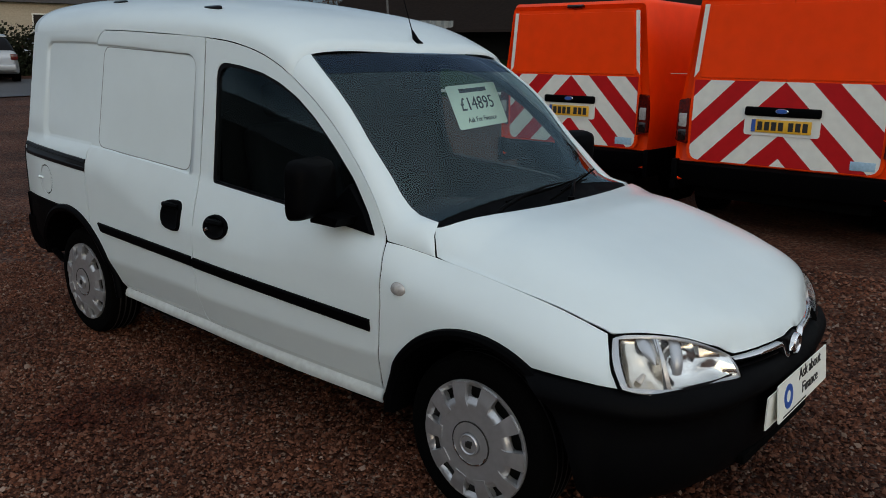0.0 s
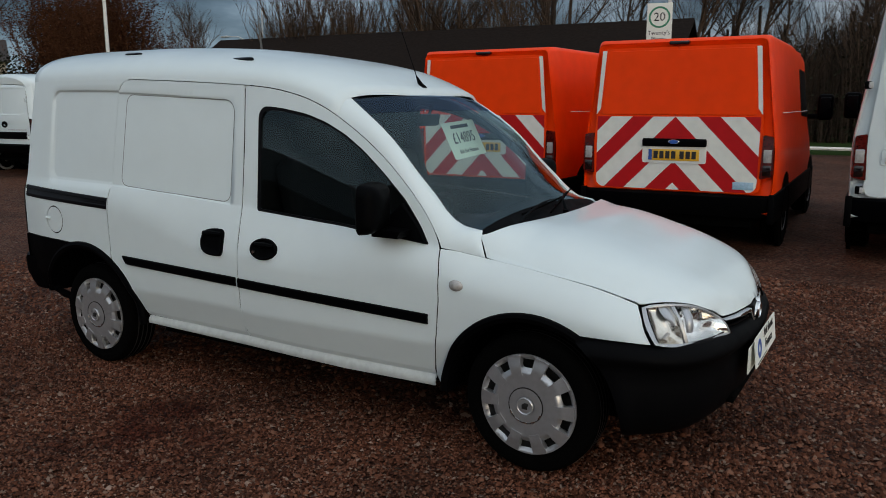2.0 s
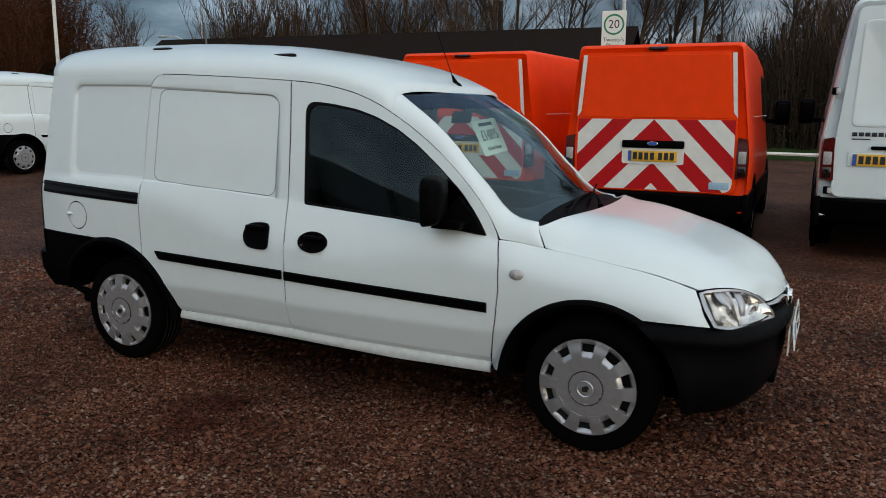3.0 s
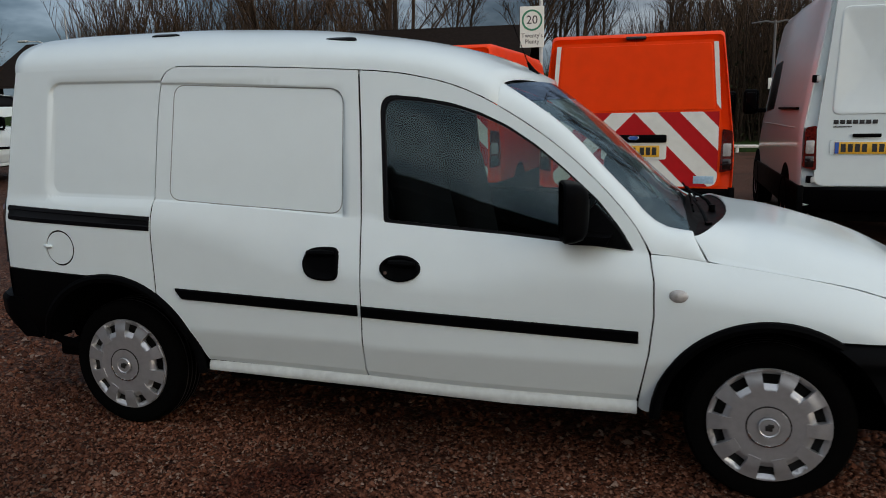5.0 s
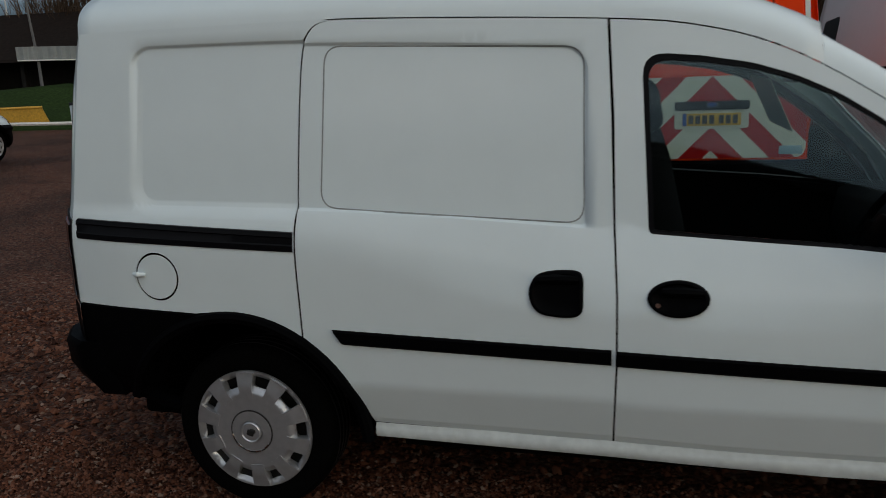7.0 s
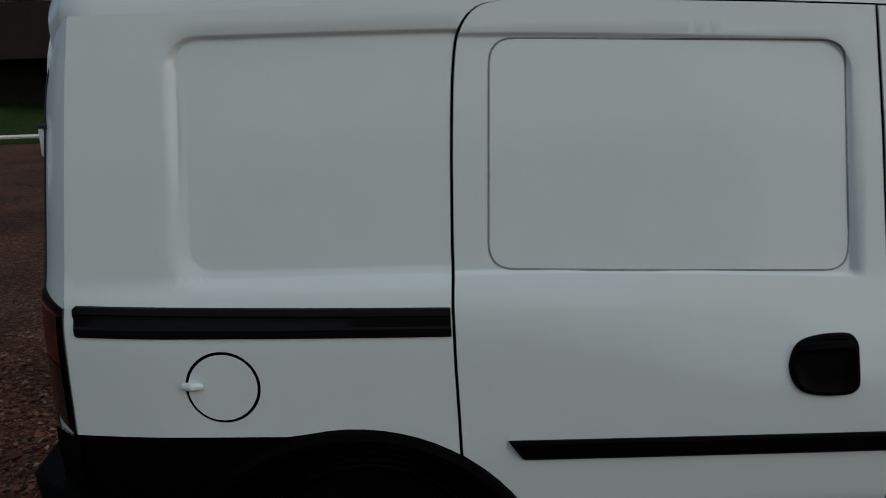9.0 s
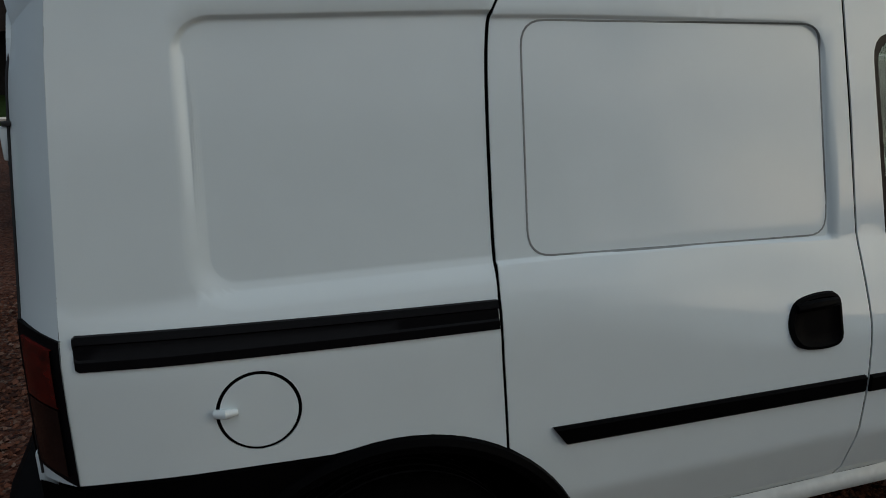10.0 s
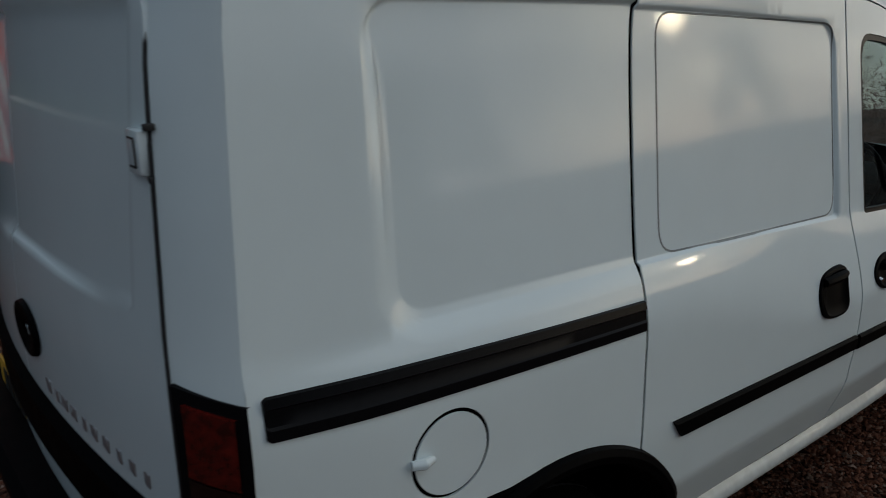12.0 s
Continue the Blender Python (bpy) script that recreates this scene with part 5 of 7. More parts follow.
# top of the tail, from the roof's edge to the doors
rows = [tail[0]]
for t in (0.5, 1.0):
    rows.append([tuple(Vector(p).lerp(Vector((rear_x(p[1] * 0.9, 1.60) + 0.006, p[1] * 0.965, min(p[2] - 0.012, 1.625 - 0.06 * min(1, abs(p[1]) / 0.68) ** 4))), t)) for p in tail[0]])
v, f = loft(rows, closed=False)
part("tail_panel", (v, f), WHITE, van, smooth=60)
for z in (1.348, 0.700):
    hx = rear_x(-0.63, z)
    h = part("door_hinge", box(hx - 0.016, hx + 0.01, -0.638, -0.588, z - 0.032, z + 0.032, 0.005), WHITE, van, "white rear door hinge")
    for dz in (-0.020, 0.020):
        part("hinge_line", box(hx - 0.0175, hx - 0.012, -0.625, -0.599, z + dz - 0.0015, z + dz + 0.0015), INK, h)
    part("hinge_line", box(hx - 0.0175, hx - 0.012, -0.627, -0.623, z - 0.020, z + 0.020), INK, h)
    for dz in (-0.036, 0.036):
        part("hinge_pin", box(hx - 0.008, hx + 0.008, -0.648, -0.638, z + dz - 0.005, z + dz + 0.005, 0.002), INK, h)
rows = []
for sc, o in ((1.05, 0.0), (1.0, -0.010), (0.8, -0.012), (0.4, 0.0)):
    rows.append([(rear_x(0.0, 0.92) + o, -0.025 + 0.085 * sc * math.cos(q), 0.922 + 0.055 * sc * math.sin(q)) for q in (2 * math.pi * k / 24 for k in range(24))])
v, f = loft(rows)
f.append(tuple(range(3 * 24, 4 * 24)))
part("rear_door_handle", (v, [q[::-1] for q in f]), PLASTIC, van, "black oval rear door handle")
# bars for the raised maker's lettering
for k in range(10):
    y = -0.600 + k * 0.050
    part("letter_bar", box(rear_x(y, 0.83) - 0.003, rear_x(y, 0.83) + 0.004, y, y + (0.034, 0.040, 0.022)[k % 3], 0.818, 0.846, 0.004), TRIM_SILVER, van)
rows = [[(rear_x(y, z) + o, y, z) for z, o in ((0.665, 0.0), (0.675, -0.016), (0.770, -0.016), (0.792, 0.0))] for y in [-0.61 + 1.22 * k / 20 for k in range(21)]]
v, f = loft(rows, closed=True, caps=True)
part("rear_moulding", (v, [q[::-1] for q in f]), PLASTIC, van, "black moulding across the rear doors")
rp = new("rear_plate")
rp.parent = van
part("plate", box(-3.446, -3.440, 0.05, 0.57, 0.545, 0.655), YELLOW, rp)
for k in range(7):
    y = 0.51 - k * 0.062 - (0.03 if k > 3 else 0)
    part("character_bar", box(-3.4485, -3.4455, y - 0.042, y, 0.565, 0.637), INK, rp)
# rear bumper
rows = []
for y in [-0.80, -0.79, -0.74, -0.64, -0.4, 0, 0.4, 0.64, 0.74, 0.79, 0.80]:
    b = -3.33 - 0.21 * (1 - (abs(y) / 0.81) ** 9)
    rows.append([(-3.26, y, 0.575), (b + 0.02, y, 0.58), (b, y, 0.56), (b + 0.01, y, 0.48), (b + 0.05, y, 0.43), (-3.29, y * 0.97, 0.38), (-3.2, y * 0.97, 0.38)])
v, f = loft(rows, closed=True, caps=True)
part("rear_bumper", (v, [q[::-1] for q in f]), PLASTIC, van, "black plastic rear bumper step")

# underside, bulkhead and cabin
part("underbody", merge(box(-3.25, 0.55, -0.62, 0.62, 0.24, 0.31, 0.02), box(-2.2, -0.5, -0.74, 0.74, 0.255, 0.30, 0.01), box(0.30, 0.58, -0.52, 0.52, 0.24, 0.55, 0.05), box(-0.34, 0.30, -0.50, 0.50, 0.3, 0.75, 0.05), box(-3.25, -2.35, -0.55, 0.55, 0.3, 0.5, 0.05)), RUBBER, van)
part("floor", box(-1.48, -0.48, -0.66, 0.66, 0.31, 0.36, 0.01), CABIN, van)
part("bulkhead", box(-1.56, -1.535, -0.66, 0.66, 0.36, 1.60), CABIN, van)
part("headlining", sheet(lambda u, t: (-1.53 + 0.54 * t, 0.60 * u, 1.60 - 0.07 * t * t - 0.03 * abs(u) ** 3), US, [0, 0.25, 0.5, 0.75, 1.0]), CABIN, van)
dash = []
for y in [-0.66 + 1.32 * k / 16 for k in range(17)]:
    hump = 0.035 * math.exp(-((y + 0.34) / 0.17) ** 2)
    dash.append([(-0.27, y, 0.90), (-0.40, y, 0.925 + hump * 0.4), (-0.56, y, 0.935 + hump), (-0.64, y, 0.90 + hump * 0.6), (-0.66, y, 0.78), (-0.60, y, 0.55), (-0.36, y, 0.5)])
part("dashboard", loft(dash, closed=False), CABIN, van, "dark grey moulded dashboard", smooth=60)
for cy in (-0.35, 0.35):
    seat = new("seat")
    seat.parent = van
    tagged(seat, "dark cloth van seat")
    part("cushion", box(-1.32, -0.82, cy - 0.25, cy + 0.25, 0.52, 0.68, 0.06, 3), CLOTH, seat)
    part("backrest", moved(box(-0.07, 0.07, -0.24, 0.24, 0.0, 0.62, 0.06, 3), pose(-1.33, cy, 0.60, 0, -12, 0)), CLOTH, seat)
    part("headrest", moved(box(-0.05, 0.05, -0.13, 0.13, 0.64, 0.80, 0.04, 3), pose(-1.33, cy, 0.60, 0, -10, 0)), CLOTH, seat)
wheel_m = pose(-0.74, -0.35, 0.90, 0, -62, 0)
sw = new("steering_wheel")
sw.parent = van
part("rim", moved(loft([[((0.175 + 0.014 * math.cos(q)) * math.cos(a), (0.175 + 0.014 * math.cos(q)) * math.sin(a), 0.014 * math.sin(q)) for q in (2 * math.pi * j / 8 for j in range(8))] for a in (2 * math.pi * k / 32 for k in range(33))]), wheel_m), PLASTIC, sw)
part("hub", moved(merge(box(-0.06, 0.06, -0.08, 0.08, -0.03, 0.015, 0.02), box(-0.02, 0.02, -0.17, 0.17, -0.01, 0.005, 0.004)), wheel_m), PLASTIC, sw)
part("rear_view_mirror", merge(moved(box(-0.012, 0.012, -0.11, 0.11, -0.032, 0.032, 0.01), pose(-0.96, 0.0, 1.395, 0, 12, 0)), tube([(-0.95, 0, 1.42), (-0.925, 0, 1.475)], 0.008, 6)), PLASTIC, van)

# price card inside the screen
tl, tr, bl = Vector((-1.001, 0.200, 1.370)), Vector((-1.027, 0.602, 1.388)), Vector((-0.910, 0.211, 1.174))
ex, ey = (tr - tl), (tl - bl)
ex_n = ex.normalized()
ez = ex.cross(ey).normalized()
ey_n = ez.cross(ex_n)
cm = Matrix((ex_n, ey_n, ez)).transposed().to_4x4()
cm.translation = bl + ex / 2 + ey / 2
W2, H2 = ex.length / 2, ey.length / 2
card = thing("price_card", "pale green price card behind the windscreen", "price sign", at=cm)
part("card", prism(rounded([(-W2, -H2), (W2, -H2), (W2, H2), (-W2, H2)], 0.015, 4), lambda u, v, d: (u, v, d), 0.002), CARD_GREEN, card, smooth=0)
text("price", "£14895", 0.092, INK, card, pose(0.0, 0.008, 0.003))
text("footer", "Ask For Finance", 0.036, INK, card, pose(0.0, -0.070, 0.003))
part("heading_bar", box(-0.11, 0.11, 0.068, 0.088, 0.002, 0.003), INK, card)


# wheels
def build_wheel(mat4, parent):
    w = new("wheel")
    w.parent = parent
    w.matrix_local = mat4
    tyre = [(0.195, 0.075), (0.215, 0.088), (0.25, 0.093), (0.275, 0.086), (0.288, 0.070), (0.291, 0.03), (0.291, -0.03), (0.288, -0.070), (0.275, -0.086), (0.25, -0.093), (0.215, -0.088), (0.195, -0.075)]
    part("tyre", lathe_y(tyre, 64), RUBBER, w, "black rubber tyre")
    grooves = [lathe_y([(0.2925, y - 0.004), (0.2925, y + 0.004)], 64) for y in (-0.045, -0.015, 0.015, 0.045)]
    part("tread_groove", merge(*grooves), INK, w)
    part("rim", lathe_y([(0.196, -0.070), (0.190, -0.062), (0.175, -0.05), (0.10, -0.045), (0.0001, -0.045)], 40), STEEL, w)
    slots = []
    for k in range(10):
        c = 2 * math.pi * k / 10 + math.pi / 2
        pts = [(0.157, -0.165), (0.157, 0.165), (0.168, 0.190), (0.190, 0.185), (0.190, -0.185), (0.168, -0.190)]
        slots.append([tuple(p) for p in rounded([(r * math.cos(c + a), r * math.sin(c + a)) for r, a in pts], 0.006, 3)])

    def face(u, v):
        r = math.hypot(u, v)
        a = (math.atan2(v, u) - math.pi / 2) % (2 * math.pi / 10)
        a = min(a, 2 * math.pi / 10 - a)
        y = -0.088 - 0.018 * step01(0.205, 0.14, r)
        y += 0.013 * step01(0.134, 0.156, r) * step01(0.26, 0.21, a) * (1 - step01(0.185, 0.195, r))
        y -= 0.005 * step01(0.196, 0.2, r)
        y -= 0.004 * step01(0.075, 0.068, r) - 0.006 * step01(0.040, 0.036, r)
        y -= 0.006 * step01(0.031, 0.026, r)
        return (u, y, v)
    extra = [(r * math.cos(q), r * math.sin(q)) for r in (0.025, 0.031, 0.036, 0.041, 0.067, 0.076, 0.117, 0.129, 0.2) for q in (2 * math.pi * k / 60 for k in range(60))]
    extra += [(r * math.cos(c), r * math.sin(c)) for r in (0.136, 0.145, 0.155) for k in range(10) for c in (2 * math.pi * k / 10 + math.pi / 2 + d for d in (-0.26, -0.2, -0.1, 0.0, 0.1, 0.2, 0.26))]
    trim = skin("wheel_trim", ring(0, 0, 0.2085, 80), face, TRIM_SILVER, w, holes=slots, step=0.012, thick=0.016, extra=extra, label="ten-slot silver plastic wheel trim")
    for k in range(10):
        c = 2 * math.pi * (k + 0.5) / 10 + math.pi / 2
        o = rounded([(0.122, -0.024), (0.122, 0.024), (0.140, 0.022), (0.202, 0.031), (0.2045, 0.0), (0.202, -0.031), (0.140, -0.022)], [0.003, 0.003, 0.004, 0.003, 0, 0.003, 0.004], 2)
        o = [(a * math.cos(c) - b * math.sin(c), a * math.sin(c) + b * math.cos(c)) for a, b in o]
        skin("trim_spoke", o, lambda u, v: (u, -0.1085 + 0.010 * step01(0.15, 0.205, math.hypot(u, v)), v), TRIM_SILVER, trim, step=0.012, thick=0.014)
    # The groove is drawn as a dark ring, its shade put into the colour.
    part("groove_shade", lathe_y([(0.0765, -0.1055), (0.0752, -0.1092), (0.0722, -0.1092), (0.0705, -0.1055)], 60), STEEL, trim, "dark ring put in for the shade of the trim's groove")
    part("centre_badge", lathe_y([(0.036, -0.108), (0.036, -0.116), (0.033, -0.1195), (0.029, -0.1165)], 32), TRIM_SILVER, trim, "round silver centre badge")
    part("badge_face", lathe_y([(0.0295, -0.1165), (0.018, -0.118), (0.0001, -0.1185)], 24), TRIM_SILVER, trim)
    part("centre_emblem", merge(box(-0.013, 0.013, -0.121, -0.114, -0.012, 0.010, 0.004), box(-0.004, 0.017, -0.1225, -0.114, 0.002, 0.015, 0.003)), STEEL, trim)
    # Chrome bits on the lower arc only: the groove's glint, put in as parts.
    for k in (4, 5, 6, 7, 8):
        q = 2 * math.pi * k / 12
        part("ring_glint", moved(box(-0.010, 0.010, -0.1115, -0.106, -0.003, 0.003, 0.001), Matrix.Rotation(q, 4, "Y") @ Matrix.Translation((0, 0, 0.0715))), CHROME, trim)
    return w


first = build_wheel(pose(0, -0.690, 0.290), van)
for i, m in enumerate((pose(-2.716, -0.690, 0.290, 0, 14, 0), pose(0, 0.690, 0.290, 0, 0, 180), pose(-2.716, 0.690, 0.290, 0, 20, 180))):
    copy_thing(first, m)


# ---- other vehicles ----
def clip(poly, a, b, c):
    """The part of an outline where a*u + b*v >= c."""
    res = []
    for i, p in enumerate(poly):
        q = poly[(i + 1) % len(poly)]
        dp, dq = a * p[0] + b * p[1] - c, a * q[0] + b * q[1] - c
        if dp >= 0:
            res.append(p)
        if dp * dq < 0:
            t = dp / (dp - dq)
            res.append((p[0] + (q[0] - p[0]) * t, p[1] + (q[1] - p[1]) * t))
    return res


def section(y, hw, z0, z1, lean, r):
    """A van's cross-section: half width at the floor, floor and roof, lean-in at the roof, corner radius."""
    o = [(-hw, z0), (hw, z0), (hw + 0.01, z0 + (z1 - z0) * 0.35), (hw - lean, z1), (-hw + lean, z1), (-hw - 0.01, z0 + (z1 - z0) * 0.35)]
    return [(x, y, z) for x, z in rounded(o, [0.05, 0.05, 0.1, r, r, 0.1], 5)]


def simple_wheel(parent, x, y, s, r=0.33):
    w = new("wheel")
    w.parent = parent
    w.matrix_local = pose(x, y, r, 0, 0, 90 * s)
    part("tyre", lathe_y([(r * 0.62, 0.09), (r * 0.9, 0.11), (r, 0.08), (r, -0.08), (r * 0.9, -0.11), (r * 0.62, -0.09)], 32), RUBBER, w)
    part("rim", lathe_y([(r * 0.63, -0.09), (r * 0.55, -0.10), (r * 0.45, -0.07), (r * 0.2, -0.075), (0.001, -0.09)], 32), TRIM_SILVER, w)
    return w


def plate_on(parent, y, z, x=0.0):
    """A yellow rear plate with plain bars for its characters."""
    p = new("number_plate")
    p.parent = parent
    part("plate", box(x - 0.26, x + 0.26, y - 0.006, y, z - 0.056, z + 0.056, 0.002), YELLOW, p, "yellow rear number plate")
    part("plate_band", box(x - 0.258, x - 0.222, y - 0.0075, y - 0.004, z - 0.054, z + 0.054), BLUE, p)
    for k in range(7):
        u = x - 0.205 + k * 0.061 + (0.025 if k > 3 else 0)
        part("character_bar", box(u, u + 0.044, y - 0.008, y - 0.005, z - 0.038, z + 0.038), INK, p)


def large_van(name, label, paint, at, roof_z, high, chevrons):
    """A large panel van, its rear doors facing -y at y = 0."""
    v = thing(name, label, "van", at=at)
    top = roof_z
    lean = 0.19 if high else 0.13
    rc = 0.10 if high else 0.055
    rings = [section(0.05, 0.955, 0.46, top - 0.09, lean, rc), section(0.015, 0.97, 0.43, top - 0.05, lean, rc), section(0.06, 0.982, 0.40, top - 0.015, lean, rc), section(0.25, 0.985, 0.38, top, lean, rc),
             section(2.0, 0.985, 0.36, top + 0.01, lean, rc), section(3.3, 0.985, 0.36, top - 0.0, lean, 0.17), section(3.65, 0.98, 0.36, top - 0.10, 0.20, 0.2), section(4.35, 0.96, 0.34, 1.25, 0.18, 0.15), section(4.75, 0.90, 0.34, 1.05, 0.2, 0.15), section(4.88, 0.80, 0.36, 0.85, 0.2, 0.12)]
    part("body", loft(rings, True, True), paint, v, smooth=28 if high else 50)
    hw = 0.985
    # rear: two doors with a narrow gap, pressed upper panels
    z_lo, z_hi = 0.62, top - 0.10
    zw = 1.37
    for s in (-1, 1):
        o = rounded([(s * 0.004, z_lo), (s * 0.86, z_lo), (s * 0.865, 1.1), (s * (0.865 - lean * 0.62), z_hi), (s * 0.004, z_hi)], [0, 0.09, 0.1, 0.06, 0], 4)
        part("rear_door", prism(o, lambda x, z, d: (x, -0.012 + d, z), 0.03), paint, v, smooth=0)
        if not chevrons:
            o = rounded([(s * 0.10, 1.30), (s * 0.74, 1.30), (s * 0.70, z_hi - 0.12), (s * 0.10, z_hi - 0.12)], 0.07, 5)
            part("door_pressing", loft([[(x * k + s * 0.42 * (1 - k), y, 1.75 + (z - 1.75) * k) for x, z in o] for k, y in ((1.0, -0.010), (0.985, -0.020), (0.94, -0.022), (0.9, -0.016), (0.01, -0.016))]), paint, v)
            for z in (0.68, 1.64):
                part("door_hinge", box(s * 0.90 - 0.03, s * 0.90 + 0.03, -0.035, 0.02, z - 0.035, z + 0.035, 0.008), PLASTIC, v)
                part("hinge_cap", box(s * 0.875 - 0.018, s * 0.875 + 0.018, -0.045, -0.02, z - 0.028, z + 0.028, 0.006), PALE_METAL, v)
    if chevrons:
        half_w = 0.83
        rect = [(-half_w, 0.63), (half_w, 0.63), (half_w, zw), (-half_w, zw)]
        rect = rounded(rect, [0.10, 0.10, 0, 0], 4)
        part("red_panel", prism(rect, lambda x, z, d: (x, -0.015 + d, z), 0.003), RED_FILM, v, "red reflective film", smooth=0)
        edges = [0.474 + 0.448 * (k // 2) + 0.228 * (k % 2) for k in range(9)]
        for k in range(0, 8, 2):
            for s in (-1, 1):
                o = clip(rect, s, 0, 0.0005)
                o = clip(o, s, 1, edges[k])
                o = clip(o, -s, -1, -edges[k + 1])
                if len(o) > 2:
                    part("white_stripe", prism(o, lambda x, z, d: (x, -0.017 + d, z), 0.003), WHITE_FILM, v, smooth=0)
        part("upper_panel", loft([[(x * k, y, 1.71 + (z - 1.71) * k) for x, z in rounded([(-0.79, zw + 0.02), (0.79, zw + 0.02), (0.735, z_hi - 0.03), (-0.735, z_hi - 0.03)], 0.03, 4)] for k, y in ((1.0, -0.011), (0.995, -0.019), (0.99, -0.020), (0.98, -0.020), (0.01, -0.020))]), paint, v, smooth=15)
        for s in (-1, 1):
            o = [(s * 0.800, 1.45), (s * 0.845, 1.39), (s * 0.795, z_hi - 0.02), (s * 0.75, z_hi - 0.02)]
            part("side_strip", prism(o, lambda x, z, d: (x, -0.0165 + d, z), 0.003), WHITE_FILM, v, smooth=0)
        part("label", box(0.60, 0.80, -0.020, -0.014, 0.66, 0.735, 0.002), PALE_BLUE, v, "small pale blue dealer label")
        part("handle_bar", box(-0.33, 0.33, -0.050, -0.012, 1.070, 1.150, 0.018, 3), PLASTIC, v, "black tailgate handle bar")
        part("plate_recess", loft([[(x * k, y, 0.99 + (z - 0.99) * k) for x, z in rounded([(-0.33, 0.90), (0.33, 0.90), (0.33, 1.07), (-0.33, 1.07)], 0.03, 4)] for k, y in ((1.0, -0.012), (0.99, -0.026), (0.9, -0.026), (0.01, -0.022))]), WHITE_FILM, v)
        part("badge", moved(lathe_y([(0.0001, -0.056), (0.052, -0.054), (0.060, -0.048)], 28), Matrix.Translation((0, 0, 1.118)) @ Matrix.Diagonal((1, 1, 0.42, 1))), CHROME, v, "oval chrome badge")
        part("badge_centre", moved(lathe_y([(0.0001, -0.058), (0.046, -0.0565)], 28), Matrix.Translation((0, 0, 1.118)) @ Matrix.Diagonal((1, 1, 0.42, 1))), BLUE, v)
        plate_on(v, -0.028, 0.985)
    else:
        for k in range(7):
            u = -0.72 + k * 0.056
            part("letter_bar", box(u, u + 0.044, -0.020, -0.012, 1.212, 1.250, 0.003), INK, v)
        part("letter_bar", box(-0.72, -0.56, -0.018, -0.012, 1.18, 1.19), INK, v)
        part("handle_bar", box(-0.55, -0.30, -0.040, -0.012, 1.085, 1.120, 0.012, 3), PLASTIC, v)
        part("plate_recess", box(-0.74, -0.14, -0.020, -0.010, 0.92, 1.06, 0.012), paint, v)
        plate_on(v, -0.023, 0.985, -0.44)
    part("brake_light", box(-0.10, 0.10, -0.02, 0.04, top - 0.078, top - 0.045, 0.008), DARK_LENS, v)
    part("roof_gutter", merge(*[tube([(s * (hw - lean - 0.05), 0.10, top - 0.035), (s * (hw - lean - 0.05), 3.3, top - 0.03)], 0.018, 6) for s in (-1, 1)]), paint, v)
    for s in (-1, 1):
        lamp = new("rear_lamp")
        lamp.parent = v
        o = rounded([(0.850, 0.77), (0.975, 0.80), (0.962, 1.18), (0.865, 1.20)], 0.02, 4)
        part("housing", loft([[(s * x, y, z) for x, z in o] for y in (0.06, -0.012, -0.030)], True, True), RED_LENS, lamp, "red rear lamp")
        part("clear_lens", box(s * 0.915 - 0.040, s * 0.915 + 0.040, -0.036, -0.02, 0.93, 1.06, 0.01), CLEAR_LENS, lamp)
        part("lower_lens", box(s * 0.915 - 0.042, s * 0.915 + 0.042, -0.035, -0.02, 0.80, 0.91, 0.01), DARK_LENS, lamp)
        if chevrons:
            # White line stands in for the highlight along the side crease.
            part("side_line", tube([(s * 0.972, 0.45, 1.405), (s * 0.972, 3.1, 1.405)], 0.005, 4), WHITE_FILM, v)
        else:
            part("side_line", tube([(s * 0.984, 0.5, 1.17), (s * 0.987, 3.2, 1.17)], 0.009, 4), paint, v)
            part("side_rail", box(s * 0.978 - 0.012, s * 0.978 + 0.012, 0.45, 1.9, 1.35, 1.375, 0.004), PLASTIC, v)
        part("lower_trim", box(s * 0.975 - 0.03, s * 0.975 + 0.03, -0.01, 4.3, 0.33, 0.62, 0.008), PLASTIC, v)
        part("wheel_arch", moved(lathe_y([(0.42, 0.02), (0.42, -0.02), (0.36, -0.025), (0.001, -0.02)], 32), pose(s * 0.972, 1.0, 0.36, 0, 0, 90 * s)), RUBBER, v)
        part("wheel_arch", moved(lathe_y([(0.42, 0.02), (0.42, -0.02), (0.36, -0.025), (0.001, -0.02)], 32), pose(s * 0.972, 3.95, 0.36, 0, 0, 90 * s)), RUBBER, v)
        simple_wheel(v, s * 0.90, 1.0, s)
        simple_wheel(v, s * 0.90, 3.95, s)
        m = new("door_mirror")
        m.parent = v
        part("housing", box(s * 1.16 - 0.10, s * 1.16 + 0.10, 3.42, 3.54, 1.28, 1.62, 0.05, 3), PLASTIC, m)
        part("mirror_glass", moved(box(-0.065, 0.065, -0.006, 0.006, -0.12, 0.12, 0.005), pose(s * 1.16, 3.416, 1.46, 9, 0, s * 8)), GLOSS_BLACK, m)
        part("arm", box(min(s * 0.95, s * 1.08), max(s * 0.95, s * 1.08), 3.45, 3.52, 1.30, 1.36, 0.01), PLASTIC, m)
        part("cab_window", prism(rounded([(2.55, 1.35), (3.28, 1.32), (3.22, top - 0.26 if not high else 1.92), (2.55, top - 0.24 if not high else 1.95)], 0.06, 4), lambda y, z, d, s=s: (s * (0.996 - (lean + 0.01) / (0.65 * (top - 0.36)) * (z - 0.36 - 0.35 * (top - 0.36)) + d), y, z), 0.004), GLOSS_BLACK, v, smooth=0)
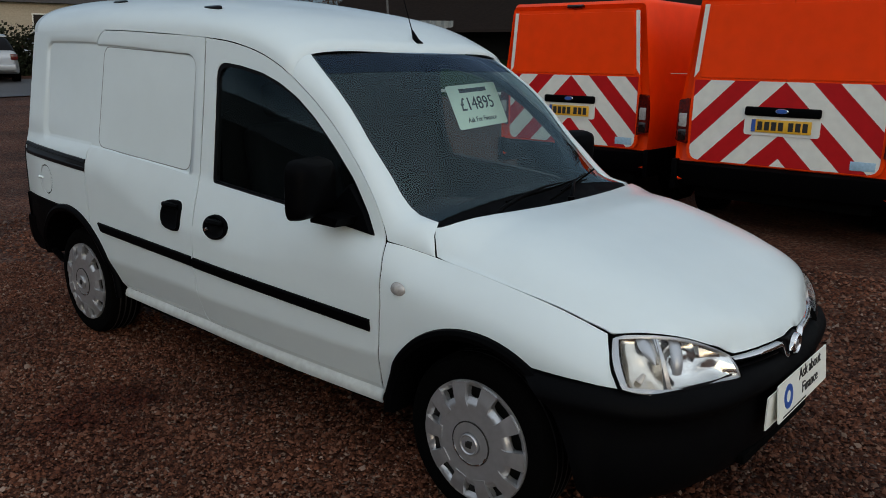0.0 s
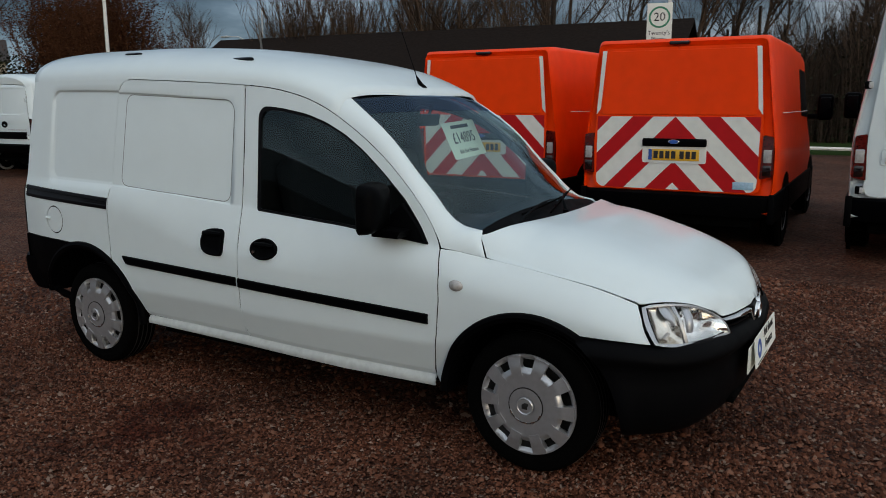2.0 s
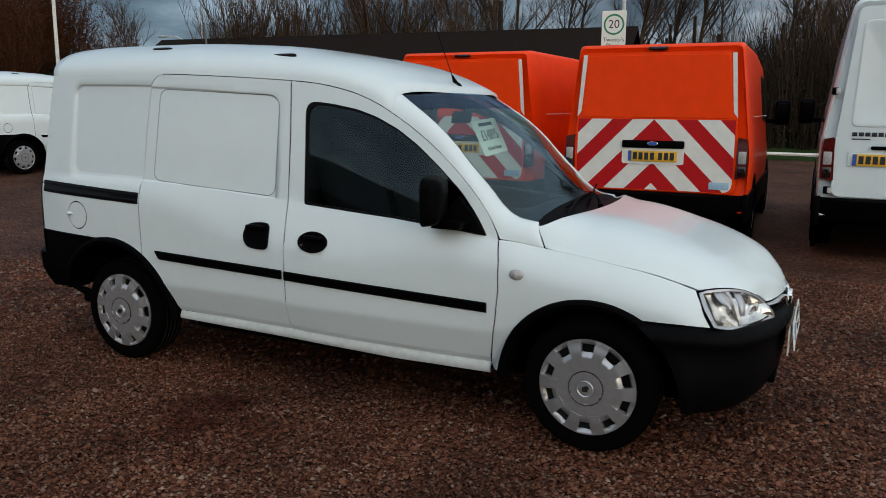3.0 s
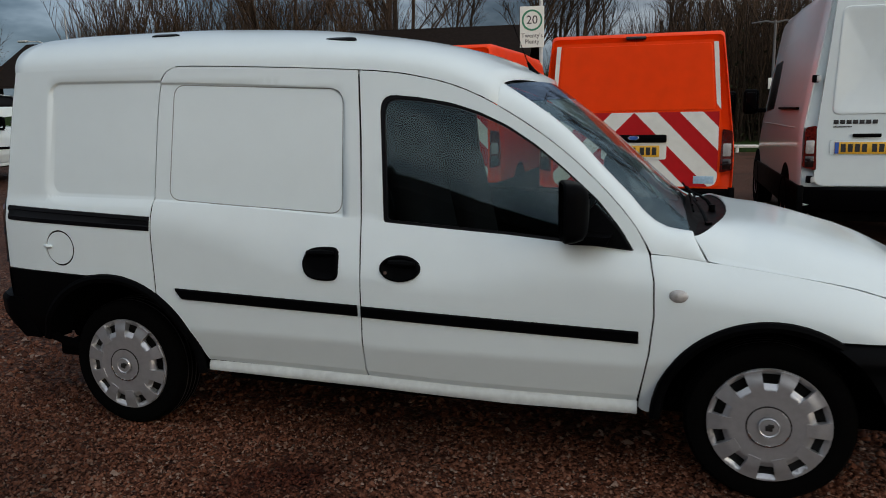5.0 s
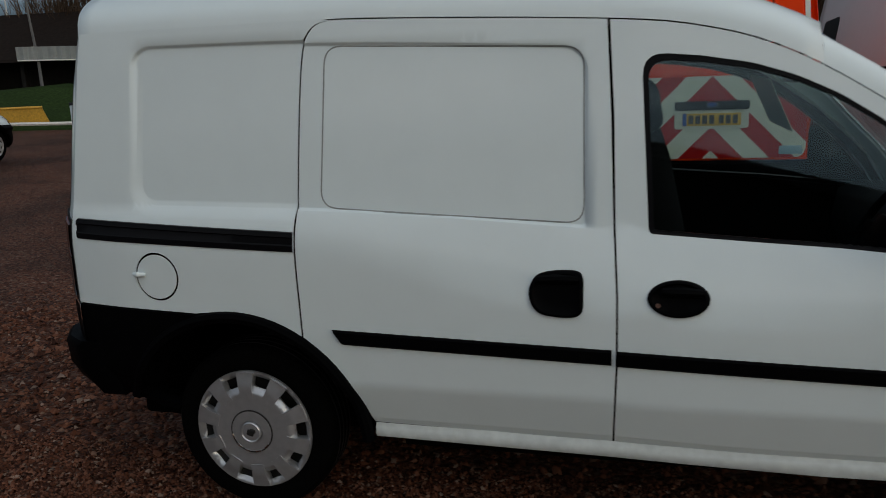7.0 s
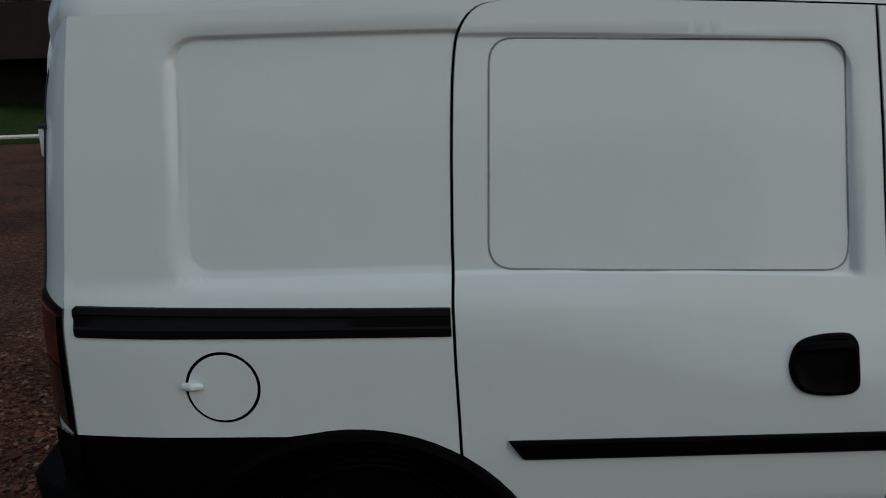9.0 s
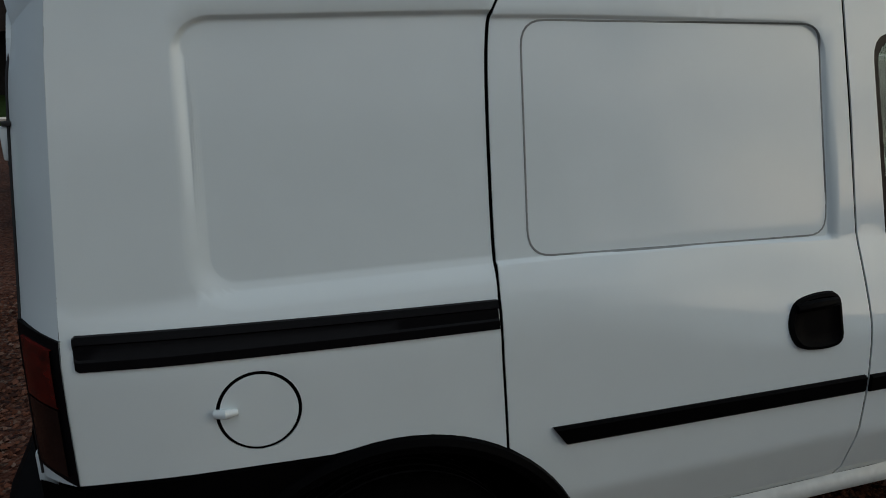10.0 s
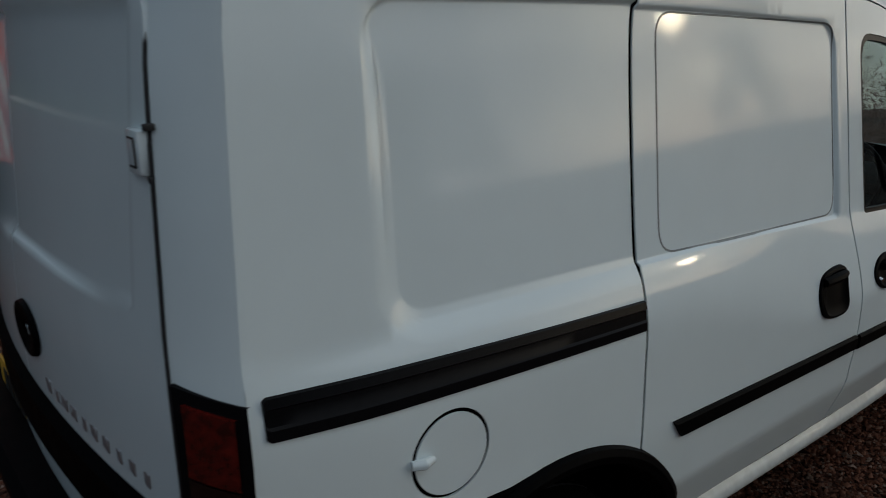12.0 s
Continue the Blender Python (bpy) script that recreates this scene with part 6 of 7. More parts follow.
        if not chevrons:
            part("side_pressing", loft([[(s * x, 1.5 + (y - 1.5) * k, 1.75 + (z - 1.75) * k) for y, z, x in ((0.4, 1.45, 0.965), (2.3, 1.45, 0.965), (2.3, 2.1, 0.90), (0.4, 2.1, 0.90))] for k in (1.0, 0.98)]), paint, v)
    # rear bumper
    rows = []
    for x in [-0.98, -0.97, -0.9, -0.6, 0, 0.6, 0.9, 0.97, 0.98]:
        y = -0.10 * (1 - (abs(x) / 1.0) ** 6) + 0.03
        rows.append([(x, 0.2, 0.60), (x, y + 0.03, 0.605), (x, y, 0.585), (x, y + 0.01, 0.48), (x, y + 0.06, 0.38), (x, 0.2, 0.37)])
    bv, bf = loft(rows, True, True)
    part("rear_bumper", (bv, bf), PLASTIC, v, "dark grey step bumper")
    part("underbody", box(-0.80, 0.80, 0.10, 4.5, 0.26, 0.42, 0.03), RUBBER, v)
    return v


SLIM = Matrix.Diagonal((0.965, 1.0, 0.985, 1.0))
large_van("orange_van", "orange panel van with red and white chevrons on its tail", ORANGE, pose(-0.86, 4.50, 0, 0, 0, 1.8) @ SLIM, 2.16, False, True)["group"] = "orange vans"
large_van("orange_van", "orange panel van with red and white chevrons on its tail", ORANGE, pose(-3.27, 4.92, 0, 0, 0, 0.5) @ SLIM, 2.16, False, True)["group"] = "orange vans"
large_van("high_roof_van", "white high-roofed panel van with twin rear doors", WHITE, pose(1.70, 4.78, 0, 0, 0, 1.5), 2.52, True, False)


def small_van(name, label, paint, at, twin):
    """A small van standing some way off, its tail at x = 0 and its nose towards +x."""
    v = thing(name, label, "van", at=at)

    def sec(x, hw, z0, z1, lean, r):
        return [(x, a, z) for a, _, z in section(0, hw, z0, z1, lean, r)]
    rings = [sec(0.04, 0.80, 0.42, 1.70, 0.09, 0.10), sec(0.0, 0.82, 0.36, 1.76, 0.09, 0.12), sec(0.3, 0.84, 0.30, 1.82, 0.10, 0.14), sec(2.2, 0.84, 0.28, 1.82, 0.12, 0.16), sec(2.6, 0.84, 0.28, 1.70, 0.16, 0.16), sec(3.3, 0.82, 0.28, 1.06, 0.12, 0.12), sec(3.95, 0.76, 0.28, 0.86, 0.12, 0.12), sec(4.1, 0.66, 0.32, 0.70, 0.1, 0.1)]
    part("body", loft(rings, True, True), paint, v, smooth=50)
    for s in (-1, 1):
        part("side_window", prism(rounded([(2.0, 1.02), (3.05, 1.0), (2.55, 1.58), (2.0, 1.62)], 0.06, 4), lambda x, z, d, s=s: (x, s * (0.852 - 0.10 * (z - 0.9) + d), z), 0.006), GLOSS_BLACK, v, smooth=0)
        part("lower_trim", box(0.02, 3.6, s * 0.835 - 0.012, s * 0.835 + 0.012, 0.28, 0.44, 0.008), PLASTIC, v)
        part("side_pressing", prism(rounded([(0.25, 1.05), (1.85, 1.02), (1.85, 1.55), (0.25, 1.58)], 0.08, 4), lambda x, z, d, s=s: (x, s * (0.846 - 0.085 * (z - 0.9) + d), z), 0.006), paint, v, smooth=0)
        for x in (0.75, 3.35):
            part("wheel_arch", moved(lathe_y([(0.36, 0.02), (0.36, -0.02), (0.001, -0.02)], 28), pose(x, s * 0.832, 0.30, 0, 0, 0 if s < 0 else 180)), RUBBER, v)
            w = simple_wheel(v, 0, 0, 1, 0.30)
            w.matrix_local = pose(x, s * 0.77, 0.30, 0, 0, 0 if s < 0 else 180)
        lamp = part("rear_lamp", box(-0.03, 0.05, s * 0.77 - 0.05, s * 0.77 + 0.05, 0.75, 1.15, 0.02), RED_LENS, v)
        part("rear_door", prism(rounded([(s * 0.005, 0.55), (s * 0.70, 0.55), (s * 0.68, 1.66), (s * 0.005, 1.66)], 0.05, 3), lambda y, z, d: (-0.012 + d, y, z), 0.02), paint if twin else WHITE, v, smooth=0)
    part("rear_bumper", box(-0.08, 0.15, -0.82, 0.82, 0.30, 0.50, 0.04, 3), PLASTIC, v)
    p = new("number_plate")
    p.parent = v
    part("plate", box(-0.02, -0.014, -0.26, 0.26, 0.60, 0.71), YELLOW, p)
    for k in range(7):
        part("character_bar", box(-0.023, -0.019, 0.19 - k * 0.064 - 0.04, 0.19 - k * 0.064, 0.62, 0.69), INK, p)
    part("door_lock", moved(lathe_y([(0.001, -0.02), (0.05, -0.015), (0.055, 0)], 20), pose(-0.014, 0.0, 0.86, 0, 0, -90)), PLASTIC, v)
    return v


def gz(x, y):
    """The yard is level round the van and climbs gently beyond, to the houses."""
    q = max(0.0, -0.8 * x + 0.45 * y - 4)
    return min(2.2, 0.036 * q * q / (q + 2.0))


small_van("green_van", "bright green small van parked at the edge of the yard", GREEN, pose(-14.55, 4.35, 0.12, 0, -2, 90), True)
second = copy_thing(van, pose(-12.85, 8.10, 0.30, 0, -1.5, 90))
tagged(second, "small white panel van parked across the yard", "van")
for c in list(second.children):
    if c.name.startswith("door_rail"):
        bpy.data.objects.remove(c)


def parked_car(name, label, paint, at):
    c = thing(name, label, "car", at=at)

    def sec(x, hw, z0, z1, lean):
        return [(x, a, z) for a, _, z in section(0, hw, z0, z1, lean, 0.12)]
    part("body", loft([sec(0.0, 0.70, 0.35, 0.80, 0.05), sec(0.15, 0.82, 0.28, 0.95, 0.05), sec(0.9, 0.86, 0.25, 0.98, 0.05), sec(3.0, 0.86, 0.25, 0.95, 0.06), sec(3.9, 0.80, 0.25, 0.78, 0.06), sec(4.15, 0.66, 0.32, 0.62, 0.05)], True, True), paint, c, smooth=50)
    part("cabin", loft([sec(0.35, 0.76, 0.92, 0.97, 0.05), sec(0.75, 0.74, 0.92, 1.36, 0.14), sec(1.9, 0.74, 0.92, 1.44, 0.15), sec(3.1, 0.76, 0.90, 0.95, 0.05)], True, True), GLOSS_BLACK, c, smooth=50)
    part("roof", loft([sec(0.78, 0.62, 1.36, 1.39, 0.05), sec(1.2, 0.62, 1.42, 1.45, 0.05), sec(1.95, 0.62, 1.43, 1.46, 0.05)], True, True), paint, c, smooth=50)
    for s in (-1, 1):
        part("rear_lamp", box(-0.02, 0.12, s * 0.70 - 0.1, s * 0.70 + 0.1, 0.68, 0.86, 0.03), RED_LENS, c)
        for x in (0.75, 3.3):
            w = simple_wheel(c, 0, 0, 1, 0.30)
            w.matrix_local = pose(x, s * 0.78, 0.30, 0, 0, 0 if s < 0 else 180)
    part("bumper", box(-0.06, 0.15, -0.74, 0.74, 0.36, 0.56, 0.05, 3), paint, c)
    return c


parked_car("silver_car", "silver hatchback parked beyond the road", SILVER_PAINT, pose(-24.3, 6.45, gz(-24.3, 6.5), 0, 0, 165))
parked_car("silver_car", "silver hatchback parked beyond the road", SILVER_PAINT, pose(-34.0, 12.0, gz(-34, 12), 0, 0, 140))
parked_car("white_car", "white car parked beyond the verge", WHITE, pose(-25.0, 21.5, gz(-25, 21.5), 0, 0, 215))

# ---- ground ----
bm = bmesh.new()
bmesh.ops.create_grid(bm, x_segments=180, y_segments=180, size=1.0)
for q in bm.verts:
    u, w = q.co.x, q.co.y
    x, y = math.copysign(abs(u) ** 3.2 * 900 + abs(u) * 14, u), math.copysign(abs(w) ** 3.2 * 900 + abs(w) * 14, w)
    r = math.hypot(x, y)
    z = gz(x, y) - 0.017 + 0.006 * noise.noise((x * 0.8, y * 0.8, 3.0)) * step01(0.0, 3.0, r)
    q.co = (x, y, z)
tagged(part("ground", bm, GRAVEL, smooth=180), "ground of compacted red-brown gravel", "ground", kind="structure")

# loose chips where the camera passes near
rng = np.random.default_rng(5)


def gravel(count, x0, x1, y0, y1, size):
    base = np.array([(1, 0, -0.35), (-1, 0, -0.35), (0, 1, -0.35), (0, -1, -0.35), (0, 0, 1)], float)
    tri = np.array([(0, 2, 4), (2, 1, 4), (1, 3, 4), (3, 0, 4)])
    c = np.column_stack([rng.uniform(x0, x1, count), rng.uniform(y0, y1, count), rng.uniform(-0.012, 0.004, count)])
    sz = size * rng.lognormal(0, 0.32, (count, 1, 1))
    shp = base[None] * rng.uniform(0.55, 1.25, (count, 5, 1)) + rng.normal(0, 0.16, (count, 5, 3))
    a = rng.uniform(0, 6.283, count)
    t = rng.uniform(-0.5, 0.5, count)
    ca, sa, ct, st = np.cos(a), np.sin(a), np.cos(t), np.sin(t)
    shp *= np.array([1.0, 0.75, 0.62])
    x, y, z = shp[..., 0], shp[..., 1], shp[..., 2]
    y, z = y * ct[:, None] - z * st[:, None], y * st[:, None] + z * ct[:, None]
    x, y = x * ca[:, None] - y * sa[:, None], x * sa[:, None] + y * ca[:, None]
    verts = (np.stack([x, y, z], 2) * sz + c[:, None, :]).reshape(-1, 3)
    faces = (tri[None] + 5 * np.arange(count)[:, None, None]).reshape(-1, 3)
    me = bpy.data.meshes.new("gravel")
    me.vertices.add(len(verts))
    me.vertices.foreach_set("co", verts.ravel())
    me.loops.add(faces.size)
    me.loops.foreach_set("vertex_index", faces.ravel().astype(np.int32))
    me.polygons.add(len(faces))
    me.polygons.foreach_set("loop_start", np.arange(0, faces.size, 3, dtype=np.int32))
    me.update(calc_edges=True)
    me.materials.append(STONES)
    return tagged(new("gravel", me), "loose red, pink and grey stone chips", "gravel", kind="stuff")


gravel(190000, -4.6, 3.2, -3.4, -0.4, 0.0082)
gravel(52000, 0.5, 4.4, -0.4, 3.6, 0.0105)
gravel(34000, -7.5, 0.5, -0.4, 3.6, 0.0140)


# ---- the yard's edge: kerb, verge, road, signs ----
def edge(a, d):
    """A place by the kerb line: a metres along it, d metres beyond it."""
    return (-1.0 + 0.947 * a - 0.32 * d, 19.5 + 0.32 * a + 0.947 * d)


rows = []
for a in range(-60, 61, 3):
    row = []
    for d, h in ((0.1, -0.03), (0.3, 0.06), (2, 0.12), (3.5, 0.18), (5, 0.25), (6.8, 0.40), (9, 0.6), (16, 1.2), (30, 2.2), (60, 3.5)):
        x, y = edge(a, d)
        low = 0.15 + 0.85 * step01(-22, -14, a)
        mound = 0.85 * math.exp(-((a + 19) / 4.5) ** 2) * step01(1.5, 5.5, d) * (1 - step01(6, 14, d))
        row.append((x, y, gz(x, y) + h * low + mound + 0.04 * noise.noise((x * 0.4, y * 0.4, 1.0)) * min(1, d)))
    rows.append(row)
vv, ff = loft(rows, closed=False)
tagged(part("verge", (vv, [q[::-1] for q in ff]), GRASS, smooth=180), "grassy bank beyond the kerb", "grass", kind="structure")
barrier = thing("barrier", "low white painted rail along the edge of the yard", "barrier")
for k in range(26):
    a = -58 + k * 4.0
    (x0, y0), (x1, y1) = edge(a, 0), edge(a + 3.97, 0)
    part("rail", tube([(x0, y0, gz(x0, y0) + 0.16), (x1, y1, gz(x1, y1) + 0.16)], 0.05, 6), WHITE_RAIL, barrier, smooth=0)
    part("post", tube([(x0, y0, gz(x0, y0) - 0.1), (x0, y0, gz(x0, y0) + 0.12)], 0.05, 6), WHITE_RAIL, barrier)
rows = []
for k in range(31):
    t = -45 + 105 * k / 30
    row = []
    for d in (0.0, 2.5, 5.0, 7.5):
        x, y = -19.5 - 0.79 * d - 0.30 * t * 0.4, 6.0 - 0.1 * d + t
        row.append((x, y, gz(x, y) + 0.012))
    rows.append(row)
vv, ff = loft(rows, closed=False)
tagged(part("road", (vv, ff), ASPHALT), "grey wet road beyond the gravel yard", "road", kind="structure")

sx, sy = -3.64, 13.35
sign = thing("speed_sign", "white twenty zone sign with a green ring on a grey pole", "road sign", at=pose(sx, sy, gz(sx, sy), 0, 0, 10))
part("pole", tube([(0.19, 0.05, 0), (0.19, 0.05, 4.6)], 0.04, 10), PALE_METAL, sign)
base = 3.25 - gz(sx, sy)
part("board", box(-0.255, 0.255, -0.01, 0.015, base - 0.56, base + 0.285, 0.005), CARD, sign, smooth=0)
part("green_ring", loft([[(r * math.cos(q), y, base + r * math.sin(q)) for q in (2 * math.pi * k / 40 for k in range(40))] for r, y in ((0.218, -0.011), (0.218, -0.016), (0.180, -0.016), (0.180, -0.011))]), SIGN_GREEN, sign, "green ring")
text("number", "20", 0.245, INK, sign, pose(0, -0.014, base, 90, 0, 0))
text("words", "Twenty's\nPlenty", 0.125, INK, sign, pose(0, -0.014, base - 0.38, 90, 0, 0))

bx, by = -20.3, 20.2
hoard = thing("corrugated_board", "pale corrugated board on a thin post above the verge", "board", at=pose(bx, by, gz(bx, by), 0, 0, 40))
base = gz(bx, by)
rows = [[(-1.38 + 3.1 * k / 88, 0.04 * math.sin(k * math.pi / 4), z - base + 0.012 * k / 88) for k in range(89)] for z in (2.50, 2.93)]
part("sheet", loft(rows, closed=False), SEAL_GREY, hoard)
part("lower_lip", box(-1.37, 1.72, -0.06, 0.05, 2.47 - base, 2.51 - base, 0.01), WHITE_RAIL, hoard)
part("post", tube([(-0.74, 0.08, -0.2), (-0.76, 0.08, 1.7), (-0.90, 0.08, 3.9)], [0.06, 0.05, 0.03], 8), DULL_METAL, hoard)
kx, ky = -17.7, 15.4
skip = thing("grit_skip", "worn yellow open skip beside the kerb", "skip", at=pose(kx, ky, gz(kx, ky), 0, 0, 40))
part("tub", loft([[(x * k, y * k, z) for x, y in ((-1.0, -0.5), (e, -0.5), (e, 0.5), (-1.0, 0.5))] for k, z, e in ((0.86, 0.0, 0.56), (1.0, 0.50, 0.30), (0.96, 0.50, 0.30), (0.84, 0.1, 0.50))], True, True), SKIP_YELLOW, skip, smooth=0)
part("lip", tube([(-1.0, -0.5, 0.5), (0.30, -0.5, 0.5), (0.30, 0.5, 0.5), (-1.0, 0.5, 0.5), (-1.0, -0.5, 0.5)], 0.03, 6), SKIP_YELLOW, skip)


def mast(name, label, x, y, h, r, mat, arm=0.0):
    m = thing(name, label, "lamp post", at=pose(x, y, gz(x, y) - 0.1))
    part("pole", tube([(0, 0, 0), (0, 0, h)], [r, r * 0.6], 10), mat, m)
    if arm:
        part("arm", tube([(0, 0, h), (arm * 0.4, 0, h + 0.25), (arm, 0, h + 0.3)], 0.04, 6), mat, m)
        part("lantern", box(arm - 0.5, arm + 0.1, -0.12, 0.12, h + 0.24, h + 0.36, 0.04), mat, m)


mast("flag_pole", "white painted pole beside the yard", -14.2, 7.87, 9.0, 0.042, WHITE_RAIL)
mast("telegraph_pole", "thin grey pole beyond the yard", -34.0, 22.7, 9.0, 0.06, DULL_METAL)
mast("street_lamp", "grey street lamp with a short arm", -36.0, 34.0, 4.2, 0.07, PALE_METAL, -1.6)
mast("telegraph_pole", "thin grey pole beyond the yard", -37.0, 36.6, 6.4, 0.07, PALE_METAL)


lamp_post = thing("yard_lamp", "thin grey post with two short arms beyond the kerb", "lamp post", at=pose(1.76, 20.6, gz(1.76, 20.6)))
part("pole", tube([(0, 0, -0.1), (0, 0, 3.62)], [0.05, 0.035], 10), DULL_METAL, lamp_post)
for s in (-1, 1):
    part("arm", tube([(0, 0, 3.55), (s * 0.25, 0, 3.60), (s * 0.62, 0, 3.56)], [0.026, 0.026, 0.018], 6), DULL_METAL, lamp_post)
part("notice", box(-0.12, 0.12, -0.09, -0.06, 1.75, 2.05, 0.005), CARD, lamp_post)


def house(x, y, turn, w, d, h, ridge):
    ho = thing("house", "low rendered house with a dark tiled roof", "house", at=pose(x, y, gz(x, y), 0, 0, turn), group="houses along the road")
    part("wall", box(-w / 2, w / 2, -d / 2, d / 2, -0.3, h), RENDER_WALL, ho, smooth=0)
    o = [(-d / 2 - 0.4, h - 0.1), (d / 2 + 0.4, h - 0.1), (0, ridge)]
    part("roof", prism(o, lambda a, b, c: (-w / 2 - 0.3 + c, a, b), w + 0.6), ROOF_SLATE, ho, smooth=0)
    for cx in (-w / 2 + 0.6, w / 2 - 0.6):
        part("chimney", box(cx - 0.45, cx + 0.45, -0.35, 0.35, ridge - 0.7, ridge + 0.9, 0.03), RENDER_WALL, ho)
    for k in range(3):
        wx = -w / 2 + w * (k + 0.5) / 3
        win = part("window", box(wx - 0.6, wx + 0.6, -d / 2 - 0.05, -d / 2 + 0.05, 1.0, 2.2), WHITE_RAIL, ho)
        part("pane", box(wx - 0.52, wx + 0.52, -d / 2 - 0.07, -d / 2 - 0.04, 1.08, 2.12), GLOSS_BLACK, win)


house(-52.5, 20.3, 62, 9, 7, 2.9, 4.7)
house(-65, 30, 62, 9, 7, 2.7, 4.5)
hut = thing("shed", "long open shed with a dark brown pitched roof", "building", at=pose(-15.4, 24.3, 0.6, 0, 0, 5))
part("wall", box(-11.2, 9.2, -1.0, 2.2, -0.3, 2.2), DARK_WALL, hut, smooth=0)
part("roof", prism([(-3.0, 1.9), (-2.9, 2.0), (0, 3.80), (2.9, 2.0), (3.0, 1.9), (0, 3.68)], lambda a, b, c: (-11.6 + c, a, b), 21.2), BROWN_ROOF, hut, smooth=0)
for k in range(7):
    x = -10.9 + 3.3 * k
    part("post", box(x - 0.08, x + 0.08, -2.6, -2.44, -0.3, 2.3), DARK_WALL, hut, smooth=0)
# closing the yard behind the camera: plain dark shed
shed = thing("workshop", "long dark clad workshop across the yard", "building")
part("wall", box(-30, -7.6, -24, -16, -0.2, 3.5), DARK_WALL, shed, smooth=0)
part("roof", prism([(-24.4, 3.45), (-15.6, 3.45), (-20, 5.25)], lambda a, b, c: (-30.4 + c, a, b), 23.0), ROOF_SLATE, shed, smooth=0)
store = thing("store_shed", "dark clad flat-roofed store beside the workshop", "building")
part("wall", box(-6.4, 6.5, -22, -16.5, -0.2, 4.0), DARK_WALL, store, smooth=0)
part("roof", box(-6.7, 6.8, -22.3, -16.2, 4.0, 4.28), ROOF_SLATE, store, smooth=0)



# ---- trees ----
def branch_tree(seed, height, spread, levels, kids):
    """Vertices and faces of a bare tree: a tapered trunk, limbs and fine twigs."""
    r = random.Random(seed)
    verts, faces = [], []

    def limb(p, d, length, rad, level):
        n = 4 if level < 2 else 2
        pts = [p]
        q, dd = p.copy(), d.copy()
        for _ in range(n):
            dd = (dd + Vector((r.uniform(-1, 1), r.uniform(-1, 1), r.uniform(-0.5, 0.9))) * 0.16).normalized()
            q = q + dd * length / n
            pts.append(q.copy())
        sides = 6 if level == 0 else (4 if level == 1 else 3)
        k0 = len(verts)
        v, f = tube(pts, [max(0.004, rad * (1 - 0.75 * i / n)) for i in range(n + 1)], sides, False)
        verts.extend(tuple(a) for a in v)
        faces.extend(tuple(i + k0 for i in a) for a in f)
        if level >= levels:
            return
        for _ in range(kids[level]):
            t = r.uniform(0.28 if level == 0 else 0.15, 1.0)
            i = min(n - 1, int(t * n))
            base = pts[i].lerp(pts[i + 1], t * n - i)
            ang = r.uniform(0, 6.283)
            side = Vector((math.cos(ang), math.sin(ang), 0))
            nd = (dd * r.uniform(0.5, 1.0) + side * spread * r.uniform(0.5, 1.0) + Vector((0, 0, 0.25))).normalized()
            limb(base, nd, length * r.uniform(0.36, 0.62) * (1.15 - 0.4 * t), rad * r.uniform(0.28, 0.5), level + 1)
    limb(Vector((0, 0, -0.2)), Vector((r.uniform(-0.08, 0.08), r.uniform(-0.08, 0.08), 1)), height, height * 0.014, 0)
    return verts, faces


def bare_tree(seed, height, spread, kids, mat):
    t = thing("bare_tree", "tall leafless winter tree on the bank", "tree", group="bare trees")
    v, f = branch_tree(seed, height, spread, 3, kids)
    part("trunk", tube([(0, 0, -0.3), (0.02, 0, height * 0.2), (0, 0.03, height * 0.45)], [height * 0.016, height * 0.013, height * 0.009], 8, False), BARK, t)
    part("crown", (v, f), mat, t)
    return t


models = [bare_tree(11, 11.0, 0.75, (16, 9, 7), TWIG), bare_tree(12, 12.5, 0.6, (18, 8, 7), TWIG), bare_tree(13, 9.0, 0.95, (16, 9, 7), TWIG), bare_tree(14, 10.0, 0.8, (15, 9, 8), TWIG)]


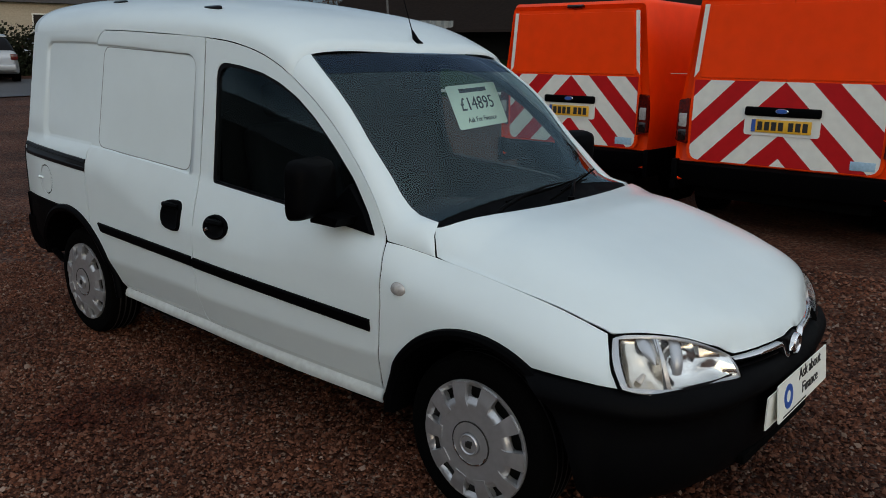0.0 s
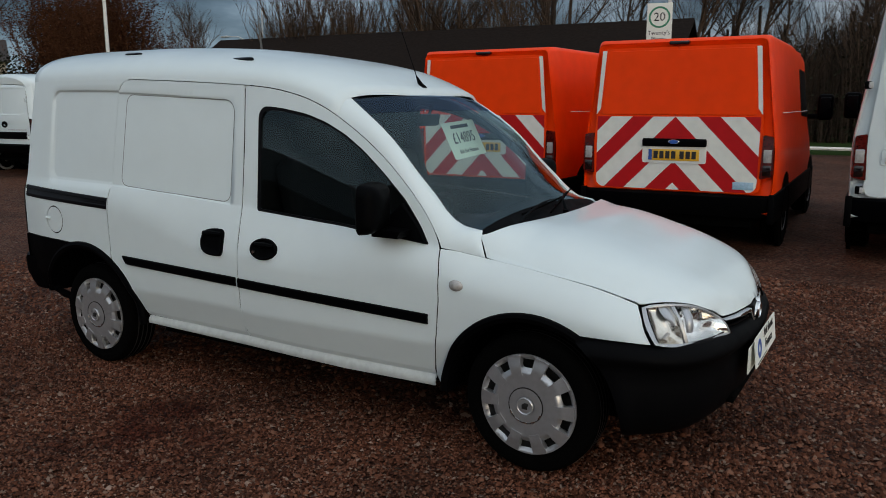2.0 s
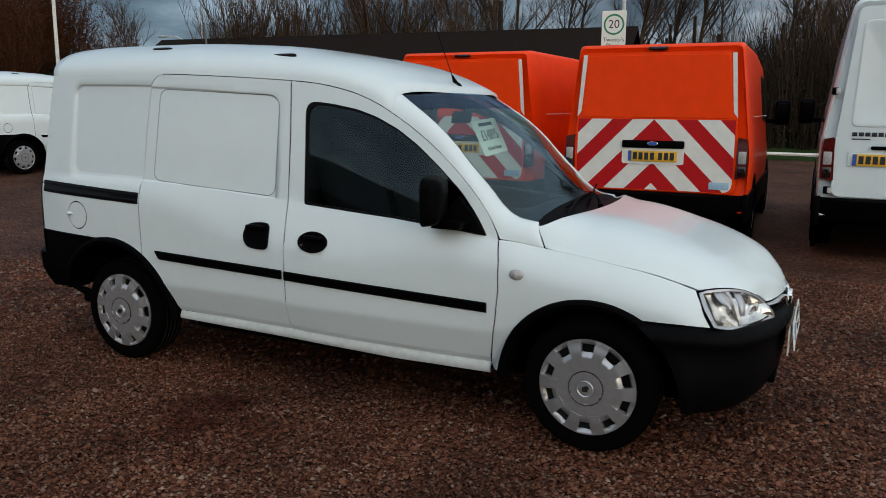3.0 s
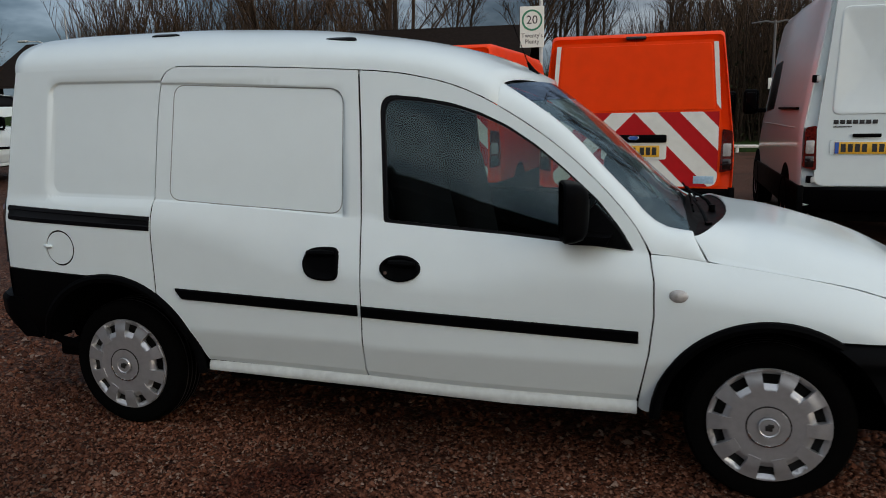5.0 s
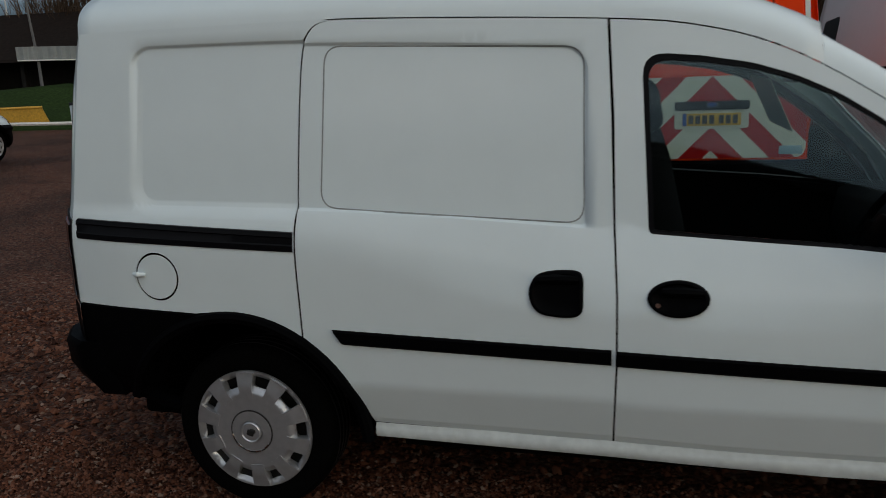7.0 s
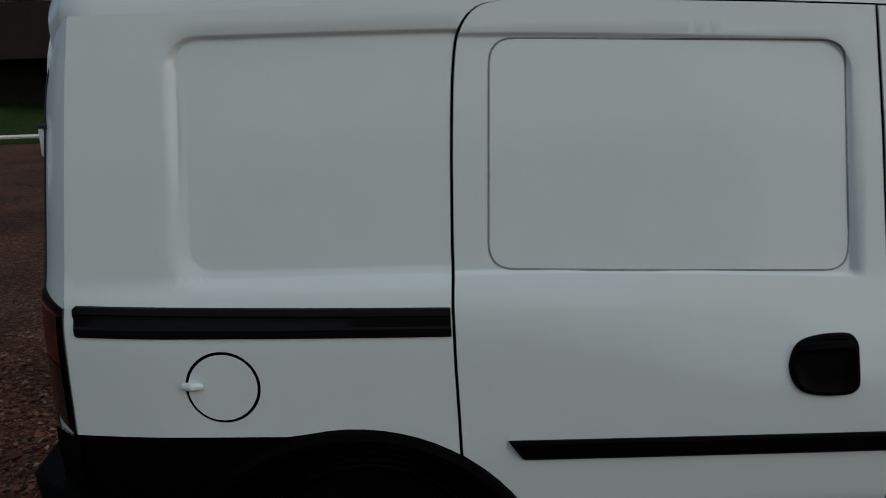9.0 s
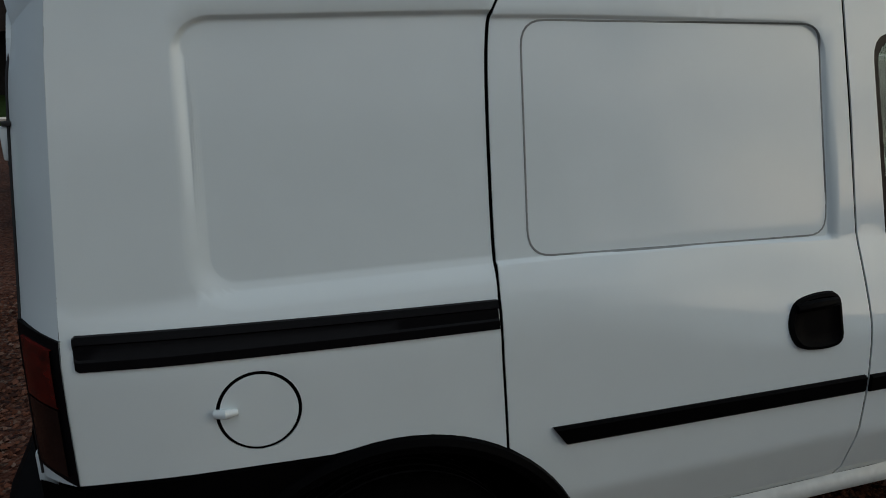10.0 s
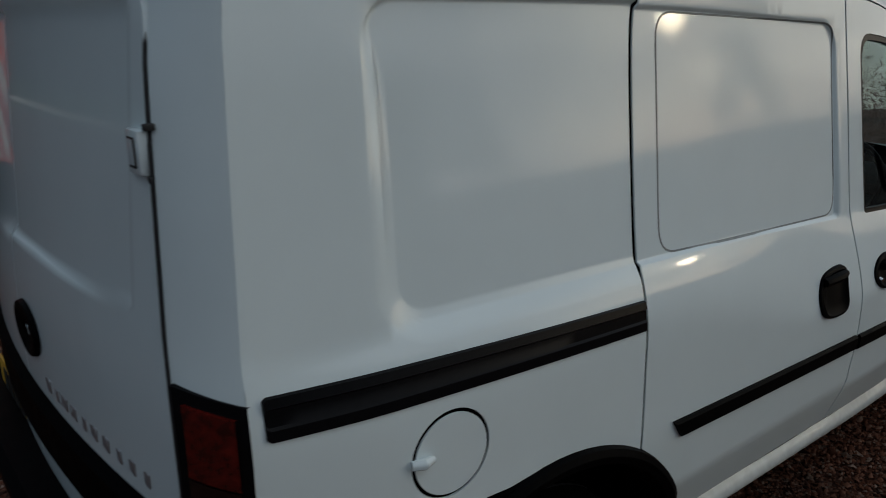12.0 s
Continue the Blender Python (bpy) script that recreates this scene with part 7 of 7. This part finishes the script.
def coppice(seed, height, stems, mat, leaves=0):
    """A many-stemmed shrub whose shoots fan up from one stool."""
    r = random.Random(seed)
    t = thing("coppice_shrub", "leafless many-stemmed shrub fanning up from the bank", "shrub", group="shrubs on the bank")
    lots = []
    tips = []
    for _ in range(stems):
        a, lean = r.uniform(0, 6.283), r.uniform(0.02, 0.55)
        h = height * r.uniform(0.6, 1.0)
        d = Vector((math.cos(a) * lean, math.sin(a) * lean, 1)).normalized()
        p = Vector((r.uniform(-0.4, 0.4), r.uniform(-0.4, 0.4), -0.2))
        pts = [p]
        for k in range(4):
            d = (d + Vector((r.uniform(-0.1, 0.1), r.uniform(-0.1, 0.1), 0.10))).normalized()
            pts.append(pts[-1] + d * h / 4)
        lots.append(tube(pts, [0.045, 0.036, 0.026, 0.016, 0.005], 4, False))
        for k in range(9):
            i = r.randrange(1, 4)
            b = pts[i].lerp(pts[i + 1], r.random())
            q = (d + Vector((r.uniform(-0.6, 0.6), r.uniform(-0.6, 0.6), 0.1))).normalized()
            e = b + q * r.uniform(0.5, 1.5)
            lots.append(tube([b, b.lerp(e, 0.5) + Vector((0, 0, 0.06)), e], [0.014, 0.009, 0.004], 3, False))
            tips.append(e)
            for _ in range(3):
                g = b.lerp(e, r.uniform(0.3, 1))
                lots.append(tube([g, g + (q + Vector((r.uniform(-0.8, 0.8), r.uniform(-0.8, 0.8), 0.2))).normalized() * r.uniform(0.2, 0.6)], [0.007, 0.003], 3, False))
    part("stem_mass", merge(*lots), mat, t, smooth=0)
    if leaves:
        v, f = [], []
        for _ in range(leaves):
            c = r.choice(tips) + Vector((r.gauss(0, 0.22), r.gauss(0, 0.22), r.gauss(-0.3, 0.4)))
            n = Vector((r.uniform(-1, 1), r.uniform(-1, 1), r.uniform(-1, 1))).normalized()
            e = n.orthogonal().normalized() * r.uniform(0.02, 0.055)
            g = n.cross(e) * 0.6
            k = len(v)
            v += [tuple(c - e), tuple(c + g), tuple(c + e), tuple(c - g)]
            f.append((k, k + 1, k + 2, k + 3))
        part("foliage", (v, f), mat, t, smooth=0)
    return t


shrubs = [coppice(21, 6.5, 46, BRUSH), coppice(22, 7.5, 40, BRUSH), coppice(23, 5.5, 50, TWIG)]
russet = coppice(24, 6.0, 40, RUSSET, 15000)
russet["label"], russet["category"] = "dense russet tree with clinging brown leaves", "tree"
russet["group"] = "russet trees"
rt = random.Random(3)


def plant(model, first_, x, y, s, lift_=0.0):
    m = pose(x, y, gz(x, y) + lift_, 0, 0, rt.uniform(0, 360))
    if first_:
        model.matrix_world = m
        c = model
    else:
        c = copy_thing(model, m)
    c.scale = (s, s, s)


for i in range(40):
    a, d = -15 + 50 * (i + rt.random()) / 40, rt.uniform(9, 26)
    x, y = edge(a, d)
    plant(models[i % 4], i < 4, x, y, rt.uniform(0.6, 0.85), 0.07 * d)
for i in range(24):
    a, d = -2.5 + 32 * (i + rt.random()) / 24, rt.uniform(3.2, 9)
    x, y = edge(a, d)
    plant(shrubs[i % 3], i < 3, x, y, rt.uniform(0.75, 1.15) * (0.5 if a < 0.8 else 0.9), 0.05 * d)
for i in range(15):
    a, d = -21 + 13 * (i + rt.random()) / 15, rt.uniform(11, 15)
    x, y = edge(a, d)
    plant(shrubs[i % 3], False, x, y, rt.uniform(0.8, 1.05), 0.3)
for i, (x, y, s) in enumerate(((-30.5, 20.5, 1.05), (-33.5, 22.5, 1.1), (-33, 19, 1.0), (-27.5, 20.8, 0.62), (-36.5, 22, 1.1), (-30.0, 18.2, 0.8))):
    plant(russet, i == 0, x, y, s)
for x, y, s in ((-44, 22, 0.62), (-41, 19.5, 0.55), (-50, 33, 0.5), (-60, 52, 0.6), (-48, 60, 0.45), (-70, 60, 0.6), (40, -20, 0.55), (44, -12, 0.6), (37, -23, 0.5), (34, -17, 0.45), (43, -25, 0.55), (30, 4, 0.8), (32, 14, 0.9)):
    plant(models[rt.randrange(4)], False, x, y, s)


def swell(x, y):
    """The growth is low before the hut and tall further along the kerb."""
    along = (x + 1) * 0.947 + (y - 19.5) * 0.32
    return 0.30 + (0.25 + 0.45 * (1 + noise.noise((x * 0.35, y * 0.35, 5.0)))) * step01(-2.2, 2.6, along) if x > -18 else 1.0


def thicket(name, label, count, place, hmin, hmax, mat, leafy):
    """Undergrowth: many thin stems, or leaves on a bank."""
    r = random.Random(7)
    verts, faces = [], []
    for _ in range(count):
        x, y, z = place(r)
        h = r.uniform(hmin, hmax) * swell(x, y)
        a = r.uniform(0, 6.283)
        if leafy:
            s = r.uniform(0.04, 0.10)
            n = Vector((r.uniform(-1, 1), r.uniform(-1, 1), r.uniform(-0.3, 1))).normalized()
            e = n.orthogonal().normalized() * s
            g = n.cross(e)
            c = Vector((x, y, z + h * r.random() ** 1.6))
            k = len(verts)
            verts += [tuple(c - e), tuple(c + g * 0.6), tuple(c + e), tuple(c - g * 0.6)]
            faces.append((k, k + 1, k + 2, k + 3))
        else:
            w = r.uniform(0.006, 0.022)
            lean = r.uniform(0.05, 0.4) * h
            k = len(verts)
            dx, dy = math.cos(a), math.sin(a)
            verts += [(x - dy * w, y + dx * w, z), (x + dy * w, y - dx * w, z), (x + dx * w, y + dy * w, z),
                      (x + dx * lean * 0.4 - dy * w * 0.6, y + dy * lean * 0.4 + dx * w * 0.6, z + h * 0.6), (x + dx * lean * 0.4 + dy * w * 0.6, y + dy * lean * 0.4 - dx * w * 0.6, z + h * 0.6), (x + dx * (lean * 0.4 + w), y + dy * (lean * 0.4 + w), z + h * 0.6),
                      (x + dx * lean, y + dy * lean, z + h)]
            faces += [(k, k + 1, k + 4, k + 3), (k + 1, k + 2, k + 5, k + 4), (k + 2, k, k + 3, k + 5), (k + 3, k + 4, k + 6), (k + 4, k + 5, k + 6), (k + 5, k + 3, k + 6)]
    return tagged(part(name, (verts, faces), mat, smooth=0), label, "undergrowth", kind="stuff")


def bank(r):
    a, d = r.uniform(-2, 42), 2.5 + 20 * r.random() ** 1.3
    x, y = edge(a, d)
    return (x, y, gz(x, y) + 0.05 * d)


thicket("brushwood", "dense brown brushwood below the trees", 34000, bank, 0.8, 4.9, DARK_WOOD, False)
thicket("ivy_growth", "dark ivy and bramble on the bank", 70000, bank, 0.6, 3.6, LEAF, True)


def hedge_line(r):
    y = r.uniform(0, 19)
    x = -28.5 - 0.25 * (y - 9) + r.uniform(-0.9, 0.9)
    return (x, y, gz(x, y))


def hedge_far(r):
    t = r.random()
    x, y = -37 + 9.5 * t, 18.0 + 3.0 * t + r.uniform(-1, 1)
    return (x, y, gz(x, y))


thicket("hedge", "dark clipped hedge along the far side of the road", 26000, hedge_line, 1.2, 1.8, LEAF, True)
thicket("hedge", "dark overgrown hedge below the russet trees", 16000, hedge_far, 1.6, 3.0, LEAF, True)


# Unseen hedge, added only for the dark band mirrored in the van's side.
def mirrored_hedge(r):
    t = 0.4 + 0.6 * r.random()
    x, y = 24 + 22 * t, -30 + 26 * t + r.uniform(-1, 1)
    return (x, y, 0.0)


thicket("hedge", "unseen dark hedge added for reflections at the sunny edge of the yard", 12000, mirrored_hedge, 1.8, 3.2, LEAF, True)
rows = []
for a in range(-5, 90, 4):
    h = 3.7 + 1.3 * noise.noise((a * 0.09, 7, 0)) + 0.8 * noise.noise((a * 0.4, 2, 0))
    h *= step01(2.5, 8.5, a)
    row = []
    for d, k in ((24, 0.0), (25, 1.0), (32, 0.9), (34, 0.0)):
        x, y = edge(a, d)
        row.append((x, y, gz(x, y) + 0.8 + h * k))
    rows.append(row)
vv, ff = loft(rows, closed=False)
tagged(part("wooded_rise", (vv, [q[::-1] for q in ff]), EARTH), "dark wooded rise behind the trees", "hill", kind="structure")
